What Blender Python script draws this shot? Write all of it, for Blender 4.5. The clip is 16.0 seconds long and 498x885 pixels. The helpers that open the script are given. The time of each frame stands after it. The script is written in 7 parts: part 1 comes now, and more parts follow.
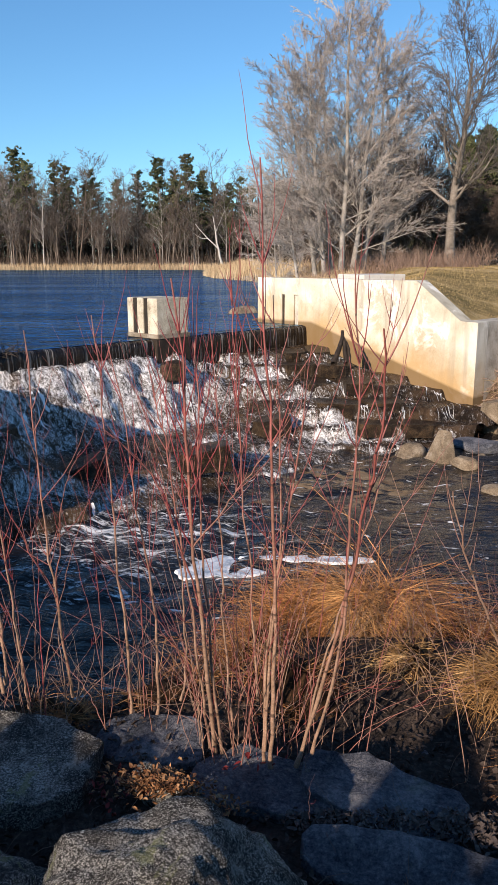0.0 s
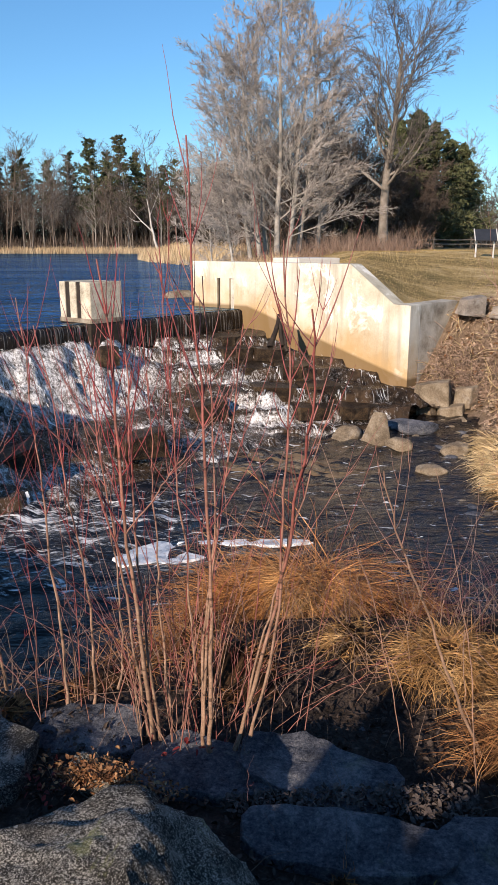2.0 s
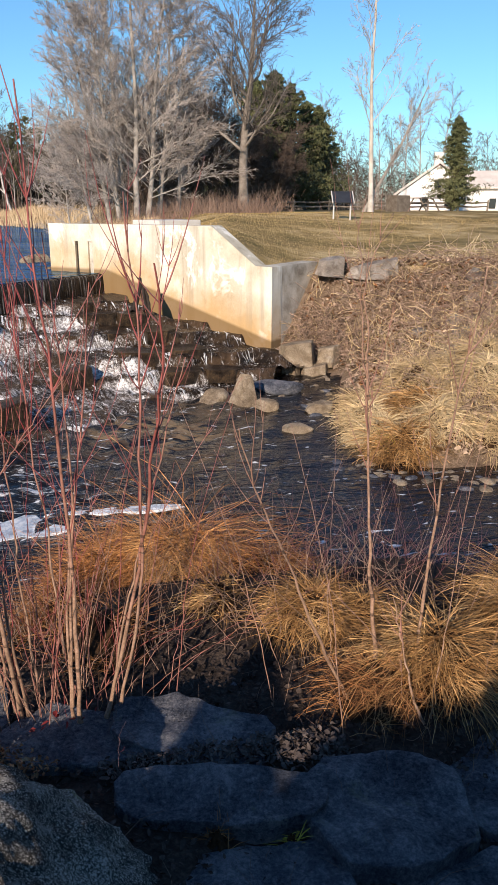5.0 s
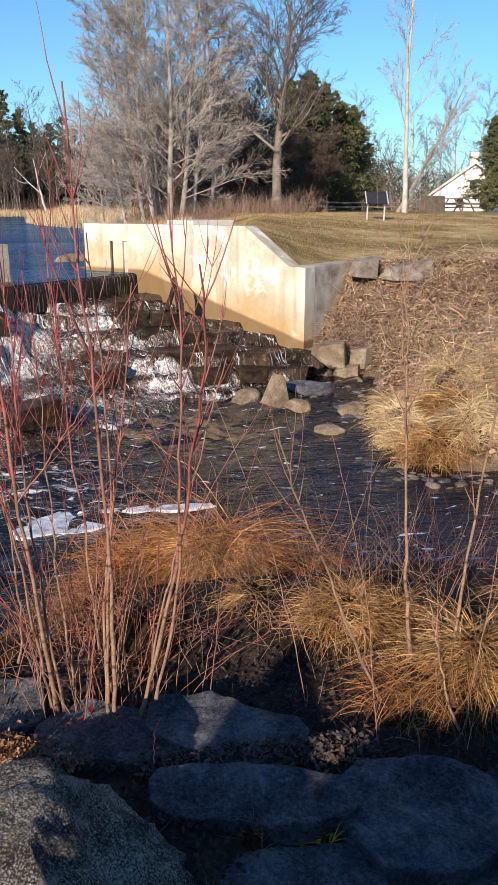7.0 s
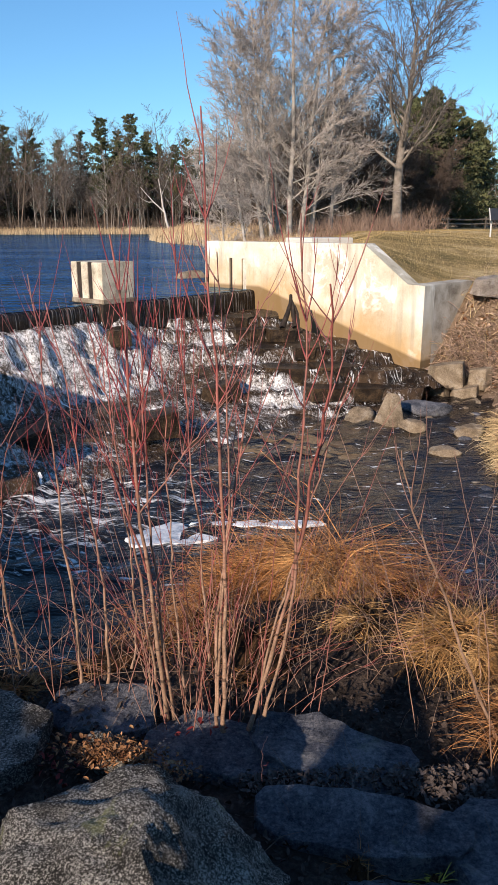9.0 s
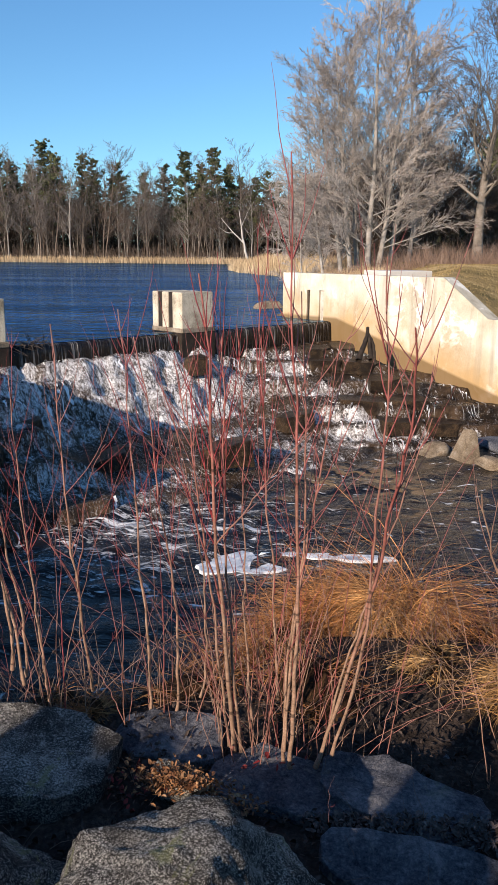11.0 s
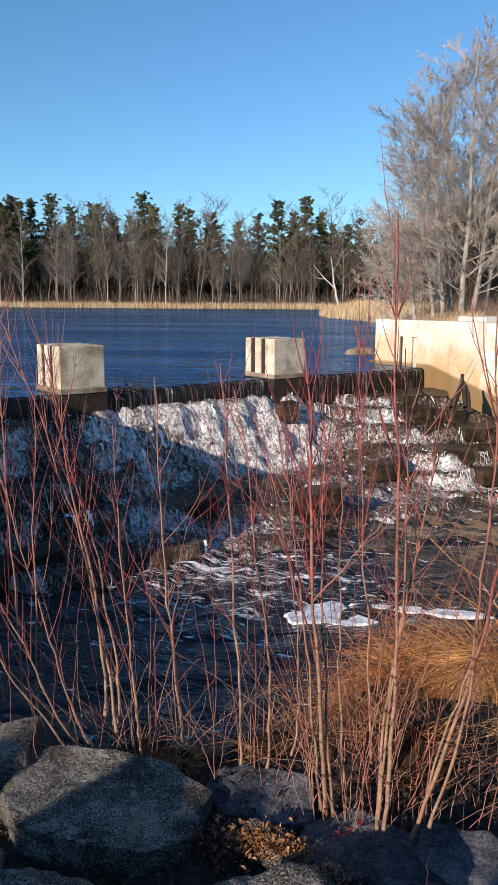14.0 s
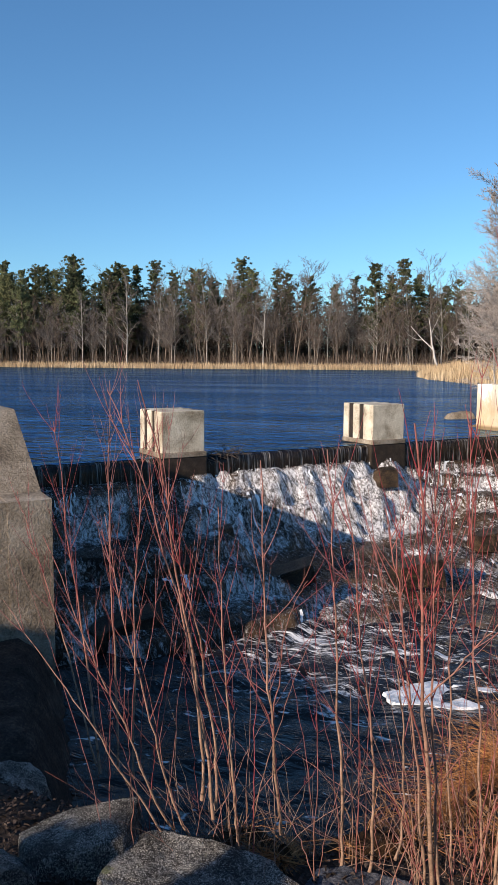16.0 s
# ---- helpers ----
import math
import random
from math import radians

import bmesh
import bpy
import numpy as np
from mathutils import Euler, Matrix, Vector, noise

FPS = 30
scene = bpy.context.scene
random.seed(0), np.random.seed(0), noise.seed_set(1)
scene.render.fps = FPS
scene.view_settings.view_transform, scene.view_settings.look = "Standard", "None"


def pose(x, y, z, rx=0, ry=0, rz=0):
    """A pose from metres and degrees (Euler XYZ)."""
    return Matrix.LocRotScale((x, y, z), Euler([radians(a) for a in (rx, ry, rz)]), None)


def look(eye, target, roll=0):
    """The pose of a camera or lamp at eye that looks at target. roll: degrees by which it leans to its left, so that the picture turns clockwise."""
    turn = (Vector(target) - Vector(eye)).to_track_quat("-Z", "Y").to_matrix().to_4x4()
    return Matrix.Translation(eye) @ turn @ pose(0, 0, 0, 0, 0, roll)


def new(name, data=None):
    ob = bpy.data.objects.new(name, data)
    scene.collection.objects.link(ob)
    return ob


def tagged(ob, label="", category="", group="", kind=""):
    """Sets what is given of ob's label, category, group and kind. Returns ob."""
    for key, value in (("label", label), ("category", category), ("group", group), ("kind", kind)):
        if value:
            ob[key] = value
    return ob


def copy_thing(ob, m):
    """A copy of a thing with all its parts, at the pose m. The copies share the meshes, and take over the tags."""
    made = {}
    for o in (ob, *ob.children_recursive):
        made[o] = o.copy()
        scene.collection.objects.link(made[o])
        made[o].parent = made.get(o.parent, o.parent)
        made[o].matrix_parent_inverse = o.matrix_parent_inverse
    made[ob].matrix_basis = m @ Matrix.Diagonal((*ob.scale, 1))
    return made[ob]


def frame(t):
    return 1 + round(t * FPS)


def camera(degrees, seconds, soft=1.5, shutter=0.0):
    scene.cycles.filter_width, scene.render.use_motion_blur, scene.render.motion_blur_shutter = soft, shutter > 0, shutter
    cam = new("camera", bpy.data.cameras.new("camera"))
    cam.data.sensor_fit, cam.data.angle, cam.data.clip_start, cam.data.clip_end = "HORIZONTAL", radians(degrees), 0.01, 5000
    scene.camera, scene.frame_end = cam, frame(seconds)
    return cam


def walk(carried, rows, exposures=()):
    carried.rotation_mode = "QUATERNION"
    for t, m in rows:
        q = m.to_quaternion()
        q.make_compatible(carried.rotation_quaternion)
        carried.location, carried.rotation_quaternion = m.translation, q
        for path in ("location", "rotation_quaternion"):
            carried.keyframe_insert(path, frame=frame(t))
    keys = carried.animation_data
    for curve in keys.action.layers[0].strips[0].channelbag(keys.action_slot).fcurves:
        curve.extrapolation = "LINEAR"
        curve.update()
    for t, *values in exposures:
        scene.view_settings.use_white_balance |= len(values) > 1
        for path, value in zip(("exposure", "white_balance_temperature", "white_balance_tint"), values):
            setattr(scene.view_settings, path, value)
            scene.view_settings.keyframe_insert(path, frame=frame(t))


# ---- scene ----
cam = camera(36.0, 16.0, soft=0.7)
PATH = [
    (0.00, -0.000, 0.000, 1.600, 76.59, 0.05, 0.01),
    (0.50, 0.007, 0.000, 1.598, 76.40, 0.07, -1.14),
    (1.00, 0.010, 0.007, 1.594, 76.17, -0.02, -2.32),
    (1.50, 0.015, 0.013, 1.593, 75.89, -0.05, -3.48),
    (2.00, 0.021, 0.019, 1.591, 75.45, -0.07, -4.65),
    (2.50, 0.026, 0.026, 1.585, 75.02, -0.08, -5.80),
    (3.00, 0.031, 0.030, 1.581, 74.56, -0.05, -6.96),
    (3.50, 0.039, 0.035, 1.576, 74.09, 0.03, -8.30),
    (4.00, 0.048, 0.036, 1.573, 73.60, 0.05, -10.10),
    (4.50, 0.061, 0.034, 1.569, 73.19, 0.06, -12.39),
    (4.70, 0.068, 0.036, 1.568, 73.06, -0.01, -13.37),
    (5.20, 0.074, 0.034, 1.567, 72.80, -0.11, -15.09),
    (5.75, 0.068, 0.031, 1.568, 72.73, -0.26, -15.65),
    (6.30, 0.056, 0.031, 1.570, 72.80, -0.34, -14.89),
    (6.80, 0.047, 0.035, 1.571, 72.89, -0.24, -13.14),
    (7.00, 0.045, 0.039, 1.569, 72.90, -0.17, -12.22),
    (7.50, 0.039, 0.045, 1.568, 73.02, 0.04, -10.01),
    (8.00, 0.033, 0.049, 1.568, 73.27, 0.16, -7.75),
    (8.50, 0.020, 0.053, 1.571, 73.63, 0.04, -5.67),
    (9.00, 0.013, 0.048, 1.575, 74.09, 0.04, -3.79),
    (9.20, 0.011, 0.046, 1.575, 74.35, 0.10, -3.11),
    (9.70, 0.005, 0.040, 1.581, 74.87, 0.02, -1.45),
    (10.25, -0.001, 0.034, 1.592, 75.45, -0.23, 0.07),
    (10.80, -0.008, 0.028, 1.601, 76.00, -0.47, 1.39),
    (11.30, -0.014, 0.024, 1.603, 76.47, -0.50, 2.53),
    (11.50, -0.016, 0.026, 1.597, 76.62, -0.29, 3.02),
    (12.00, -0.023, 0.019, 1.600, 77.10, -0.33, 4.16),
    (12.50, -0.032, 0.001, 1.614, 77.55, -0.41, 5.25),
    (13.00, -0.035, 0.004, 1.610, 78.00, -0.29, 6.31),
    (13.50, -0.043, 0.016, 1.622, 78.66, -0.29, 7.40),
    (14.00, -0.048, 0.032, 1.637, 79.39, -0.32, 8.49),
    (14.50, -0.049, 0.050, 1.647, 80.23, -0.17, 9.81),
    (15.00, -0.049, 0.049, 1.674, 81.21, 0.03, 11.77),
    (15.50, -0.065, 0.043, 1.702, 82.40, 0.02, 13.95),
    (16.00, -0.094, 0.048, 1.724, 83.77, -0.27, 15.60),
]
walk(cam, [(row[0], pose(*row[1:])) for row in PATH], [(0.0, 0.47), (16.0, 0.47)])

# ---- world, sun, exposure ----
SUN_DIR = Vector((-0.52, -0.855, 0.0)).normalized()
SUN_ELEV = radians(21.5)
world = bpy.data.worlds.new("world")
scene.world = world
world.use_nodes = True
wt = world.node_tree
sky = wt.nodes.new("ShaderNodeTexSky")
sky.sky_type = "NISHITA"
sky.sun_disc = False
sky.sun_elevation = SUN_ELEV
sky.sun_rotation = math.atan2(SUN_DIR.x, SUN_DIR.y)
sky.altitude = 200
sky.air_density = 1.0
sky.dust_density = 0.3
sky.ozone_density = 3.5
tint = wt.nodes.new("ShaderNodeMix")
tint.data_type, tint.blend_type = "RGBA", "MULTIPLY"
tint.inputs[0].default_value = 1.0
tint.inputs[7].default_value = (0.675, 0.952, 1.09, 1)
wt.links.new(sky.outputs[0], tint.inputs[6])
wt.links.new(tint.outputs[2], wt.nodes["Background"].inputs[0])
wt.nodes["Background"].inputs[1].default_value = 0.107
sun_data = bpy.data.lights.new("sun", "SUN")
sun_data.energy = 5.0
sun_data.angle = radians(0.53)
sun_data.color = (1.0, 0.81, 0.65)
sun = new("sun", sun_data)
sun_vec = SUN_DIR * math.cos(SUN_ELEV) + Vector((0, 0, math.sin(SUN_ELEV)))
sun.matrix_world = look(sun_vec * 60, (0, 0, 0))


# ---- materials ----
def base_mat(name):
    m = bpy.data.materials.new(name)
    m.use_nodes = True
    nt = m.node_tree
    return m, nt, nt.nodes["Principled BSDF"]


def noise_tex(nt, scale, detail=6.0, rough=0.6, vec=None, dist=0.0):
    n = nt.nodes.new("ShaderNodeTexNoise")
    n.inputs["Scale"].default_value = scale
    n.inputs["Detail"].default_value = detail
    n.inputs["Roughness"].default_value = rough
    n.inputs["Distortion"].default_value = dist
    if vec is not None:
        nt.links.new(vec, n.inputs["Vector"])
    return n.outputs["Fac"]


def ramp(nt, fac, stops):
    r = nt.nodes.new("ShaderNodeValToRGB")
    e = r.color_ramp.elements
    e[0].position, e[0].color = stops[0][0], (*stops[0][1], 1)
    e[1].position, e[1].color = stops[-1][0], (*stops[-1][1], 1)
    for p, c in stops[1:-1]:
        k = e.new(p)
        k.color = (*c, 1)
    nt.links.new(fac, r.inputs[0])
    return r.outputs[0]


def mix_rgb(nt, fac, a, b, mode="MIX"):
    n = nt.nodes.new("ShaderNodeMix")
    n.data_type, n.blend_type = "RGBA", mode
    for sock, v in ((n.inputs[0], fac), (n.inputs[6], a), (n.inputs[7], b)):
        if isinstance(v, (int, float)):
            sock.default_value = v
        elif isinstance(v, tuple):
            sock.default_value = (*v, 1)
        else:
            nt.links.new(v, sock)
    return n.outputs[2]


def maths(nt, op, a, b=0.0, clamp=False):
    n = nt.nodes.new("ShaderNodeMath")
    n.operation, n.use_clamp = op, clamp
    for sock, v in ((n.inputs[0], a), (n.inputs[1], b)):
        if isinstance(v, (int, float)):
            sock.default_value = v
        else:
            nt.links.new(v, sock)
    return n.outputs[0]


def bump(nt, bsdf, height, strength, dist):
    b = nt.nodes.new("ShaderNodeBump")
    b.inputs["Strength"].default_value = strength
    b.inputs["Distance"].default_value = dist
    nt.links.new(height, b.inputs["Height"])
    nt.links.new(b.outputs[0], bsdf.inputs["Normal"])


def position(nt):
    return nt.nodes.new("ShaderNodeNewGeometry").outputs["Position"]


def stretched(nt, vec, sx, sy, sz, rz=0.0):
    n = nt.nodes.new("ShaderNodeMapping")
    n.inputs["Scale"].default_value = (sx, sy, sz)
    n.inputs["Rotation"].default_value = (0, 0, rz)
    nt.links.new(vec, n.inputs["Vector"])
    return n.outputs[0]


def surface(name, stops, scale=3.0, fine=40.0, rough=0.85, relief=0.4, size=0.02, vary=0.25, spec=0.3, island=False):
    """Two scales of colour variation, plus relief, in world space."""
    m, nt, b = base_mat(name)
    pos = position(nt)
    big = noise_tex(nt, scale, 5, 0.6, pos)
    small = noise_tex(nt, fine, 5, 0.65, pos)
    col = ramp(nt, maths(nt, "ADD", maths(nt, "MULTIPLY", big, 0.65), maths(nt, "MULTIPLY", small, 0.35)), stops)
    if vary:
        src = nt.nodes.new("ShaderNodeNewGeometry").outputs["Random Per Island"] if island else nt.nodes.new("ShaderNodeObjectInfo").outputs["Random"]
        k = maths(nt, "ADD", maths(nt, "MULTIPLY", src, 2 * vary), 1 - vary)
        h = nt.nodes.new("ShaderNodeHueSaturation")
        nt.links.new(col, h.inputs["Color"])
        nt.links.new(k, h.inputs["Value"])
        col = h.outputs[0]
    nt.links.new(col, b.inputs["Base Color"])
    b.inputs["Roughness"].default_value = rough
    b.inputs["Specular IOR Level"].default_value = spec
    if relief:
        bump(nt, b, maths(nt, "ADD", big, small), relief, size)
    return m


def sp(*vals):
    """Evenly spaced colour stops between 0.3 and 0.7."""
    n = len(vals)
    return [(0.3 + 0.4 * i / (n - 1), v) for i, v in enumerate(vals)]


# dam axes: CV runs along the crest, DV downstream
CV = Vector((0.70, 0.714, 0))
DV = Vector((0.714, -0.70, 0))
POND_Z, STREAM_Z = 0.35, -1.1


def dam(c, d, z=0.0):
    return CV * c + DV * d + Vector((0, 0, z))


def dam_coords(nt):
    """Position along the crest (x), downstream (y) and up (z)."""
    p = position(nt)
    n = nt.nodes.new("ShaderNodeMapping")
    n.inputs["Rotation"].default_value = (0, 0, -math.atan2(CV.y, CV.x))
    nt.links.new(p, n.inputs["Vector"])
    return n.outputs[0]


def make_concrete():
    m, nt, b = base_mat("weathered_concrete")
    pos = position(nt)
    big = noise_tex(nt, 1.1, 5, 0.6, pos)
    fine = noise_tex(nt, 60, 5, 0.7, pos)
    streak = noise_tex(nt, 2.2, 4, 0.6, stretched(nt, pos, 1.6, 1.6, 0.12))
    col = ramp(nt, maths(nt, "ADD", maths(nt, "MULTIPLY", big, 0.7), maths(nt, "MULTIPLY", fine, 0.3)),
               [(0.30, (0.34, 0.29, 0.21)), (0.45, (0.55, 0.50, 0.39)), (0.60, (0.70, 0.67, 0.58))])
    col = mix_rgb(nt, maths(nt, "MULTIPLY", ramp(nt, streak, [(0.50, (0, 0, 0)), (0.64, (1, 1, 1))]), 0.6), col, (0.27, 0.24, 0.18))
    bare = noise_tex(nt, 1.9, 6, 0.7, stretched(nt, pos, 1.0, 1.0, 0.55), 0.6)
    col = mix_rgb(nt, ramp(nt, bare, [(0.53, (0, 0, 0)), (0.60, (0.9, 0.9, 0.9))]), col, (0.86, 0.83, 0.76))
    grime = noise_tex(nt, 5.0, 7, 0.75, stretched(nt, pos, 1.0, 1.0, 0.4), 0.8)
    col = mix_rgb(nt, maths(nt, "MULTIPLY", ramp(nt, grime, [(0.56, (0, 0, 0)), (0.66, (1, 1, 1))]), 0.45), col, (0.30, 0.26, 0.18))
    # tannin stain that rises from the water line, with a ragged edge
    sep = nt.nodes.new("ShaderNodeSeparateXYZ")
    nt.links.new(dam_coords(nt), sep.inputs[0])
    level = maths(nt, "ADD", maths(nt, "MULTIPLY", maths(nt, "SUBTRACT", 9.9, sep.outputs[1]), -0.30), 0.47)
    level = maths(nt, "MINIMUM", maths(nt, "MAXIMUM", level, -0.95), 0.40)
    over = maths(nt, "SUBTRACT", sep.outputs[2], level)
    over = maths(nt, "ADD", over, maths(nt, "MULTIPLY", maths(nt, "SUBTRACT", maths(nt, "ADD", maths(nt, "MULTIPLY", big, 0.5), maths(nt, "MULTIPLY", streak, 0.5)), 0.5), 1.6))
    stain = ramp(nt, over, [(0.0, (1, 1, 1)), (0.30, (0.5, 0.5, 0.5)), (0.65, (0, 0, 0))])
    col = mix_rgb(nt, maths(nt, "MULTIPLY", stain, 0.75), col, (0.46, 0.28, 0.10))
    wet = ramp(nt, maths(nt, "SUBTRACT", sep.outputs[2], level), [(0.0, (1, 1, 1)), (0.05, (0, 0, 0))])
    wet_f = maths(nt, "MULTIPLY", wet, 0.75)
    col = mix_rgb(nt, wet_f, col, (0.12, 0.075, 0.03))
    nt.links.new(col, b.inputs["Base Color"])
    b.inputs["Roughness"].default_value = 0.85
    b.inputs["Specular IOR Level"].default_value = 0.25
    bump(nt, b, maths(nt, "ADD", big, maths(nt, "MULTIPLY", fine, 0.6)), 0.35, 0.02)
    return m


def make_pond():
    """Wind-rippled dark water: a broad tinted mirror of the sky over a deep blue-black body."""
    m, nt, b = base_mat("pond_water")
    pos = position(nt)
    w = noise_tex(nt, 2.0, 3, 0.5, stretched(nt, pos, 0.6, 1.5, 1, 0.15), 0.6)
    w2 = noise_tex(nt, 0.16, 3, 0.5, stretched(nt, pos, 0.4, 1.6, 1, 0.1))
    h = maths(nt, "ADD", w, maths(nt, "MULTIPLY", w2, 0.5))
    bp = nt.nodes.new("ShaderNodeBump")
    bp.inputs["Strength"].default_value = 1.0
    bp.inputs["Distance"].default_value = 0.22
    nt.links.new(h, bp.inputs["Height"])
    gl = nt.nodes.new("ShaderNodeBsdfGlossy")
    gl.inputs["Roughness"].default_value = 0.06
    # Lighter and darker patches in the mirror tint imitate varying reflections on the waves.
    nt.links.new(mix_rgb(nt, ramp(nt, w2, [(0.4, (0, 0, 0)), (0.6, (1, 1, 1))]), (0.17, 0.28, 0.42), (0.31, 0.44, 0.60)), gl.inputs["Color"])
    nt.links.new(bp.outputs[0], gl.inputs["Normal"])
    df = nt.nodes.new("ShaderNodeBsdfDiffuse")
    df.inputs["Color"].default_value = (0.003, 0.010, 0.022, 1)
    nt.links.new(bp.outputs[0], df.inputs["Normal"])
    ad = nt.nodes.new("ShaderNodeAddShader")
    nt.links.new(gl.outputs[0], ad.inputs[0])
    nt.links.new(df.outputs[0], ad.inputs[1])
    nt.links.new(ad.outputs[0], nt.nodes["Material Output"].inputs["Surface"])
    return m


def make_stream():
    """Clear tea-brown water over a stony bed: golden where the bed shows, foam flecks; dark of the wave troughs put
    into the colour.
    """
    m, nt, b = base_mat("stream_water")
    pos = position(nt)
    wob = stretched(nt, pos, 3.4, 9.0, 1, 0.12)
    w = noise_tex(nt, 0.8, 3, 0.5, wob, 0.7)
    w2 = noise_tex(nt, 3.4, 4, 0.6, wob, 0.3)
    bed = noise_tex(nt, 1.3, 4, 0.6, pos)
    h = maths(nt, "ADD", maths(nt, "MULTIPLY", w, 0.8), maths(nt, "MULTIPLY", w2, 0.2))
    gold = ramp(nt, bed, [(0.38, (0.022, 0.015, 0.009)), (0.50, (0.10, 0.064, 0.034)), (0.64, (0.26, 0.175, 0.09))])
    sep = nt.nodes.new("ShaderNodeSeparateXYZ")
    nt.links.new(pos, sep.inputs[0])
    shoal = ramp(nt, maths(nt, "ADD", maths(nt, "MULTIPLY", sep.outputs[0], 0.1), maths(nt, "MULTIPLY", bed, 0.25)), [(0.06, (0, 0, 0)), (0.15, (1, 1, 1)), (0.30, (1, 1, 1)), (0.40, (0, 0, 0))])
    upper = ramp(nt, maths(nt, "ADD", maths(nt, "MULTIPLY", sep.outputs[1], 0.1), maths(nt, "MULTIPLY", bed, 0.2)), [(0.80, (0, 0, 0)), (1.0, (1, 1, 1))])
    gold = mix_rgb(nt, maths(nt, "MULTIPLY", shoal, upper), (0.010, 0.008, 0.008), gold)
    # Ripple shading painted in: low parts of the waves turn near black.
    col = mix_rgb(nt, ramp(nt, h, [(0.48, (0, 0, 0)), (0.53, (1, 1, 1))]), (0.007, 0.006, 0.006), gold)
    f = noise_tex(nt, 3.4, 7, 0.7, stretched(nt, pos, 0.7, 2.2, 1, 0.15), 1.2)
    dist = nt.nodes.new("ShaderNodeVectorMath")
    dist.operation = "DISTANCE"
    nt.links.new(pos, dist.inputs[0])
    dist.inputs[1].default_value = (-1.3, 7.4, -1.1)
    near = maths(nt, "SUBTRACT", 1.0, maths(nt, "MULTIPLY", dist.outputs["Value"], 0.42), True)
    lace = noise_tex(nt, 13.0, 6, 0.75, stretched(nt, pos, 0.8, 2.4, 1, 0.25), 0.9)
    f = maths(nt, "ADD", maths(nt, "ADD", maths(nt, "MULTIPLY", f, 0.6), maths(nt, "MULTIPLY", lace, 0.4)), maths(nt, "MULTIPLY", near, 0.12))
    fleck = noise_tex(nt, 6.5, 3, 0.5, stretched(nt, pos, 0.8, 2.0, 1, 0.2), 0.6)
    f = maths(nt, "MAXIMUM", f, maths(nt, "SUBTRACT", fleck, 0.055))
    mask = ramp(nt, f, [(0.60, (0, 0, 0)), (0.67, (1, 1, 1))])
    nt.links.new(mix_rgb(nt, mask, col, (0.75, 0.76, 0.77)), b.inputs["Base Color"])
    nt.links.new(maths(nt, "ADD", maths(nt, "MULTIPLY", mask, 0.5), 0.05), b.inputs["Roughness"])
    b.inputs["IOR"].default_value = 1.33
    bump(nt, b, h, 1.0, 0.05)
    return m


def make_cascade():
    """Falling water: white where it breaks up, dark and glossy where the rock shows through."""
    m, nt, b = base_mat("white_water")
    pos = position(nt)
    strand = noise_tex(nt, 6.0, 8, 0.75, stretched(nt, dam_coords(nt), 1.6, 0.75, 0.7), 1.6)
    fine = noise_tex(nt, 30, 6, 0.75, stretched(nt, dam_coords(nt), 1.2, 0.7, 0.7), 1.2)
    at = nt.nodes.new("ShaderNodeAttribute")
    at.attribute_name = "foam"
    f = maths(nt, "ADD", maths(nt, "MULTIPLY", maths(nt, "SUBTRACT", strand, 0.25), 1.0), maths(nt, "MULTIPLY", maths(nt, "SUBTRACT", fine, 0.25), 1.0))
    f = maths(nt, "ADD", f, maths(nt, "MULTIPLY", maths(nt, "SUBTRACT", at.outputs["Fac"], 0.5), 0.40))
    mask = ramp(nt, f, [(0.42, (0, 0, 0)), (0.54, (0.30, 0.30, 0.30)), (0.68, (1, 1, 1))])
    brown = ramp(nt, noise_tex(nt, 3.0, 5, 0.7, pos), [(0.40, (0.014, 0.010, 0.007)), (0.62, (0.085, 0.055, 0.032))])
    col = mix_rgb(nt, mask, brown, (0.93, 0.93, 0.94))
    nt.links.new(col, b.inputs["Base Color"])
    nt.links.new(maths(nt, "ADD", maths(nt, "MULTIPLY", mask, 0.45), 0.12), b.inputs["Roughness"])
    b.inputs["IOR"].default_value = 1.33
    bump(nt, b, maths(nt, "ADD", strand, fine), 0.8, 0.045)
    return m


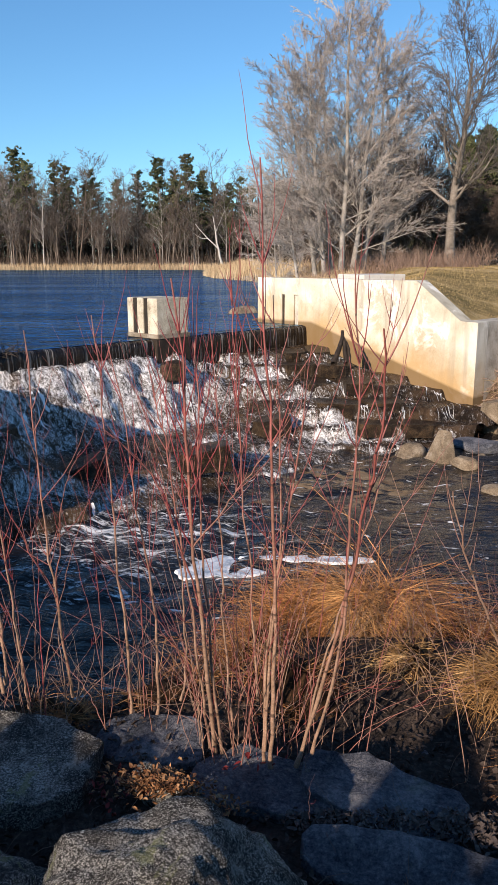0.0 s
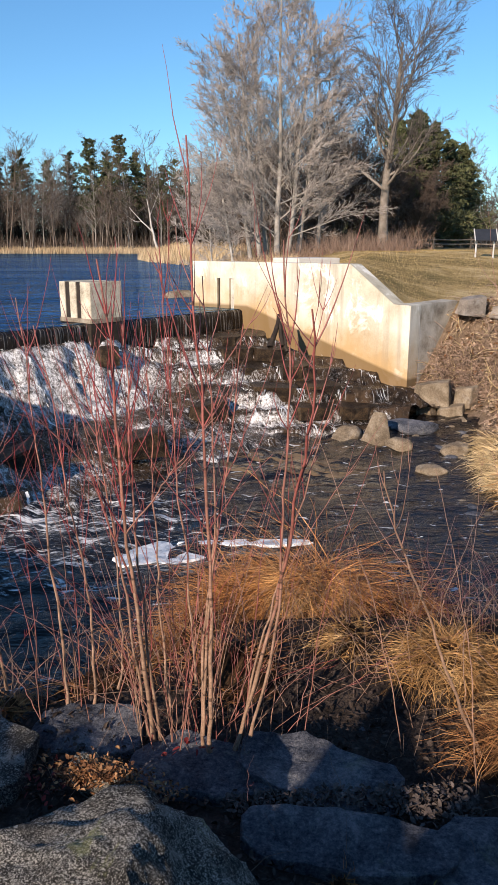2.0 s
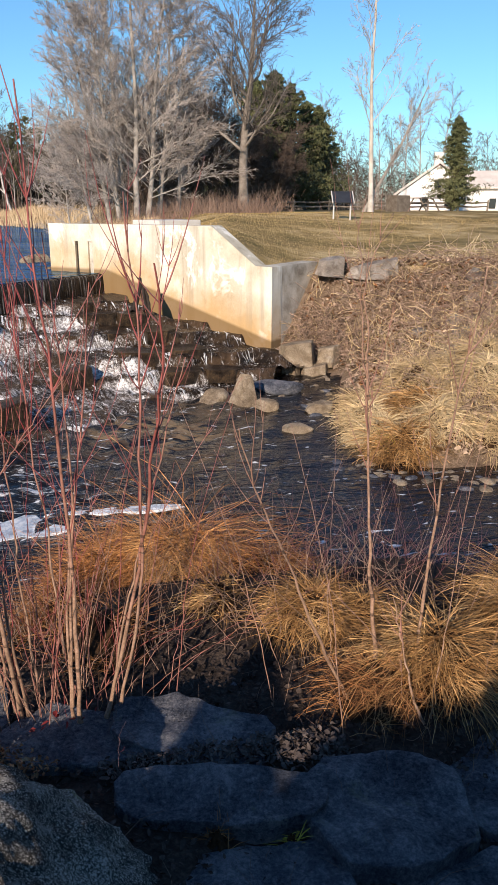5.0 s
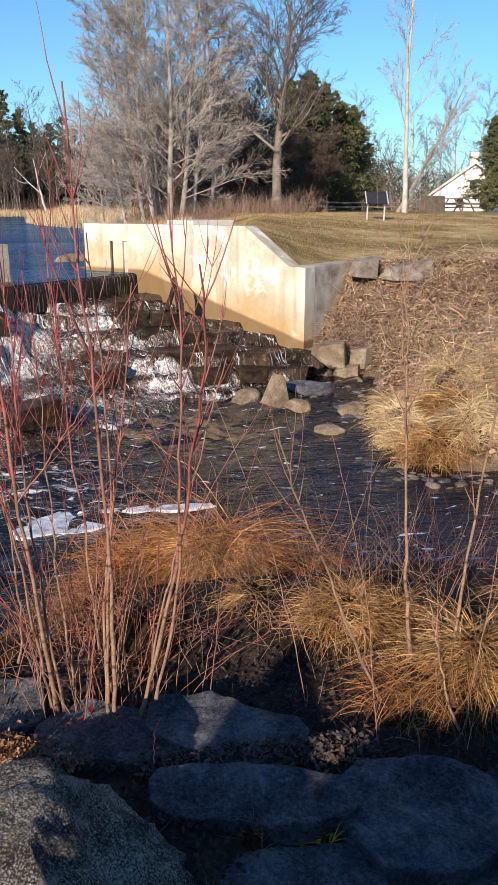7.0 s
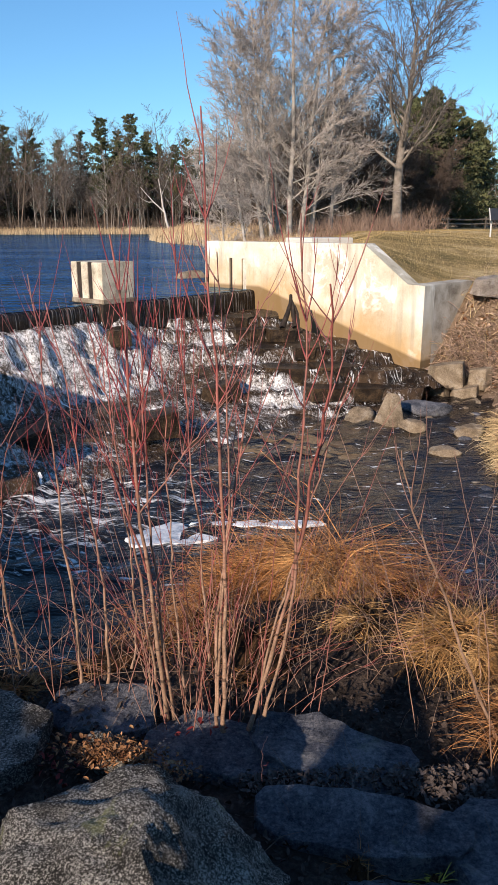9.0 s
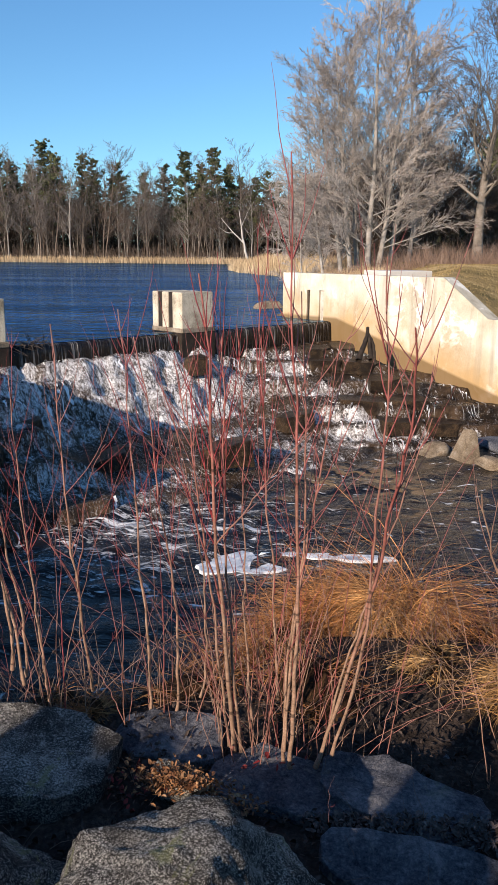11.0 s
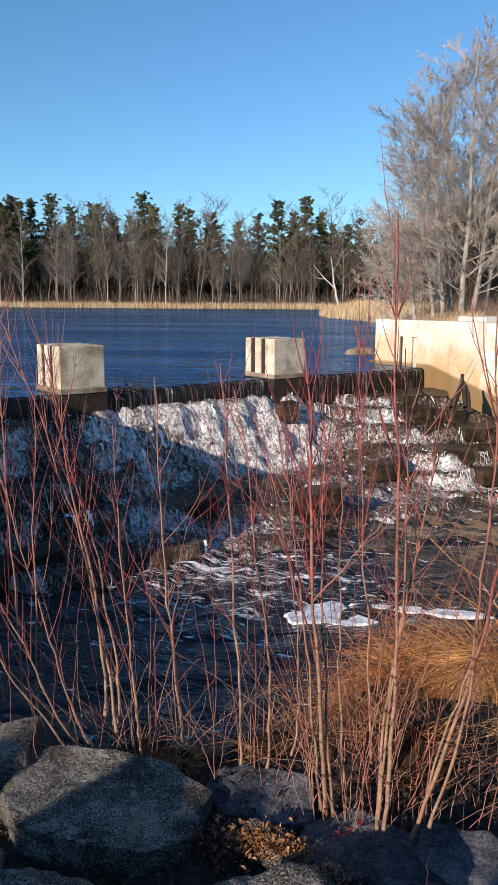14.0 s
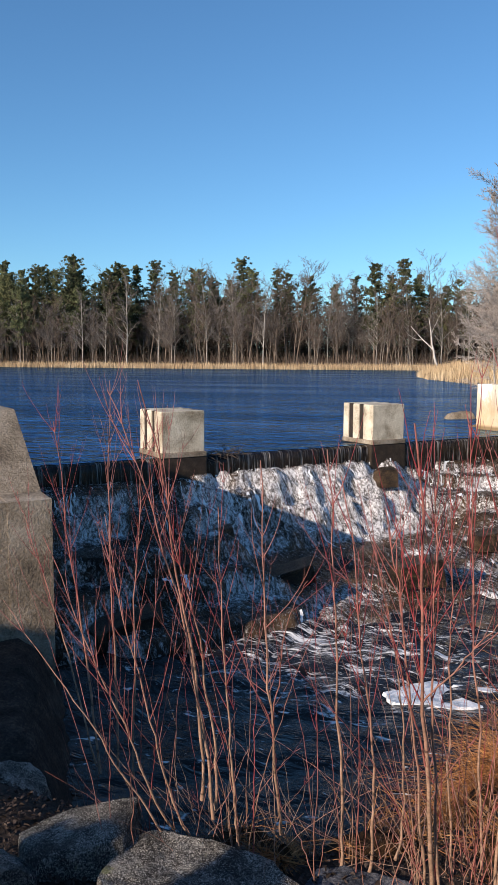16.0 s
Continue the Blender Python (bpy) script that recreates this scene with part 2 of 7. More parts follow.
def make_ground():
    """Leaf litter, soil and thatch by the bank; mown winter grass on the lawn; tan thatch beyond the pond."""
    m, nt, b = base_mat("winter_ground")
    pos = position(nt)
    big = noise_tex(nt, 0.5, 5, 0.6, pos)
    mid = noise_tex(nt, 4.0, 6, 0.7, pos)
    fine = noise_tex(nt, 55, 4, 0.7, pos)
    f = maths(nt, "ADD", maths(nt, "MULTIPLY", mid, 0.55), maths(nt, "MULTIPLY", fine, 0.45))
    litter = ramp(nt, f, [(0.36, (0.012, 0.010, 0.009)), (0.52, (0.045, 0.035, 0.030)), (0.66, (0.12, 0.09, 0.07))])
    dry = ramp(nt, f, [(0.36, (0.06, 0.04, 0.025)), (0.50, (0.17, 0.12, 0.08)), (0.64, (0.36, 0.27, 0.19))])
    g = maths(nt, "ADD", maths(nt, "MULTIPLY", big, 0.6), maths(nt, "MULTIPLY", f, 0.4))
    lawn = ramp(nt, g, [(0.40, (0.14, 0.11, 0.045)), (0.50, (0.33, 0.235, 0.10)), (0.60, (0.56, 0.43, 0.23))])
    sep = nt.nodes.new("ShaderNodeSeparateXYZ")
    nt.links.new(pos, sep.inputs[0])
    hi = ramp(nt, maths(nt, "ADD", sep.outputs[2], maths(nt, "MULTIPLY", maths(nt, "SUBTRACT", mid, 0.5), 0.35)), [(0.42, (0, 0, 0)), (0.60, (1, 1, 1))])
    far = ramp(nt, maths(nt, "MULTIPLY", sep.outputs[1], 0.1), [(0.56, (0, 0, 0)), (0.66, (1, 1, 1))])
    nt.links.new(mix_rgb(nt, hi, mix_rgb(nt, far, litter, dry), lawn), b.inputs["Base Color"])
    b.inputs["Roughness"].default_value = 0.95
    b.inputs["Specular IOR Level"].default_value = 0.1
    bump(nt, b, f, 0.8, 0.05)
    return m


def make_rock(name, stops, lichen=0.0, scale=1.0):
    m, nt, b = base_mat(name)
    tc = position(nt)
    big = noise_tex(nt, 5.0 * scale, 7, 0.7, tc)
    fine = noise_tex(nt, 70 * scale, 7, 0.8, tc)
    vo = nt.nodes.new("ShaderNodeTexVoronoi")
    vo.inputs["Scale"].default_value = 150 * scale
    nt.links.new(tc, vo.inputs["Vector"])
    f = maths(nt, "ADD", maths(nt, "MULTIPLY", big, 0.5), maths(nt, "MULTIPLY", fine, 0.5))
    col = ramp(nt, f, stops)
    if lichen > 0.5:
        grain = noise_tex(nt, 190 * scale, 6, 0.75, stretched(nt, tc, 1.0, 1.3, 0.8, 0.7))
        gm = ramp(nt, maths(nt, "ADD", maths(nt, "MULTIPLY", grain, 0.75), maths(nt, "MULTIPLY", big, 0.25)), [(0.495, (0, 0, 0)), (0.54, (1, 1, 1))])
        crust = ramp(nt, noise_tex(nt, 9.0 * scale, 6, 0.75, stretched(nt, tc, 1.0, 1.0, 1.4, 0.4), 0.6), [(0.36, (0.2, 0.2, 0.2)), (0.50, (1, 1, 1))])
        col = mix_rgb(nt, maths(nt, "MULTIPLY", maths(nt, "MULTIPLY", gm, crust), 0.95), col, (0.72, 0.71, 0.66))
        pit = ramp(nt, noise_tex(nt, 130 * scale, 6, 0.8, tc), [(0.50, (0, 0, 0)), (0.55, (1, 1, 1))])
        col = mix_rgb(nt, maths(nt, "MULTIPLY", pit, 0.9), col, (0.022, 0.021, 0.019))
    speck = ramp(nt, vo.outputs["Distance"], [(0.12, (1, 1, 1)), (0.30, (0, 0, 0))])
    col = mix_rgb(nt, maths(nt, "MULTIPLY", speck, 0.35), col, (0.02, 0.02, 0.02))
    if lichen:
        l = noise_tex(nt, 7 * scale, 6, 0.75, tc, 0.5)
        lm = maths(nt, "MULTIPLY", ramp(nt, l, [(0.58, (0, 0, 0)), (0.63, (1, 1, 1))]), lichen * (0.55 if lichen > 0.5 else 1.0))
        col = mix_rgb(nt, lm, col, (0.58, 0.57, 0.53))
        l2 = noise_tex(nt, 4.5 * scale, 6, 0.75, stretched(nt, tc, 1.2, 0.9, 1.1, 1.0), 0.5)
        lm2 = maths(nt, "MULTIPLY", ramp(nt, l2, [(0.60, (0, 0, 0)), (0.66, (1, 1, 1))]), lichen * 0.8)
        col = mix_rgb(nt, lm2, col, (0.30, 0.32, 0.15))
    nt.links.new(col, b.inputs["Base Color"])
    b.inputs["Roughness"].default_value = 0.8
    b.inputs["Specular IOR Level"].default_value = 0.3
    bump(nt, b, maths(nt, "ADD", big, fine), 1.0, 0.035)
    return m


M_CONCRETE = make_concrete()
M_PIER = surface("weathered_pier_concrete", [(0.36, (0.20, 0.165, 0.11)), (0.47, (0.42, 0.37, 0.28)), (0.55, (0.60, 0.54, 0.42)), (0.64, (0.70, 0.65, 0.54))], 3.4, 60, 0.85, 0.6, 0.03, 0.04)
M_GREYC = surface("stained_grey_concrete", [(0.36, (0.20, 0.17, 0.13)), (0.47, (0.42, 0.38, 0.31)), (0.60, (0.62, 0.58, 0.50))], 2.6, 55, 0.9, 0.5, 0.02, 0.04)
# Near-black brown for the strips set in the grooves.
M_CHANNEL = surface("dark_channel", sp((0.012, 0.010, 0.009), (0.03, 0.022, 0.016), (0.06, 0.04, 0.026)), 6, 60, 0.7, 0.3, 0.01, 0.1)
# Dirty west wall concrete, with the shade it stands in put into the colour.
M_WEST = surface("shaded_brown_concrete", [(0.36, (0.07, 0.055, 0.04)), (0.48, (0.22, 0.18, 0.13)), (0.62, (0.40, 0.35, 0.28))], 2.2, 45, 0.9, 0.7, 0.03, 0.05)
M_SNAG = surface("wet_driftwood", sp((0.010, 0.007, 0.005), (0.028, 0.020, 0.014), (0.07, 0.05, 0.035)), 8, 60, 0.6, 0.6, 0.02, 0.1)
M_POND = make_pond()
M_STREAM = make_stream()
M_CASCADE = make_cascade()
M_GROUND = make_ground()
M_LICHEN_ROCK = make_rock("lichened_granite", [(0.42, (0.015, 0.014, 0.012)), (0.50, (0.06, 0.056, 0.05)), (0.60, (0.24, 0.225, 0.20))], 0.8)
M_SLAB = make_rock("slate_grey_ledge", [(0.40, (0.034, 0.040, 0.054)), (0.50, (0.140, 0.150, 0.180)), (0.60, (0.34, 0.34, 0.36))], 0.25)
M_SLAB.node_tree.nodes["Principled BSDF"].inputs["Specular IOR Level"].default_value = 0.1
M_TAN_ROCK = make_rock("tan_fieldstone", [(0.38, (0.09, 0.065, 0.04)), (0.50, (0.30, 0.235, 0.16)), (0.62, (0.56, 0.48, 0.37))], 0.25)
M_GREY_STONE = make_rock("pale_grey_fieldstone", [(0.38, (0.12, 0.095, 0.075)), (0.50, (0.30, 0.26, 0.22)), (0.62, (0.52, 0.47, 0.42))], 0.3)
M_WET_ROCK = make_rock("wet_ledge", [(0.42, (0.006, 0.0045, 0.003)), (0.50, (0.032, 0.021, 0.012)), (0.58, (0.13, 0.085, 0.046))], 0.0)
M_WET_ROCK.node_tree.nodes["Principled BSDF"].inputs["Roughness"].default_value = 0.3
M_BARK = surface("grey_bark", sp((0.14, 0.12, 0.10), (0.28, 0.255, 0.225), (0.44, 0.41, 0.37)), 3, 30, 0.9, 0.5, 0.02, 0.2)
M_TWIG = surface("grey_twigs", sp((0.17, 0.145, 0.13), (0.33, 0.29, 0.26), (0.54, 0.49, 0.44)), 0.9, 8, 0.9, 0, 0, 0.2)
M_DARK_TWIG = surface("dark_grey_twigs", sp((0.075, 0.062, 0.056), (0.145, 0.125, 0.112), (0.27, 0.24, 0.215)), 0.8, 8, 0.9, 0, 0, 0.25)
M_BROWN_TWIG = surface("brown_twigs", sp((0.055, 0.040, 0.032), (0.105, 0.078, 0.062), (0.18, 0.14, 0.115)), 0.6, 8, 0.9, 0, 0, 0.25)
M_PURPLE = surface("purplish_twigs", sp((0.06, 0.022, 0.024), (0.15, 0.06, 0.06), (0.30, 0.16, 0.14)), 6, 30, 0.6, 0, 0, 0.3, 0.3, True)
M_OAK_BARK = surface("oak_bark", sp((0.09, 0.075, 0.06), (0.19, 0.165, 0.14), (0.32, 0.285, 0.245)), 3, 30, 0.9, 0.6, 0.03, 0.1)
M_DARK_BARK = surface("pine_bark", sp((0.055, 0.042, 0.034), (0.12, 0.095, 0.075), (0.20, 0.17, 0.14)), 2, 20, 0.9, 0.4, 0.03, 0.3)
M_PALE_BARK = surface("pale_birch_bark", sp((0.25, 0.23, 0.20), (0.45, 0.42, 0.38), (0.60, 0.58, 0.54)), 2, 20, 0.8, 0.3, 0.02, 0.15)
M_NEEDLE = surface("pine_needles", sp((0.026, 0.034, 0.016), (0.078, 0.088, 0.038), (0.17, 0.168, 0.078)), 0.25, 4, 0.7, 0, 0, 0.35)
M_RUSSET = surface("russet_twigs", sp((0.15, 0.092, 0.068), (0.26, 0.175, 0.13), (0.37, 0.28, 0.215)), 0.3, 5, 0.9, 0, 0, 0.2)
M_REED = surface("dry_reeds", sp((0.32, 0.22, 0.12), (0.48, 0.36, 0.22), (0.60, 0.48, 0.32)), 0.3, 6, 0.9, 0, 0, 0.25, 0.1, True)
M_TUSSOCK = surface("russet_tussock_grass", sp((0.09, 0.036, 0.016), (0.27, 0.125, 0.05), (0.52, 0.31, 0.14)), 1.5, 12, 0.75, 0, 0, 0.6, 0.15, True)
M_STRAW = surface("straw_grass", sp((0.10, 0.048, 0.02), (0.32, 0.18, 0.07), (0.66, 0.45, 0.22)), 5.0, 14, 0.75, 0, 0, 0.65, 0.15, True)


def make_dogwood():
    """Tan and corky at the foot, turning red towards the young wood."""
    m, nt, b = base_mat("dogwood_bark")
    pos = position(nt)
    sep = nt.nodes.new("ShaderNodeSeparateXYZ")
    nt.links.new(pos, sep.inputs[0])
    at = nt.nodes.new("ShaderNodeAttribute")
    at.attribute_name = "young"
    n = noise_tex(nt, 14, 5, 0.7, pos)
    fine = noise_tex(nt, 120, 4, 0.7, pos)
    old = ramp(nt, maths(nt, "ADD", maths(nt, "MULTIPLY", n, 0.5), maths(nt, "MULTIPLY", fine, 0.5)), sp((0.09, 0.052, 0.038), (0.30, 0.195, 0.135), (0.54, 0.39, 0.285)))
    red = ramp(nt, n, sp((0.075, 0.008, 0.014), (0.25, 0.022, 0.034), (0.42, 0.10, 0.10)))
    rnd = nt.nodes.new("ShaderNodeObjectInfo").outputs["Random"]
    red = mix_rgb(nt, maths(nt, "MULTIPLY", rnd, 0.65), red, (0.34, 0.19, 0.155))
    k = maths(nt, "ADD", at.outputs["Fac"], maths(nt, "MULTIPLY", maths(nt, "SUBTRACT", n, 0.5), 0.5), True)
    ring = noise_tex(nt, 1.0, 2, 0.5, stretched(nt, pos, 4, 4, 34))
    node = ramp(nt, ring, [(0.63, (0, 0, 0)), (0.67, (1, 1, 1))])
    col = mix_rgb(nt, maths(nt, "MULTIPLY", node, 0.75), mix_rgb(nt, k, old, red), (0.03, 0.018, 0.014))
    nt.links.new(col, b.inputs["Base Color"])
    b.inputs["Roughness"].default_value = 0.42
    b.inputs["Specular IOR Level"].default_value = 0.35
    bump(nt, b, fine, 0.3, 0.003)
    return m


M_DOGWOOD = make_dogwood()


# ---- mesh helpers ----
def mesh_object(name, verts, faces, material, smooth=False, attr=None):
    me = bpy.data.meshes.new(name)
    verts = np.asarray(verts, dtype=np.float32).reshape(-1, 3)
    if isinstance(faces, np.ndarray):
        n, k = faces.shape
        me.vertices.add(len(verts))
        me.vertices.foreach_set("co", verts.ravel())
        me.loops.add(n * k)
        me.loops.foreach_set("vertex_index", faces.astype(np.int32).ravel())
        me.polygons.add(n)
        me.polygons.foreach_set("loop_start", np.arange(0, n * k, k, dtype=np.int32))
        me.update(calc_edges=True)
    else:
        me.from_pydata(verts.tolist(), [], faces)
    me.validate()
    if attr:
        a = me.attributes.new(attr[0], "FLOAT", "POINT")
        a.data.foreach_set("value", np.asarray(attr[1], dtype=np.float32))
    if smooth:
        me.polygons.foreach_set("use_smooth", np.ones(len(me.polygons), dtype=bool))
    me.materials.append(material)
    return me


def thing(name, me, label, category, group="", kind="", at=None):
    ob = new(name, me)
    if at is not None:
        ob.matrix_world = at
    return tagged(ob, label, category, group, kind)


def part(name, bm, material, parent, label=""):
    if isinstance(bm, bmesh.types.BMesh):
        me = bpy.data.meshes.new(name)
        bm.to_mesh(me)
        bm.free()
        me.materials.append(material)
    else:
        me = bm
    ob = new(name, me)
    ob.parent = parent
    if label:
        ob["label"] = label
    return ob


def box_bm(corners_lo, corners_hi, bevel=0.0):
    """A block from two rings of corner points (bottom and top), edges softened."""
    bm = bmesh.new()
    lo = [bm.verts.new(p) for p in corners_lo]
    hi = [bm.verts.new(p) for p in corners_hi]
    n = len(lo)
    bm.faces.new(lo[::-1])
    bm.faces.new(hi)
    for i in range(n):
        bm.faces.new((lo[i], lo[(i + 1) % n], hi[(i + 1) % n], hi[i]))
    bmesh.ops.recalc_face_normals(bm, faces=bm.faces)
    if bevel:
        bmesh.ops.bevel(bm, geom=bm.edges[:], offset=bevel, segments=2, affect="EDGES", profile=0.6)
    return bm


def block(c0, c1, d0, d1, z0, z1, bevel=0.0):
    ring = [(c0, d0), (c1, d0), (c1, d1), (c0, d1)]
    return box_bm([dam(c, d, z0) for c, d in ring], [dam(c, d, z1) for c, d in ring], bevel)


def tubes(segs, sides=3):
    """One prism for each row (x0 y0 z0 x1 y1 z1 r0 r1)."""
    s = np.asarray(segs, dtype=np.float64)
    a, b, r0, r1 = s[:, 0:3], s[:, 3:6], s[:, 6], s[:, 7]
    ax = b - a
    ax /= np.linalg.norm(ax, axis=1, keepdims=True) + 1e-9
    ref = np.where(np.abs(ax[:, 2:3]) > 0.8, np.array([[1.0, 0, 0]]), np.array([[0, 0, 1.0]]))
    u = np.cross(ax, ref)
    u /= np.linalg.norm(u, axis=1, keepdims=True) + 1e-9
    v = np.cross(ax, u)
    ang = np.arange(sides) * 2 * np.pi / sides
    ring = np.cos(ang)[None, :, None] * u[:, None, :] + np.sin(ang)[None, :, None] * v[:, None, :]
    va = a[:, None, :] + ring * r0[:, None, None]
    vb = b[:, None, :] + ring * r1[:, None, None]
    verts = np.concatenate([va, vb], axis=1).reshape(-1, 3)
    i = np.arange(sides)
    quad = np.stack([i, (i + 1) % sides, (i + 1) % sides + sides, i + sides], axis=1)
    faces = (np.arange(len(s))[:, None, None] * 2 * sides + quad[None]).reshape(-1, 4)
    return verts, faces


def ribbons(segs, rng):
    """One thin flat strip for each row, for twigs too fine to need sides."""
    s = np.asarray(segs, dtype=np.float64)
    a, b = s[:, 0:3], s[:, 3:6]
    w = np.cross(b - a, rng.normal(0, 1, a.shape))
    w /= np.linalg.norm(w, axis=1, keepdims=True) + 1e-9
    v = np.stack([a - w * s[:, 6:7], a + w * s[:, 6:7], b + w * s[:, 7:8], b - w * s[:, 7:8]], 1).reshape(-1, 3)
    return v, np.arange(len(s) * 4).reshape(-1, 4)


def polyline_tube(points, radii, sides=6):
    """A single connected, tapered tube along points."""
    p = np.asarray(points, float)
    t = np.gradient(p, axis=0)
    t /= np.linalg.norm(t, axis=1, keepdims=True)
    ref = np.array([0.0, 1.0, 0.05]) if abs(t[0, 2]) > 0.5 else np.array([0, 0, 1.0])
    u = np.cross(t, ref)
    u /= np.linalg.norm(u, axis=1, keepdims=True)
    v = np.cross(t, u)
    ang = np.arange(sides) * 2 * np.pi / sides
    verts = (p[:, None] + (np.cos(ang)[None, :, None] * u[:, None] + np.sin(ang)[None, :, None] * v[:, None]) * np.asarray(radii)[:, None, None]).reshape(-1, 3)
    n = len(p)
    i = np.arange(sides)
    quad = np.stack([i, (i + 1) % sides, (i + 1) % sides + sides, i + sides], axis=1)
    faces = (np.arange(n - 1)[:, None, None] * sides + quad[None]).reshape(-1, 4)
    return verts, faces


def unit(v):
    return v / (np.linalg.norm(v) + 1e-9)


def rock_mesh(name, seed, size, material, flat=0.5, cuts=7, sub=4):
    """A weathered boulder: a ball cut by random planes, then roughened."""
    rng = random.Random(seed)
    bm = bmesh.new()
    bmesh.ops.create_icosphere(bm, subdivisions=sub, radius=1.0)
    planes = []
    for _ in range(cuts):
        n = Vector((rng.uniform(-1, 1), rng.uniform(-1, 1), rng.uniform(-0.3, 1))).normalized()
        planes.append((n, rng.uniform(0.46, 0.74) if cuts >= 9 else rng.uniform(0.36, 0.58) if cuts == 6 else rng.uniform(0.6, 0.88)))
    planes.append((Vector((rng.uniform(-0.15, 0.15), rng.uniform(-0.15, 0.15), 1)).normalized(), flat))
    off = Vector((seed * 3.1, seed * 1.7, seed * 0.7))
    for v in bm.verts:
        p = v.co.copy()
        for n, k in planes:
            over = p.dot(n) - k
            if over > 0:
                p -= n * over * 0.97
        q = p + off
        p += p.normalized() * (noise.fractal(q * 1.6, 1.0, 2.0, 3) * 0.09 + noise.fractal(q * 5.0, 0.9, 2.1, 4) * 0.05)
        v.co = Vector((p.x * size[0], p.y * size[1], p.z * size[2]))
    me = bpy.data.meshes.new(name)
    bm.to_mesh(me)
    bm.free()
    me.polygons.foreach_set("use_smooth", np.ones(len(me.polygons), dtype=bool))
    me.materials.append(material)
    return me


# ---- ground, pond and stream ----
def smooth01(t):
    t = np.clip(t, 0, 1)
    return t * t * (3 - 2 * t)


def vnoise(x, y, seed=0.0):
    """Cheap smooth variation over the plan, about -1 to 1."""
    return (np.sin(1.7 * x + 0.9 * y + seed) + np.sin(-1.1 * x + 2.3 * y + 1.3 * seed) + np.sin(3.1 * x - 1.9 * y + 2.1 * seed) * 0.5) / 2.5


FOOT = np.array([(30, 4.6), (12, 5.2), (6, 6.0), (3.7, 6.5), (3.05, 7.2), (3.2, 8.6), (3.5, 9.8), (3.9, 11.2), (3.85, 12.4), (3.75, 12.9)], float)


def foot_distance(x, y):
    best = np.full(np.shape(x), 1e9)
    for (ax, ay), (bx, by) in zip(FOOT[:-1], FOOT[1:]):
        ex, ey = bx - ax, by - ay
        t = np.clip(((x - ax) * ex + (y - ay) * ey) / (ex * ex + ey * ey), 0, 1)
        best = np.minimum(best, np.hypot(x - ax - t * ex, y - ay - t * ey))
    return best


def lawn_height(x, y):
    c, d = x * CV.x + y * CV.y, x * DV.x + y * DV.y
    out = np.maximum(c - 11.8, 0)
    rise = smooth01((-6.25 - d) / (1.15 + 0.9 * out))
    far = np.hypot(x, y)
    return 0.56 + 0.64 * rise + 0.027 * np.clip(far - 16, 0, 40) + 0.02 * vnoise(x * 0.8, y * 0.8, 2.0)


def shore_x(y):
    return np.interp(y, [15, 18, 25, 40, 47, 55, 64, 80, 102, 400], [-0.3, 0.3, 2.0, 2.2, 0.0, -2.4, -3.6, 0.0, 4.0, 4.0])


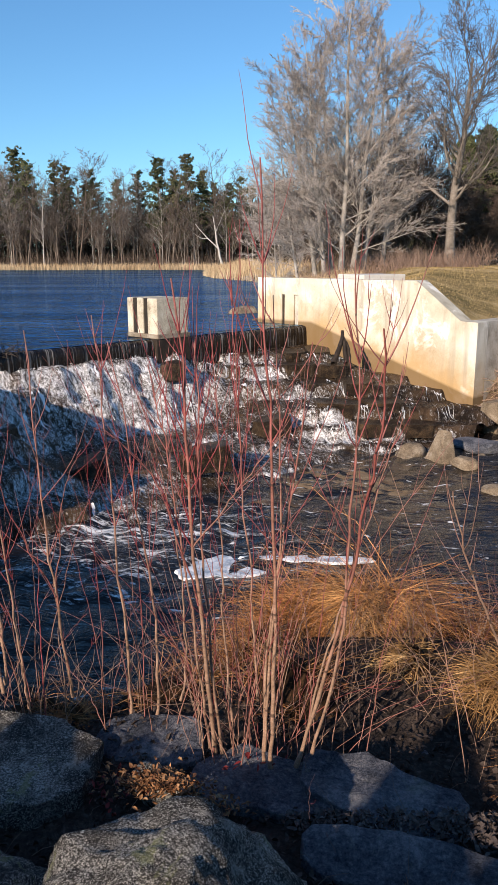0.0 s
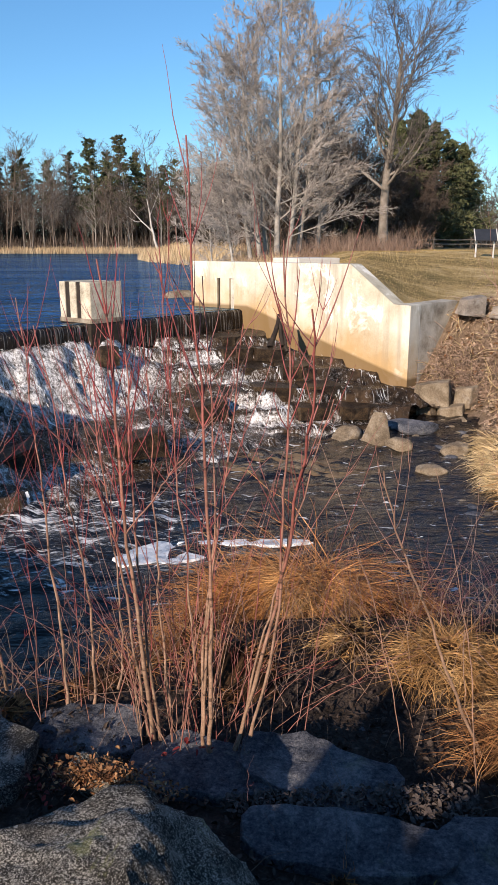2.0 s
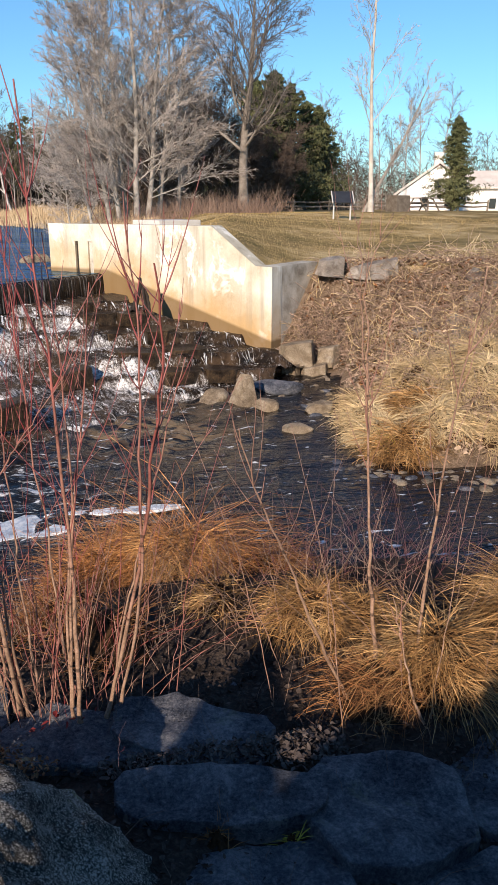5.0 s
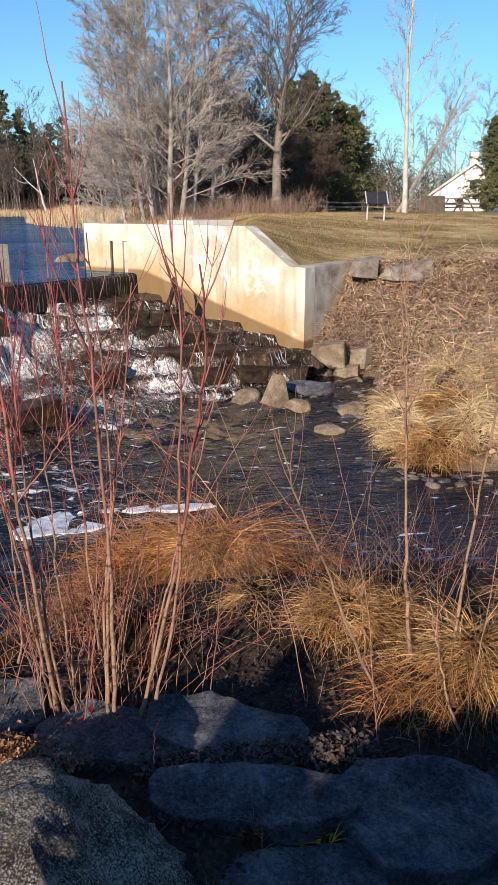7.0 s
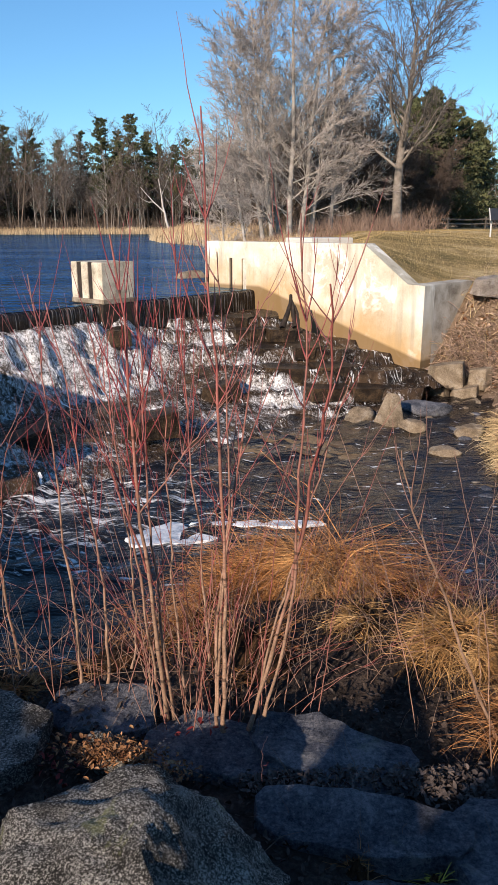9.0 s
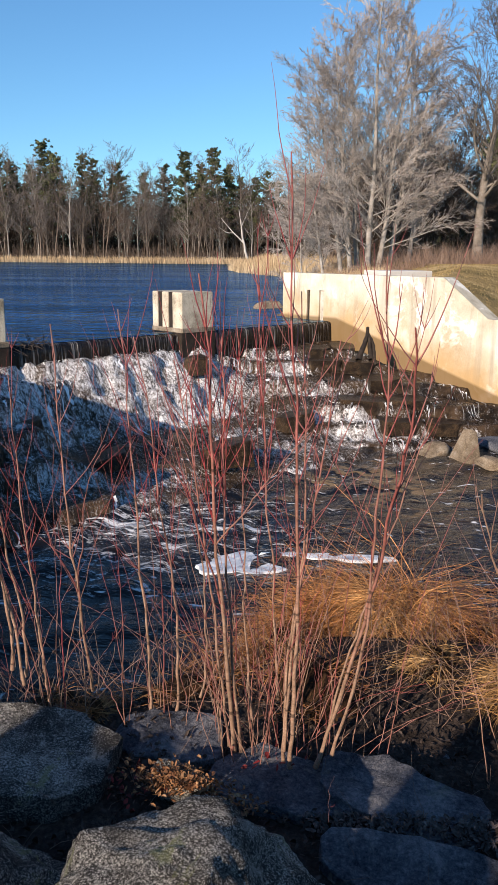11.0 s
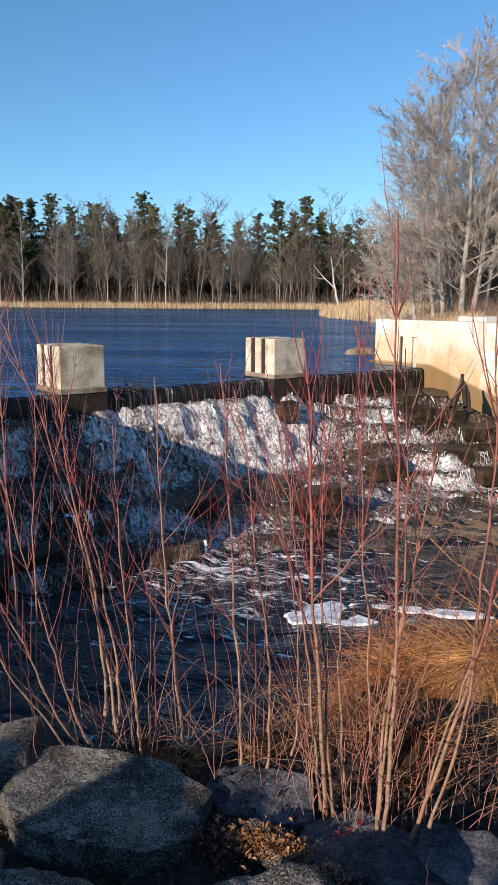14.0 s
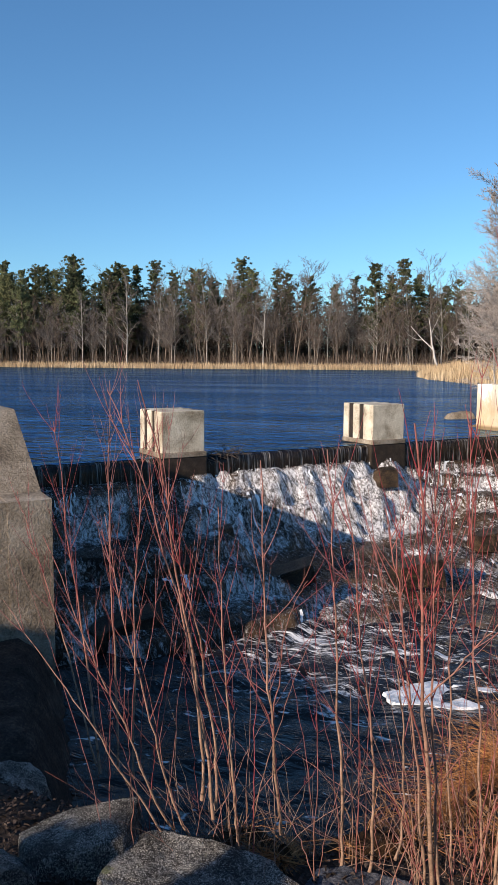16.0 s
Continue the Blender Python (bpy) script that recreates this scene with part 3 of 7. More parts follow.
def ground_height(x, y):
    x, y = np.asarray(x, float), np.asarray(y, float)
    c, d = x * CV.x + y * CV.y, x * DV.x + y * DV.y
    z = np.full(x.shape, -1.5)
    # the near bank, from the rocks down to the stream
    edge = 2.75 + 0.18 * vnoise(x * 1.2, y * 0.3, 1.0) + np.where(x < -1.2, (-1.2 - x) * 0.12, 0) + np.clip(x - 1.0, 0, 6) * 0.10 + 0.62 * smooth01((x + 0.35) / 0.6) * (1 - smooth01((x - 1.7) / 0.9))
    t = smooth01((y - edge) / 1.75)
    bank = -0.235 - 1.345 * t + 0.05 * vnoise(x * 2.2, y * 2.2, 4.0) - 0.02 * np.clip(x, 0, 20)
    bank = bank + smooth01((-0.5 - y) / 8) * 0.7
    z = np.where(y < 5.5, np.maximum(z, bank), z)
    # the far bank below the lawn
    right = x > np.interp(y, FOOT[:, 1], FOOT[:, 0])
    right = right & (y > 4.6)
    dist = foot_distance(x, y)
    slope = -1.35 + 0.42 * dist + 0.09 * vnoise(x * 1.9, y * 1.9, 7.0) * smooth01(dist / 0.6)
    slope = np.maximum(slope, -1.15 + (c - 11.55) * 0.95 - np.maximum(d + 6.14, 0) * 0.42)
    bank2 = np.minimum(slope, lawn_height(x, y))
    z = np.where(right & ~((c < 11.9) & (d < -6.2)), bank2, z)
    lawn = (c > 11.75) & (d < -6.3)
    z = np.where(lawn, lawn_height(x, y), z)
    # pond bed and its shores
    s = x - shore_x(y)
    up = (d < -9.8) & (c <= 11.75)
    z = np.where(up, -0.9, z)
    beach = 0.30 + np.clip(s, -2, 4) * 0.24
    beyond = (c > 11.75) & (y > 15)
    z = np.where(beyond, np.minimum(np.where(s > 0, beach + 0.05, -0.9), lawn_height(x, y)), z)
    z = np.where(up & (y > 22) & (s > 0), np.minimum(beach + 0.05, lawn_height(x, y)), z)
    shore_y = 101 + 1.5 * np.sin(x * 0.07) + np.where(x < -20, (x + 20) * 0.06, 0)
    far = np.clip((y - shore_y) * 0.12, -3, 0.6) + 0.36
    z = np.where((y > shore_y - 3) & (s < 3), np.maximum(z, far), z)
    z = np.where(y > 115, np.maximum(z, 0.96), z)
    # the near end of the dam
    left = (c < 1.45) & (y > 3.2 + 0.0 * x)
    z = np.where(left & (d < -6.3), 0.5 + 0.75 * smooth01((-6.4 - d) / 1.2), z)
    z = np.where(left & (d < -6.3) & (d < -14) & (c > -40), -0.9, z)
    shelf = smooth01((-0.60 * y + 0.25 - x) / 0.5) * smooth01((y - 3.0) / 0.8) * (y < 8.0) * (d > -6.4)
    z = np.where(shelf > 0, np.maximum(z, -1.3 + 0.80 * shelf + 0.05 * vnoise(x * 2, y * 2, 3.0)), z)
    z = np.where(left & (d >= -6.3) & (c < -1.8), np.maximum(z, 0.35 - 0.4 * smooth01((c + 3.5) / 1.7)), z)
    return z


def spread(lo, hi, step, far_lo, far_hi, n=26):
    mid = np.arange(lo, hi + step / 2, step)
    a = lo - np.geomspace(step * 1.5, lo - far_lo, n)[::-1]
    b = hi + np.geomspace(step * 1.5, far_hi - hi, n)
    return np.concatenate([a, mid, b])


def grid_mesh(name, xs, ys, fz, material, smooth=True):
    gx, gy = np.meshgrid(xs, ys)
    gz = fz(gx, gy)
    verts = np.stack([gx, gy, gz], -1).reshape(-1, 3)
    nx, ny = len(xs), len(ys)
    i, j = np.meshgrid(np.arange(nx - 1), np.arange(ny - 1))
    k = (j * nx + i).ravel()
    faces = np.stack([k, k + 1, k + nx + 1, k + nx], 1)
    return mesh_object(name, verts, faces, material, smooth)


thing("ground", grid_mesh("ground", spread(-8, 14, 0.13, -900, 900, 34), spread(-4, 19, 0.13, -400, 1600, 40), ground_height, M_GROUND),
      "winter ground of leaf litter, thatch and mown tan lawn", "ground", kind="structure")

pond_pts = [dam(-1.0, -9.86), dam(12.4, -9.86), Vector((30, 40, 0)), Vector((60, 112, 0)), Vector((-260, 112, 0)), Vector((-260, 0, 0)), dam(-12, -13)]
bm = bmesh.new()
bm.faces.new([bm.verts.new((p.x, p.y, POND_Z)) for p in pond_pts])
bmesh.ops.triangulate(bm, faces=bm.faces)
me = bpy.data.meshes.new("pond_water")
bm.to_mesh(me)
bm.free()
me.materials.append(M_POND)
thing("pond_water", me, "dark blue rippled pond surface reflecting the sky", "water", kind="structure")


def stream_surface(x, y):
    c, d = x * CV.x + y * CV.y, x * DV.x + y * DV.y
    chop = smooth01((-3.0 - d) / 3.0) * 0.7 + 0.3
    w = 0.5 * np.sin(9 * d + 3 * np.sin(1.3 * c)) + 0.5 * np.sin(5.3 * d + 4.1 * c + 2 * np.sin(2.1 * c)) + 0.6 * np.sin(13 * d - 6 * c + 1.7 * np.sin(3 * c)) + 0.4 * np.sin(21 * d + 9 * c)
    return STREAM_Z + 0.034 * chop * w


thing("stream_water", grid_mesh("stream_water", np.arange(-9, 16.01, 0.07), np.arange(2.6, 13.2, 0.07), stream_surface, M_STREAM),
      "dark brown rippled stream water with drifting foam", "water", kind="structure")


# ---- dam: abutments, piers, weir, cascade ----
def plan_bm(ring, z0, z1, bevel=0.0):
    return box_bm([dam(c, d, z0) for c, d in ring], [dam(c, d, z1) for c, d in ring], bevel)


def profile_bm(profile, c0, c1, bevel=0.0):
    """A wall from its outline in downstream distance and height."""
    return box_bm([dam(c0, d, z) for d, z in profile], [dam(c1, d, z) for d, z in profile], bevel)


def join_bm(*parts):
    out = bmesh.new()
    for p in parts:
        me = bpy.data.meshes.new("tmp")
        p.to_mesh(me)
        p.free()
        out.from_mesh(me)
        bpy.data.meshes.remove(me)
    return out


def abutment(name, face, back, wing, label, material):
    """A wing wall with two stop-log grooves, a sloping shoulder and a return into the bank."""
    g = 0.07 if back > face else -0.07
    ring = [(face, -11.1), (face, -10.44), (face + g, -10.44), (face + g, -10.36), (face, -10.36), (face, -10.12), (face + g, -10.12), (face + g, -10.0), (face, -10.0), (face, -9.9), (back, -9.9), (back, -11.1)]
    low = plan_bm(ring, -1.7, 0.93)
    cap = plan_bm([(face, -11.1), (face, -9.9), (back, -9.9), (back, -11.1)], 0.93, 1.25, 0.0)
    rest = profile_bm([(-9.9, -1.7), (-9.9, 1.25), (-7.34, 1.25), (-6.46, 0.61), (-6.14, 0.60), (-6.14, -1.7)], face, back, 0.0)
    ob = new(name, None)
    tagged(ob, label, "wall", kind="structure")
    wall = part("wall_body", join_bm(low, cap, rest), material, ob)
    part("return_wall", plan_bm([(back, -6.46), (wing, -6.46), (wing, -6.145), (back, -6.145)], -1.7, 0.60, 0.0), M_GREYC if face > 5 else material, ob, "stained grey return wall" if face > 5 else "")
    for d0, d1 in ((-10.44, -10.36), (-10.12, -10.0)):
        part("groove_channel", block(face + g * 0.55, face + g * 0.98, d0 + 0.004, d1 - 0.004, -0.4, 0.928), M_CHANNEL if d0 < -10.3 else M_GREYC, ob, "dark channel set in the groove" if d0 < -10.3 else "grey mortar-filled groove")
    return ob


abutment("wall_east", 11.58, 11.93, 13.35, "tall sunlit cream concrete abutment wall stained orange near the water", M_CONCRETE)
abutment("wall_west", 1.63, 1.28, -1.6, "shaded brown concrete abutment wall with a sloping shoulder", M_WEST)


def pier(c0):
    c1, d0, d1, g = c0 + 0.66, -10.50, -9.72, 0.08
    cuts = ((-10.36, -10.24), (-10.08, -9.97))
    ring = [(c0, d0), (c1, d0)]
    for a, b in cuts:
        ring += [(c1, a), (c1 - g, a), (c1 - g, b), (c1, b)]
    ring += [(c1, d1), (c0, d1)]
    for a, b in reversed(cuts):
        ring += [(c0, b), (c0 + g, b), (c0 + g, a), (c0, a)]
    ob = new("dam_pier", None)
    tagged(ob, "square concrete pier with stop-log grooves standing on the weir crest", "pier", "dam piers", "structure")
    body = part("pier_block", plan_bm(ring, 0.36, 1.0), M_PIER, ob)
    mod = body.modifiers.new("edge", "BEVEL")
    mod.width, mod.segments, mod.limit_method, mod.angle_limit = 0.015, 2, "ANGLE", radians(50)
    for a, b in cuts:
        for side in (c0 + 0.02, c1 - 0.076):
            part("groove_channel", block(side, side + 0.056, a + 0.004, b - 0.004, 0.37, 0.997), M_CHANNEL, ob, "dark channel set in the groove")
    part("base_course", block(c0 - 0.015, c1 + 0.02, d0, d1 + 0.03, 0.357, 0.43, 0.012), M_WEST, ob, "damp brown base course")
    part("pier_footing", block(c0 - 0.03, c1 + 0.03, d0 - 0.1, d1 + 0.02, -0.9, 0.355, 0.02), M_SNAG, ob, "dark wet stained footing")
    return ob


pier(4.14)
pier(7.81)

CREST_D = -9.8
sill = new("weir_sill", None)
tagged(sill, "dark wet concrete weir sill under a thin sheet of water", "weir", kind="structure")
part("sill", block(1.5, 11.6, -10.6, CREST_D - 0.03, -1.6, 0.325, 0.02), M_WET_ROCK, sill)


def smooth_steps(u, c, edges, drops, z0, soft, seed, sway=1.0):
    z = np.full(np.shape(u), z0, float)
    for i, (e, h) in enumerate(zip(edges, drops)):
        at = e + sway * 0.16 * np.sin(1.9 * c + 2.7 * i + seed) + sway * 0.10 * np.sin(4.7 * c + 1.1 * i * seed) + 0.05 * np.sin(11 * c + i)
        z = z - h * smooth01((u - at) / soft + 0.5)
    return z


def cascade_height(c, d):
    u = d - CREST_D
    y = c * CV.y + d * DV.y
    east = smooth_steps(-y, c, (-13.42, -12.95, -12.25, -11.5, -11.15, -10.8), (0.16, 0.20, 0.22, 0.22, 0.22, 0.20), -0.02, 0.07, 1.0, 0.25) - 0.38 * smooth01((c - 10.5) / 0.8) * smooth01((u - 0.3) / 0.8)
    east = np.maximum(east, -1.2)
    mid = smooth_steps(u, c, (0.22, 0.50, 0.78, 1.05, 1.9, 2.7, 3.4), (0.22, 0.26, 0.26, 0.20, 0.10, 0.10, 0.14), 0.08, 0.24, 2.0, 0.35)
    west = smooth_steps(u, c, (0.6, 1.2, 1.8, 2.4, 3.1), (0.25, 0.25, 0.25, 0.25, 0.30), 0.06, 0.12, 3.0)
    wm = smooth01((c - 4.3) / 0.6) * (1 - smooth01((c - 8.1) / 0.9))
    we = smooth01((c - 8.1) / 0.9)
    ww = 1 - smooth01((c - 4.3) / 0.6)
    return east * we + mid * wm + west * ww


def make_cascade_mesh():
    cs, ds = np.arange(1.6, 11.56, 0.04), np.arange(CREST_D + 0.0, -5.4, 0.035)
    gc, gd = np.meshgrid(cs, ds)
    z = cascade_height(gc, gd)
    drop = np.zeros_like(z)
    drop[1:] = np.maximum(z[:-1] - z[1:], 0) / 0.035
    for _ in range(6):
        drop[1:] = np.maximum(drop[1:], drop[:-1] * 0.93)
    wm = smooth01((gc - 4.3) / 0.6) * (1 - smooth01((gc - 8.0) / 1.6))
    patch = np.sin(2.3 * gc + 1.7 * np.sin(1.9 * gd)) * np.sin(3.1 * gd + 1.3 * np.sin(2.7 * gc))
    west = 1 - smooth01((gc - 4.4) / 0.5)
    falls = 0.25 + 0.75 * smooth01((np.sin(2.9 * gc + 1.3 * np.sin(1.1 * gd + gc)) + 0.35) / 0.7)
    east = smooth01((gc - 9.0) / 1.6)
    falls = falls * (1 - 0.2 * smooth01((gc - 8.2) / 1.2) - 0.35 * smooth01((gc - 9.9) / 0.7))
    foam = np.clip(0.16 - 0.12 * east + 0.40 * np.clip(drop, 0, 1.3) * falls + 0.20 * wm * (gd < -8.6) + 0.12 * wm + 0.08 * west + 0.15 * patch, 0, 0.70)
    # Foam thinned in the shaded lower west part, to darken its colour there.
    shade_zone = smooth01((gd - CREST_D - 1.0) / 0.5) * (1 - smooth01((gc - 6.6) / 0.8))
    foam = foam * (1 - 0.32 * shade_zone * (1 - 0.7 * (patch > 0.3)))
    flow = 2.2 * np.sin(2.1 * gd + gc) + 1.1 * np.sin(5.3 * gd - 2 * gc)
    rough = 0.016 * np.abs(np.sin(15 * gc + flow)) + 0.020 * np.abs(np.sin(31 * gc - 1.4 * flow + 6 * gd)) + 0.03 * np.sin(17 * gd + 4 * np.sin(5 * gc)) * np.sin(7 * gc)
    z = z + rough * (0.25 + 1.3 * foam)
    rng = np.random.RandomState(4)
    z = z + rng.normal(0, 0.007, z.shape) * foam
    xy = gc[..., None] * np.array(CV) + gd[..., None] * np.array(DV)
    verts = np.concatenate([xy[..., :2], z[..., None]], -1).reshape(-1, 3)
    nx, ny = len(cs), len(ds)
    i, j = np.meshgrid(np.arange(nx - 1), np.arange(ny - 1))
    k = (j * nx + i).ravel()
    return mesh_object("cascade", verts, np.stack([k, k + nx, k + nx + 1, k + 1], 1), M_CASCADE, True, ("foam", foam.ravel()))


thing("cascade_water", make_cascade_mesh(), "white tumbling water running down the stepped ledges below the weir", "waterfall", kind="structure")


def make_curtain():
    """Clear dark water falling from the crest, drawn into white threads."""
    m, nt, b = base_mat("falling_curtain")
    v = stretched(nt, dam_coords(nt), 30, 1, 1.2)
    t = noise_tex(nt, 1.0, 5, 0.7, v)
    mask = ramp(nt, t, [(0.53, (0, 0, 0)), (0.72, (0.6, 0.6, 0.6))])
    nt.links.new(mix_rgb(nt, mask, (0.012, 0.008, 0.006), (0.66, 0.65, 0.62)), b.inputs["Base Color"])
    b.inputs["Roughness"].default_value = 0.18
    b.inputs["IOR"].default_value = 1.33
    bump(nt, b, t, 0.8, 0.03)
    return m


M_CURTAIN = make_curtain()


def curtain(c0, c1):
    cs = np.arange(c0, c1 + 0.01, 0.03)
    prof = [(-0.35, 0.352), (-0.10, 0.348), (-0.02, 0.338), (0.015, 0.31), (0.028, 0.22), (0.036, 0.08), (0.045, -0.12)]
    verts, n = [], len(prof)
    rng = random.Random(int(c0 * 10))
    for c in cs:
        k = rng.uniform(-0.012, 0.012)
        for q, (du, z) in enumerate(prof):
            p = dam(c, CREST_D + du + k * (q > 2), z)
            verts.append((p.x, p.y, p.z))
    a = np.arange((len(cs) - 1) * n).reshape(-1, n)[:, :-1].ravel()
    return mesh_object("curtain", verts, np.stack([a, a + 1, a + n + 1, a + n], 1), M_CURTAIN, True)


for c0, c1 in ((1.55, 4.1), (4.85, 7.77), (8.52, 11.57)):
    thing("weir_curtain", curtain(c0, c1), "thin dark sheet of water falling over the weir lip in threads", "waterfall", kind="structure")


def riser_steps(c):
    """Whether falling water covers the ledge at this place along the crest."""
    return np.sin(2.9 * c + 0.8) + 0.6 * np.sin(7.3 * c + 2.0) + 0.4 * np.sin(17.0 * c)


def water_threads():
    """White threads of water draped down the face of the falls, broken and uneven."""
    rng = np.random.RandomState(14)
    n = 12000
    c = rng.uniform(1.7, 11.5, n)
    u = rng.uniform(0.02, 3.9, n)
    wm = smooth01((c - 4.4) / 0.4) * (1 - smooth01((c - 8.4) / 0.8))
    fall = (cascade_height(c, CREST_D + u) - cascade_height(c, CREST_D + u + 0.16)) / 0.16
    odds = np.clip(fall - 0.45, 0, 1) * np.where(wm > 0.5, 0.22, 1.0 * (riser_steps(c + 0.5 * np.floor(u * 1.35)) > 0.1)) + 0.03
    odds = odds * np.where(c < 4.4, 0.55, 1.0) * np.where(c > 10.2, 0.35, 1.0) * np.where((c < 6.8) & (u > 1.2), 0.10, 1.0)
    keep = rng.uniform(0, 1, n) < odds
    c, u = c[keep], u[keep]
    n = len(c)
    m = 7
    length = 0.04 + rng.exponential(0.06, n)
    k = np.linspace(0, 1, m)[None]
    uu = u[:, None] + length[:, None] * k
    cc = c[:, None] + np.cumsum(rng.normal(0, 0.012, (n, m)), 1)
    z = cascade_height(cc, CREST_D + uu) + 0.018 + rng.uniform(0.0, 0.03, (n, 1)) + 0.012 * np.sin(9 * k + rng.uniform(0, 6, (n, 1)))
    p = cc[..., None] * np.array(CV) + (CREST_D + uu)[..., None] * np.array(DV)
    p[..., 2] = z
    w = rng.exponential(0.005, (n, 1)) * (0.3 + np.sin(np.pi * k) ** 0.6) * rng.uniform(0.5, 1.3, (n, m))
    side = np.array(CV)[None, None] * w[..., None] + rng.normal(0, 0.002, (n, m, 3))
    v = np.stack([p - side, p + side], 2).reshape(-1, 3)
    i = (np.arange(n)[:, None] * m + np.arange(m - 1)[None]).ravel() * 2
    mat = surface("white_spray", sp((0.80, 0.82, 0.84), (0.92, 0.93, 0.94)), 5, 40, 0.5, 0, 0, 0.08, 0.3, True)
    return mesh_object("threads", v, np.stack([i, i + 1, i + 3, i + 2], 1), mat)


thing("water_threads", water_threads(), "torn white threads of water over the falls", "waterfall", kind="stuff")


# ---- trees ----
def grow(rng, out, p, d, length, r, level, spec):
    """Branches as rows of tube segments; spec gives children, spread, length ratio and droop per level."""
    n = spec["steps"][level]
    pts = [np.array(p, float)]
    d = unit(np.array(d, float))
    seg = length / n
    for i in range(n):
        d = unit(d + rng.normal(0, spec["wander"][level], 3) + np.array([0, 0, spec["lift"][level]]))
        q = pts[-1] + d * seg
        r0, r1 = r * (1 - 0.8 * i / n), r * (1 - 0.8 * (i + 1) / n)
        out[level].append((*pts[-1], *q, max(r0, spec["min_r"]), max(r1, spec["min_r"])))
        pts.append(q)
    if level + 1 >= len(spec["steps"]):
        return
    k = spec["kids"][level]
    for j in range(k):
        t = spec["from"][level] + (1 - spec["from"][level]) * (j + rng.uniform(0, 1)) / k
        f = t * n
        i = min(int(f), n - 1)
        at = pts[i] + (pts[i + 1] - pts[i]) * (f - i)
        ax = unit(pts[i + 1] - pts[i])
        side = unit(np.cross(ax, rng.normal(0, 1, 3)))
        a = spec["angle"][level] * rng.uniform(0.7, 1.25)
        nd = ax * math.cos(a) + side * math.sin(a)
        ln = length * spec["ratio"][level] * rng.uniform(0.6, 1.15) * (1 - spec["taper"][level] * t)
        grow(rng, out, at, nd, ln, r * (1 - 0.75 * t) * (spec.get("thin", 0.55) if level == 0 else 0.55), level + 1, spec)


def bare_tree(name, seed, height, radius, spec, bark, twig, label, stems=((0, 0, 0, 1),)):
    """Trunk and limbs in bark, fine twigs in their own mesh."""
    rng = np.random.RandomState(seed)
    out = [[] for _ in spec["steps"]]
    for sx, sy, lean, k in stems:
        ang = rng.uniform(0, 6.28)
        grow(rng, out, (sx, sy, -0.15), (lean * math.cos(ang), lean * math.sin(ang), 1), height * k, radius * k, 0, spec)
    ob = new(name, None)
    tagged(ob, label, "tree")
    n0 = spec["steps"][0]
    for k in range(len(stems)):
        rows = out[0][k * n0:(k + 1) * n0]
        line = [rows[0][0:3]] + [q[3:6] for q in rows]
        v, f = polyline_tube(line, [rows[0][6] * 1.25] + [q[7] for q in rows], 9)
        part("trunk", mesh_object("trunk", v, f, bark, True), bark, ob)
    v, f = tubes(out[1], 5)
    part("limb_set", mesh_object("limbs", v, f, bark, True), bark, ob)["kind"] = "stuff"
    v, f = tubes(out[2], 3) if len(out) > 4 else ribbons(out[2], rng)
    v2, f2 = ribbons([s for lv in out[3:] for s in lv], rng)
    v, f = np.concatenate([v, v2]), np.concatenate([f, f2 + len(v)])
    part("crown", mesh_object("crown", v, f, twig), twig, ob, "dense haze of bare twigs")["kind"] = "stuff"
    return ob


def hide_at(ob, m):
    ob.matrix_world = m
    return ob


MAPLE = dict(steps=(9, 7, 5, 3, 2), wander=(0.03, 0.05, 0.06, 0.07, 0.08), lift=(0.03, 0.02, 0.015, 0.01, 0.01), kids=(36, 10, 8, 5), ratio=(0.44, 0.42, 0.46, 0.5), taper=(0.48, 0.35, 0.3, 0.2), angle=(0.92, 0.52, 0.50, 0.55), min_r=0.0066, thin=0.27)
MAPLE["from"] = (0.10, 0.15, 0.1, 0.1)
BIRCH = dict(MAPLE, kids=(13, 7, 6, 4), ratio=(0.34, 0.45, 0.45, 0.5), angle=(0.6, 0.55, 0.6, 0.6))
BIRCH["from"] = (0.30, 0.18, 0.1, 0.1)
OAK = dict(thin=0.42, steps=(8, 7, 5, 4, 2), wander=(0.05, 0.09, 0.10, 0.11, 0.12), lift=(0.03, 0.06, 0.03, 0.02, 0.0), kids=(24, 11, 8, 5), ratio=(0.50, 0.48, 0.5, 0.5), taper=(0.30, 0.3, 0.3, 0.2), angle=(0.95, 0.65, 0.6, 0.6), min_r=0.0065)
OAK["from"] = (0.30, 0.2, 0.15, 0.1)
THIN = dict(steps=(8, 5, 3, 2), wander=(0.04, 0.10, 0.13, 0.16), lift=(0.05, 0.07, 0.05, 0.03), kids=(24, 8, 6), ratio=(0.34, 0.42, 0.5), taper=(0.50, 0.3, 0.3), angle=(0.85, 0.65, 0.6), min_r=0.013)
THIN["from"] = (0.22, 0.15, 0.1)
SCRUB = dict(thin=0.4, steps=(6, 5, 4, 3, 2), wander=(0.06, 0.10, 0.12, 0.14, 0.15), lift=(0.03, 0.04, 0.03, 0.02, 0.0), kids=(22, 9, 7, 4), ratio=(0.50, 0.50, 0.5, 0.5), taper=(0.45, 0.3, 0.3, 0.2), angle=(0.85, 0.7, 0.7, 0.7), min_r=0.009)
SCRUB["from"] = (0.08, 0.12, 0.1, 0.1)


def at_ground(x, y, turn=0.0, k=1.0, lift=0.0):
    z = float(ground_height(np.array([x]), np.array([y]))[0]) + lift
    return pose(x, y, z, 0, 0, turn) @ Matrix.Scale(k, 4)


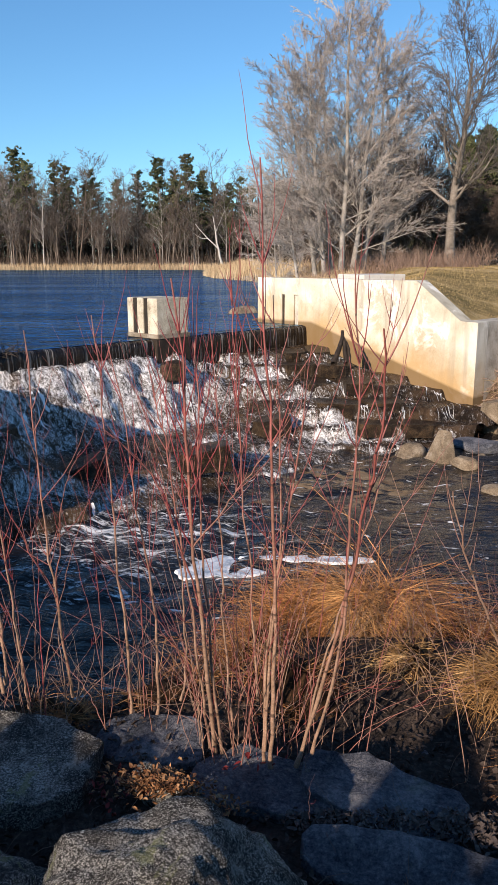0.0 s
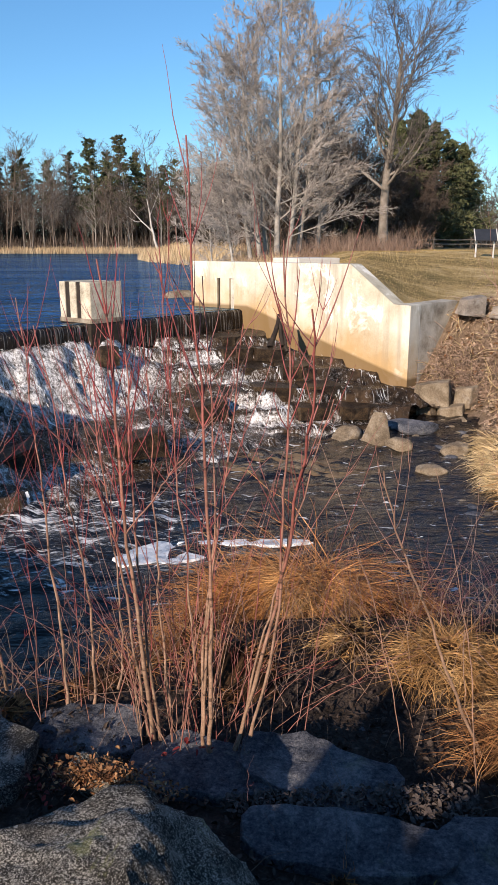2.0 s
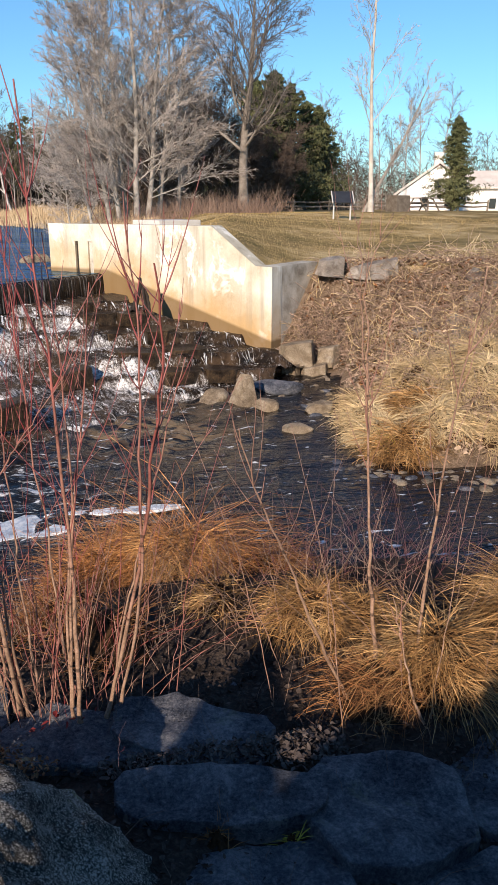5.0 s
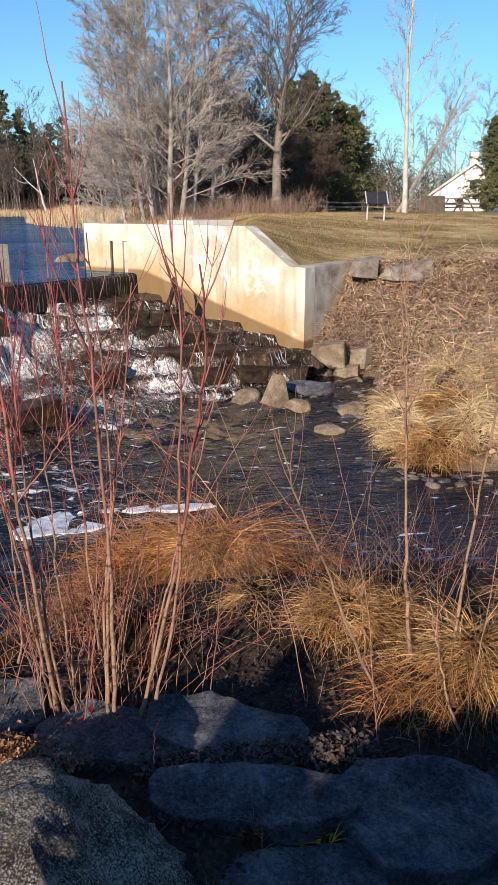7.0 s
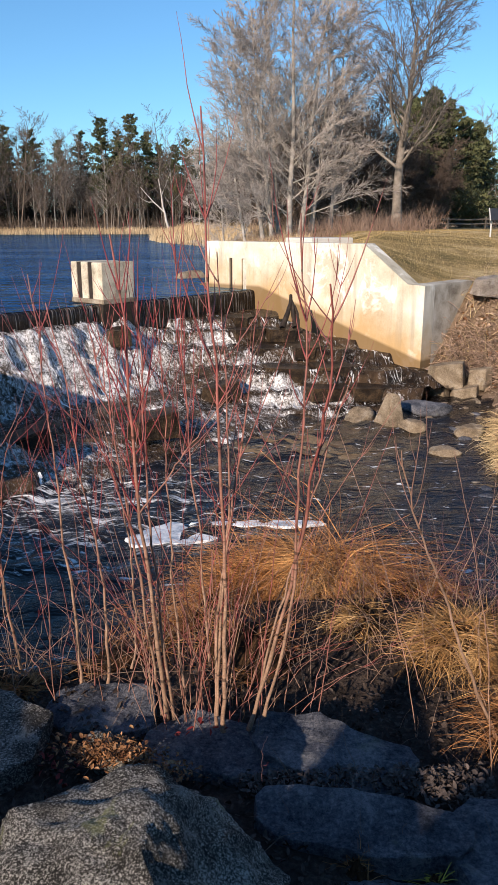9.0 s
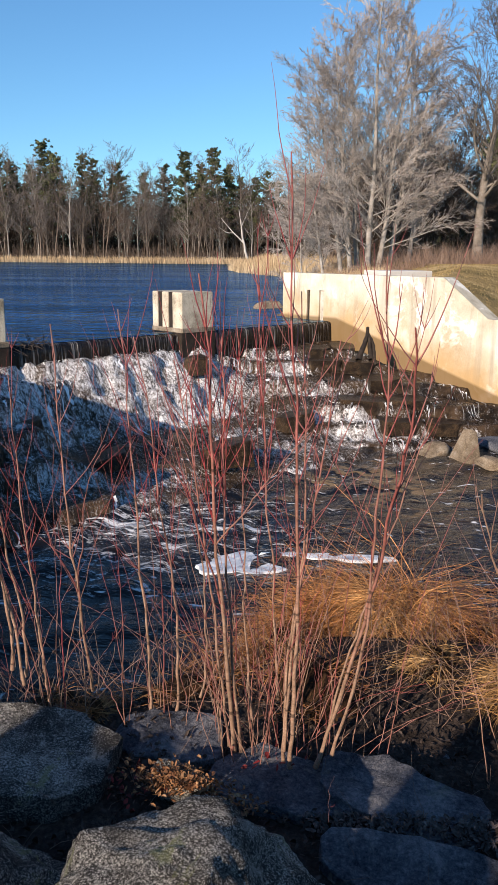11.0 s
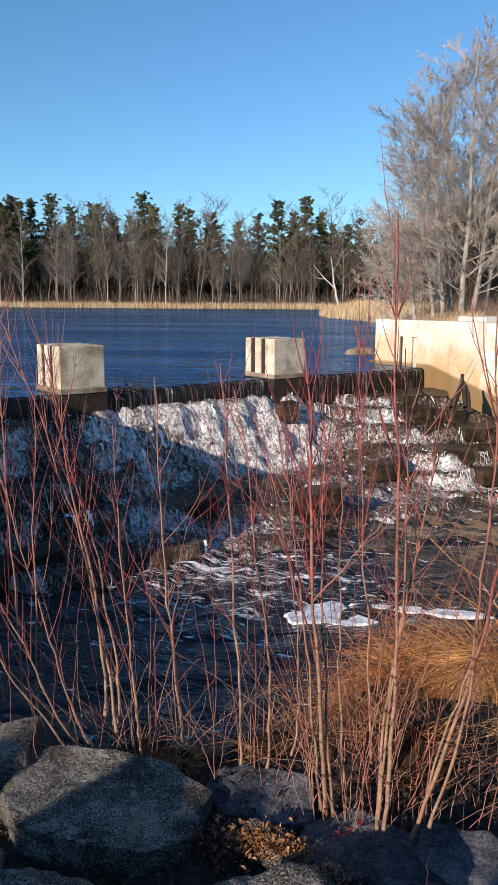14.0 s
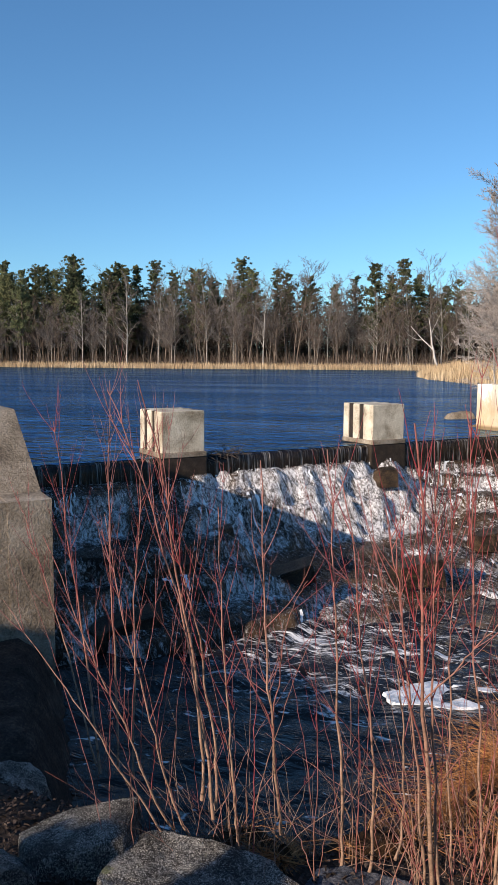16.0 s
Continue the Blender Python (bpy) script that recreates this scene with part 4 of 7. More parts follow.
def place(ob, x, y, turn=0.0, k=1.0):
    m = at_ground(x, y, turn)
    c = copy_thing(ob, m)
    c.scale = (k, k, k)
    return c


# the grove at the pond's east shore: many-stemmed maples, and one broad oak
grove_a = bare_tree("bare_maple", 3, 9.9, 0.13, MAPLE, M_BARK, M_TWIG, "tall bare grey maple in a dense clump by the pond")
grove_b = bare_tree("bare_maple", 8, 9.6, 0.12, MAPLE, M_BARK, M_TWIG, "tall bare grey maple with an upswept crown")
GROVE = ((4.0, 34.0, 1.06, 2, 0), (3.35, 34.4, 0.98, -6, 1), (4.5, 34.5, 1.02, 5, 1), (3.0, 35.2, 0.84, -10, 0), (5.2, 36.0, 0.94, 7, 0), (3.7, 35.0, 1.0, -3, 1),
         (2.3, 36.4, 0.66, -9, 1), (1.5, 38.4, 0.48, -6, 0), (6.6, 39.0, 0.90, 3, 1), (8.0, 45.0, 0.74, 3, 0))
for i, (x, y, k, lean, which) in enumerate(GROVE):
    src = (grove_a, grove_b)[which]
    m = at_ground(x, y) @ pose(0, 0, 0, 0, lean, 0) @ pose(0, 0, 0, 0, 0, i * 77)
    ob = copy_thing(src, m) if i > 1 else src
    ob.matrix_world = m
    ob.scale = (k, k, k)
oak = bare_tree("bare_oak", 24, 8.6, 0.235, OAK, M_OAK_BARK, M_DARK_TWIG, "broad bare oak with a pale trunk beside the lawn")
hide_at(oak, at_ground(8.9, 35.0))
birch = bare_tree("bare_birch", 31, 11.5, 0.14, BIRCH, M_PALE_BARK, M_TWIG, "tall slim bare birch with a pale trunk")
hide_at(birch, at_ground(16.5, 38.4))
leaner = bare_tree("leaning_tree", 33, 7.0, 0.11, BIRCH, M_BARK, M_TWIG, "bare grey tree leaning away from the birch")
hide_at(leaner, at_ground(16.4, 39.0) @ pose(0, 0, 0, 0, 33, 0))
# the brown thicket of small trees behind the grove and the oak
scrub = bare_tree("thicket_tree", 36, 5.4, 0.09, SCRUB, M_DARK_BARK, M_BROWN_TWIG, "small dense brown bare tree in the thicket behind the grove", ((0, 0, 0.06, 1), (0.5, 0.2, 0.2, 0.85), (-0.4, 0.3, 0.25, 0.8)))
for i, (x, y, k) in enumerate(((7.0, 42.0, 1.0), (8.6, 43.5, 1.08), (10.2, 44.5, 1.0), (11.8, 46.5, 0.95), (13.4, 47.0, 0.8), (9.4, 48.5, 1.2), (6.2, 47.0, 1.15), (14.8, 49.0, 0.85), (4.6, 44.0, 1.0), (3.2, 46.0, 0.85))):
    ob = copy_thing(scrub, at_ground(x, y, i * 67)) if i else hide_at(scrub, at_ground(x, y))
    ob.scale = (k, k, k)


def needle_cloud(rng, centres, radii, count, size):
    """Small needle tufts scattered in flat layered sprays, their tips turned upwards."""
    c = np.repeat(np.asarray(centres), count, axis=0)
    r = np.repeat(np.asarray(radii), count, axis=0)
    n = len(c)
    d = rng.normal(0, 1, (n, 3))
    d /= np.linalg.norm(d, axis=1, keepdims=True)
    p = c + d * r[:, None] * rng.uniform(0.2, 1.0, (n, 1)) * np.array([1, 1, 0.55])
    a = rng.normal(0, 1, (n, 3)) + np.array([0, 0, 0.5])
    a /= np.linalg.norm(a, axis=1, keepdims=True)
    b = np.cross(a, rng.normal(0, 1, (n, 3)))
    b /= np.linalg.norm(b, axis=1, keepdims=True)
    s = size * rng.uniform(0.6, 1.4, (n, 1))
    v = np.stack([p - a * s, p + b * s * 0.30, p + a * s, p - b * s * 0.30], 1).reshape(-1, 3)
    f = np.arange(n * 4).reshape(-1, 4)
    return v, f


def pine_tree(name, seed, height, radius, crown_from, width, label, tufts=16, size=0.17, full=False):
    """A white pine: whorls of level limbs at uneven spacing, each carrying flat plates of needles, under a ragged, rounded top."""
    rng = np.random.RandomState(seed)
    ob = new(name, None)
    tagged(ob, label, "tree")
    z = np.linspace(-0.2, height, 9)
    pts = np.stack([np.cumsum(rng.normal(0, 0.05, 9)), np.cumsum(rng.normal(0, 0.05, 9)), z], 1)
    v, f = polyline_tube(pts, np.linspace(radius, 0.03, 9), 7)
    part("trunk", mesh_object("trunk", v, f, M_DARK_BARK, True), M_DARK_BARK, ob)
    segs, cen, rad = [], [], []
    hh = crown_from * height * 0.6
    while hh < height * 1.01:
        t = (hh / height - crown_from) / (1 - crown_from)
        if t > 0:
            k = (1.02 - t) ** 0.8 if full else (1.03 - min(t, 1.0)) ** 0.5 * (0.82 + 0.18 * math.sin(9 * t + seed))
            reach = width * max(k, 0.07) * rng.uniform(0.6, 1.15)
        else:
            reach = width * 0.4
        for _ in range(rng.randint(5, 9)):
            a = rng.uniform(0, 6.283)
            L = max(reach, 0.2) * rng.uniform(0.45, 1.1)
            base = pts[min(int(hh / height * 8), 8)].copy()
            base[2] = hh
            tip = base + np.array([math.cos(a) * L, math.sin(a) * L, L * rng.uniform(-0.05, 0.30) + 0.9 * max(t, 0) ** 2 * L])
            segs.append((*base, *tip, 0.04, 0.012))
            if t > 0 or rng.rand() < 0.15:
                for q in (0.3, 0.5, 0.72, 1.0):
                    if rng.rand() < 0.85:
                        cen.append(base + (tip - base) * q + rng.normal(0, 0.12, 3))
                        rad.append((0.24 + 0.15 * L) * rng.uniform(0.7, 1.2) * (1 - 0.40 * min(max(t, 0), 1)))
        hh += rng.uniform(0.4, 1.0) * height / (20 if full else 19)
    v, f = tubes(segs, 3)
    part("limb_set", mesh_object("limbs", v, f, M_DARK_BARK), M_DARK_BARK, ob)["kind"] = "stuff"
    v, f = needle_cloud(rng, cen, rad, tufts, size)
    part("crown", mesh_object("crown", v, f, M_NEEDLE), M_NEEDLE, ob, "dark green needle sprays with gaps")
    return ob


PINE = "tall white pine with a bare trunk, dark green crown"
tp = [pine_tree("white_pine", 41, 14.5, 0.17, 0.36, 3.6, PINE, 26),
      pine_tree("white_pine", 42, 13.6, 0.15, 0.42, 3.1, PINE, 26),
      pine_tree("white_pine", 43, 15.6, 0.18, 0.32, 3.9, PINE, 26),
      pine_tree("white_pine", 46, 14.8, 0.16, 0.46, 3.3, PINE, 24)]
fir = pine_tree("bushy_pine", 44, 7.8, 0.14, 0.06, 3.4, "bushy dark green pine clothed to the ground", 30, 0.13, True)
thin = [bare_tree("bare_shore_tree", 51, 12.5, 0.10, THIN, M_BARK, M_DARK_TWIG, "slender bare tree with a pale trunk on the far shore"),
        bare_tree("bare_shore_tree", 52, 11.5, 0.09, THIN, M_DARK_BARK, M_DARK_TWIG, "slender bare tree with grey twigs on the far shore", ((0, 0, 0.05, 1), (0.4, 0.1, 0.15, 0.8))),
        bare_tree("bare_shore_tree", 53, 13.5, 0.12, THIN, M_DARK_BARK, M_BROWN_TWIG, "slender dark bare tree on the far shore"),
        bare_tree("bare_shore_tree", 54, 9.5, 0.08, THIN, M_OAK_BARK, M_BROWN_TWIG, "slender bare brown tree on the far shore", ((0, 0, 0.08, 1), (0.3, 0.2, 0.2, 0.9)))]
rng = random.Random(7)
first = set()


def plant(ob, x, y, turn, k):
    """The first planting uses the original, the rest are copies."""
    if ob.name not in first:
        first.add(ob.name)
        ob.matrix_world = at_ground(x, y, turn)
        ob.scale = (k, k, k)
        return ob
    return place(ob, x, y, turn, k)


for i in range(124):
    x = -84 + i * 0.75 + rng.uniform(-0.6, 0.6)
    y = 104.5 + rng.uniform(0, 8) + (x + 20) * 0.06 * (x < -20)
    plant(thin[rng.randrange(4)], x, y, rng.uniform(0, 360), rng.uniform(0.62, 1.06) * (0.8 if x < -50 else 1.0))
for i in range(70):
    x = -88 + i * 1.4 + rng.uniform(-0.8, 0.8)
    if -24 < x < -14 and i % 2:
        continue
    plant(thin[2 + rng.randrange(2)], x, 112 + rng.uniform(0, 8), rng.uniform(0, 360), rng.uniform(0.85, 1.1))
# pines: a close stand at the west, single crowns among bare trees, a dark group by the east cove
for i in range(40):
    x = -92 + i * 1.08 + rng.uniform(-0.7, 0.7)
    plant(tp[rng.randrange(4)], x, 107 + rng.uniform(0, 9) + (x + 20) * 0.06, rng.uniform(0, 360), rng.uniform(0.86, 1.08))
for x, y, k in ((-46.5, 112, 0.95), (-43.0, 110, 1.0), (-38.6, 110, 0.94), (-34.5, 113, 0.92), (-30.2, 109, 1.0), (-27.5, 114, 0.86), (-22.0, 112, 0.84), (-18.8, 114, 0.86), (-15.5, 113, 0.84),
                (-49.0, 111, 1.0), (-41.0, 114, 0.96), (-36.4, 112, 0.9), (-32.4, 112, 0.95), (-25.0, 110, 0.86), (-12.4, 110, 0.95), (-10.8, 112, 0.93), (-8.6, 110, 0.98), (-6.6, 111, 0.92), (-4.6, 113, 0.82), (-2.8, 112, 0.74), (0.5, 114, 0.72), (4.0, 116, 0.76)):
    plant(tp[rng.randrange(4)], x, y, rng.uniform(0, 360), k)
for i in range(46):
    x = -96 + i * 2.7 + rng.uniform(-1, 1)
    if -26 < x < -13:
        continue
    plant(tp[rng.randrange(4)] if i % 3 else thin[rng.randrange(4)], x, 122 + rng.uniform(0, 14), rng.uniform(0, 360), rng.uniform(0.70, 0.92))
for x, y, k in ((13.5, 50, 0.95), (15.2, 52, 1.05), (17.0, 54, 1.0), (18.8, 56, 0.9), (20.5, 58, 0.9), (12, 60, 0.9), (8, 66, 1.0), (22.5, 62, 0.8)):
    plant(fir, x, y, rng.uniform(0, 360), k)
for i in range(16):
    plant(fir, -92 + i * 7.0 + rng.uniform(-1, 1), 140 + rng.uniform(0, 10), rng.uniform(0, 360), rng.uniform(0.7, 1.0))
# a pale crooked tree that leans over the far shore
crook = new("crooked_tree", None)
tagged(crook, "pale crooked bare tree leaning over the far shore", "tree")
crng = np.random.RandomState(58)
for name, line, r in (("trunk", ((0, 0, -0.2), (-0.7, 0, 2.6), (-1.3, 0, 6.4)), 0.20), ("limb", ((-0.6, 0, 2.4), (-2.0, 0, 3.6), (-3.6, 0, 5.4)), 0.10), ("limb", ((-1.0, 0, 4.4), (-0.4, 0, 5.6), (0.2, 0, 7.2)), 0.07), ("limb", ((-2.0, 0, 3.6), (-3.0, 0.2, 3.7), (-3.9, 0.3, 4.3)), 0.05)):
    a, b, c = (np.array(q, float) for q in line)
    tt = np.linspace(0, 1, 8)[:, None]
    path = (1 - tt) ** 2 * a + 2 * tt * (1 - tt) * (2 * b - 0.5 * (a + c)) + tt ** 2 * c
    v, f = polyline_tube(path + crng.normal(0, 0.04, path.shape), np.linspace(r, r * 0.3, 8), 6)
    part(name, mesh_object(name, v, f, M_PALE_BARK, True), M_PALE_BARK, crook)
crook.matrix_world = at_ground(-3.4, 103.6)
for i in range(26):
    x = 3 + i * 1.9 + rng.uniform(-0.7, 0.7)
    plant(thin[rng.randrange(4)], x, 58 + rng.uniform(0, 22), rng.uniform(0, 360), rng.uniform(0.6, 0.85))


# ---- the near bank: rocks, shrubs, grass, leaves ----
def rock(name, x, y, z, size, turn, seed, material, label, flat=0.5, cuts=7, group="", sub=4):
    me = rock_mesh(name, seed, size, material, flat, cuts, sub)
    return thing(name, me, label, "rock", group, at=pose(x, y, z, 0, 0, turn))


rock("boulder", -0.21, 1.57, -0.17, (0.50, 0.38, 0.40), 8, 3, M_LICHEN_ROCK, "speckled granite boulder with pale lichen patches", 0.86, 4, "", 6)
rock("boulder", -0.88, 1.68, -0.16, (0.40, 0.30, 0.30), 40, 5, M_LICHEN_ROCK, "rounded granite boulder with pale lichen", 0.7, 7, "", 5)
rock("boulder", -1.70, 2.24, -0.18, (0.22, 0.2, 0.24), 80, 9, M_LICHEN_ROCK, "small rounded granite boulder with pale lichen", 0.75, 9)


def block_mesh(seed, sx, sy, h, material=M_LICHEN_ROCK):
    """A quarried block: five uneven sides, a tilted top and chipped edges."""
    rng = random.Random(seed)
    ring = [(math.cos(t) * sx * rng.uniform(0.9, 1.15), math.sin(t) * sy * rng.uniform(0.9, 1.15)) for t in (0.5, 1.9, 2.9, 3.9, 5.4)]
    bm = box_bm([(x * 1.06, y * 1.06, -0.2) for x, y in ring], [(x * rng.uniform(0.86, 1.0), y * rng.uniform(0.86, 1.0), h + x * 0.18 + rng.uniform(-0.02, 0.02)) for x, y in ring], 0.022)
    bmesh.ops.triangulate(bm, faces=bm.faces)
    bmesh.ops.subdivide_edges(bm, edges=bm.edges, cuts=3)
    for v in bm.verts:
        v.co += Vector((noise.noise(v.co * 9), noise.noise(v.co * 9 + Vector((7, 0, 0))), noise.noise(v.co * 9 + Vector((0, 7, 0))))) * 0.012
    me = bpy.data.meshes.new("block_stone")
    bm.to_mesh(me)
    bm.free()
    me.materials.append(material)
    return me


thing("block_stone", block_mesh(15, 0.24, 0.20, 0.20), "angular granite block with a flat pale top", "rock", at=pose(-1.47, 2.60, -0.29, 0, 0, 25))
rock("block_stone", -2.25, 3.15, -0.50, (0.28, 0.22, 0.26), 65, 16, M_LICHEN_ROCK, "tan weathered block at the water's edge", 0.7, 9)
SLABS = "rock slabs on the near bank"


def slab_mesh(seed, sx, sy, h, material):
    """A flat weathered slab: an uneven angular outline, a gently rolling top and a broken edge."""
    rng = random.Random(seed)
    ring = []
    for q in range(12):
        t = q / 12 * 6.283 + rng.uniform(-0.18, 0.18)
        k = 1 / max(abs(math.cos(t)), abs(math.sin(t))) ** 0.8 * rng.uniform(0.88, 1.08)
        ring.append((math.cos(t) * sx * k, math.sin(t) * sy * k))
    bm = box_bm([(x * 1.02, y * 1.02, -0.22) for x, y in ring], [(x * 1.0, y * 1.0, h) for x, y in ring], 0.006)
    bmesh.ops.poke(bm, faces=[f for f in bm.faces if len(f.verts) > 6])
    bmesh.ops.triangulate(bm, faces=bm.faces)
    for _ in range(2):
        bmesh.ops.subdivide_edges(bm, edges=[e for e in bm.edges if e.calc_length() > 0.03], cuts=2)
        bmesh.ops.triangulate(bm, faces=bm.faces)
    off = Vector((seed * 2.3, seed * 0.7, 0))
    for v in bm.verts:
        q = v.co + off
        v.co += Vector((noise.noise(q * 14), noise.noise(q * 14 + Vector((7, 0, 0))), 0)) * 0.008
        v.co.z += noise.fractal(q * 5, 1.0, 2.0, 4) * 0.020 + noise.fractal(q * 22, 1.0, 2.0, 3) * 0.005 + (0.010 * round(noise.noise(q * 3.0) * 3) / 3 if v.co.z > 0 else 0)
    me = bpy.data.meshes.new("rock_slab")
    bm.to_mesh(me)
    bm.free()
    me.materials.append(material)
    return me


for i, (x, y, top, sx, sy, turn, tx, ty) in enumerate((
        (-0.92, 2.42, -0.13, 0.33, 0.20, -4, 4, 2), (-0.38, 2.60, -0.18, 0.19, 0.12, -8, 5, -2), (0.05, 2.36, -0.19, 0.24, 0.13, -16, 3, 3),
        (0.46, 2.30, -0.19, 0.27, 0.13, -30, 2, 4), (0.48, 1.93, -0.16, 0.29, 0.10, -17, 3, 2), (0.98, 1.80, -0.19, 0.25, 0.20, -14, 0, 3),
        (0.52, 1.66, -0.22, 0.24, 0.10, -4, 0, 0), (0.22, 1.96, -0.24, 0.12, 0.10, 20, 0, 5), (1.45, 1.86, -0.26, 0.24, 0.2, 10, 0, 0), (-1.38, 1.95, -0.2, 0.26, 0.2, 30, 0, 0),
        (0.85, 2.52, -0.28, 0.20, 0.11, -24, 3, 0), (1.10, 1.44, -0.25, 0.3, 0.14, 5, 0, 0))):
    thing("rock_slab", slab_mesh(60 + i, sx * 1.1, sy * 1.16, 0.0, M_LICHEN_ROCK if i in (0, 9) else M_SLAB), "flat granite slab with pale lichen at the edge of the bank" if i in (0, 9) else "flat slate-grey rock slab among leaf litter", "rock", SLABS, at=pose(x, y, top, tx, ty, turn))

M_LEAF = surface("fallen_leaves", [(0.34, (0.035, 0.014, 0.008)), (0.45, (0.13, 0.055, 0.024)), (0.56, (0.30, 0.155, 0.07)), (0.68, (0.46, 0.32, 0.19))], 25, 80, 0.7, 0, 0, 0.45, 0.25, True)
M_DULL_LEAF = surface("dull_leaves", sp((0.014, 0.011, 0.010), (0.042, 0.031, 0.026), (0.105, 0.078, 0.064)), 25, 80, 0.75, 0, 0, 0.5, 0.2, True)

M_GREY_LEAF = surface("grey_brown_leaves", sp((0.02, 0.016, 0.015), (0.075, 0.060, 0.054), (0.19, 0.15, 0.13)), 25, 80, 0.75, 0, 0, 0.5, 0.2, True)
M_RED_LEAF = surface("red_maple_leaves", sp((0.035, 0.006, 0.006), (0.12, 0.014, 0.014), (0.22, 0.035, 0.03)), 25, 80, 0.6, 0, 0, 0.4, 0.25, True)


def leaves(rng, x, y, z, size):
    """Curled leaf blades: two bent halves each."""
    n = len(x)
    a = rng.uniform(0, 6.283, n)
    s = size * rng.uniform(0.6, 1.3, n)
    ax = np.stack([np.cos(a), np.sin(a), rng.normal(0, 0.5, n)], 1)
    bx = np.stack([-np.sin(a), np.cos(a), rng.normal(0, 0.6, n)], 1) * rng.uniform(0.5, 1.2, (n, 1))
    up = np.cross(ax, bx)
    c = np.stack([x, y, z], 1)
    curl = rng.uniform(-0.2, 0.7, n)[:, None]
    S = s[:, None]
    v = np.stack([c - ax * S, c - ax * S * 0.3 + bx * S * 0.55 + up * S * curl, c + ax * S * 0.45 + bx * S * 0.45 + up * S * curl, c + ax * S * 1.1,
                  c + ax * S * 0.45 - bx * S * 0.45 + up * S * curl, c - ax * S * 0.3 - bx * S * 0.55 + up * S * curl], 1).reshape(-1, 3)
    k = np.arange(n)[:, None] * 6
    f = np.concatenate([k + np.array([[0, 3, 2, 1]]), k + np.array([[0, 5, 4, 3]])], 0)
    return v, f


lr = np.random.RandomState(5)
n = 14000
lx, ly = lr.uniform(-2.4, 2.2, n), lr.uniform(1.1, 3.1, n)
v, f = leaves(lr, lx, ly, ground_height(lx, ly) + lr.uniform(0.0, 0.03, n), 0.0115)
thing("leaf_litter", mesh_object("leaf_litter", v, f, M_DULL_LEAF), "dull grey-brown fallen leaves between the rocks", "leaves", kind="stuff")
n = 1500
lx = lr.uniform(0.12, 0.95, n)
ly = 2.16 - 0.12 * (lx - 0.4) + lr.normal(0, 0.045, n)
v, f = leaves(lr, lx, ly, -0.215 + 0.05 * lr.uniform(0, 1, n) * np.exp(-((ly - 2.14) / 0.08) ** 2), 0.0105)
thing("leaf_litter", mesh_object("leaf_litter", v, f, M_GREY_LEAF), "grey-brown leaves drifted into the joint between slabs", "leaves", kind="stuff")
n = 900
lx = lr.normal(-0.27, 0.10, n)
ly = 2.20 - 0.30 * (lx + 0.27) + lr.normal(0, 0.035, n)
v, f = leaves(lr, lx, ly, -0.14 + lr.uniform(0, 0.06, n) + 0.03 * np.exp(-((lx + 0.27) / 0.1) ** 2), 0.0085)
thing("leaf_pile", mesh_object("leaf_pile", v, f, M_LEAF), "drift of dry orange-brown leaves behind the boulder", "leaves", kind="stuff")
n = 46
lx, ly = lr.normal(-0.45, 0.05, n), lr.normal(2.24, 0.05, n)
lx[36:], ly[36:] = lr.uniform(-0.1, 0.15, 10), lr.uniform(2.36, 2.48, 10)
v, f = leaves(lr, lx, ly, -0.16 + lr.uniform(0, 0.04, n), 0.012)
thing("red_leaves", mesh_object("red_leaves", v, f, M_RED_LEAF), "dark red fallen maple leaves beside the drift", "leaves", kind="stuff")
rock("stone", -0.31, 2.29, -0.15, (0.11, 0.045, 0.10), -18, 33, M_LICHEN_ROCK, "pale sunlit stone among the leaves", 0.7)


def bent(points, n, wob, rng):
    """A smooth line through three points, slightly crooked at the nodes."""
    a, b, c = (np.array(p, float) for p in points)
    t = np.linspace(0, 1, n)[:, None]
    m = 2 * b - 0.5 * (a + c)
    p = (1 - t) ** 2 * a + 2 * t * (1 - t) * m + t ** 2 * c
    w = np.cumsum(rng.normal(0, wob, (n, 3)), 0)
    w -= t * w[-1]
    return p + w * np.array([1, 1, 0.2])


def on_line(line, s):
    f = s * (len(line) - 1)
    i = min(int(f), len(line) - 2)
    return line[i] + (line[i + 1] - line[i]) * (f - i), unit(line[i + 1] - line[i])


def shoot(rng, at, d, L, r, rows, lift, m=6):
    """One young shoot that leaves its stem and sweeps upwards."""
    pts = [at]
    for q in range(m):
        d = unit(d + np.array([0, 0, lift]) + rng.normal(0, 0.045, 3))
        pts.append(pts[-1] + d * L / m)
    for q in range(m):
        rows.append((*pts[q], *pts[q + 1], r * (1 - 0.8 * q / m), r * (1 - 0.8 * (q + 1) / m)))
    return np.array(pts)


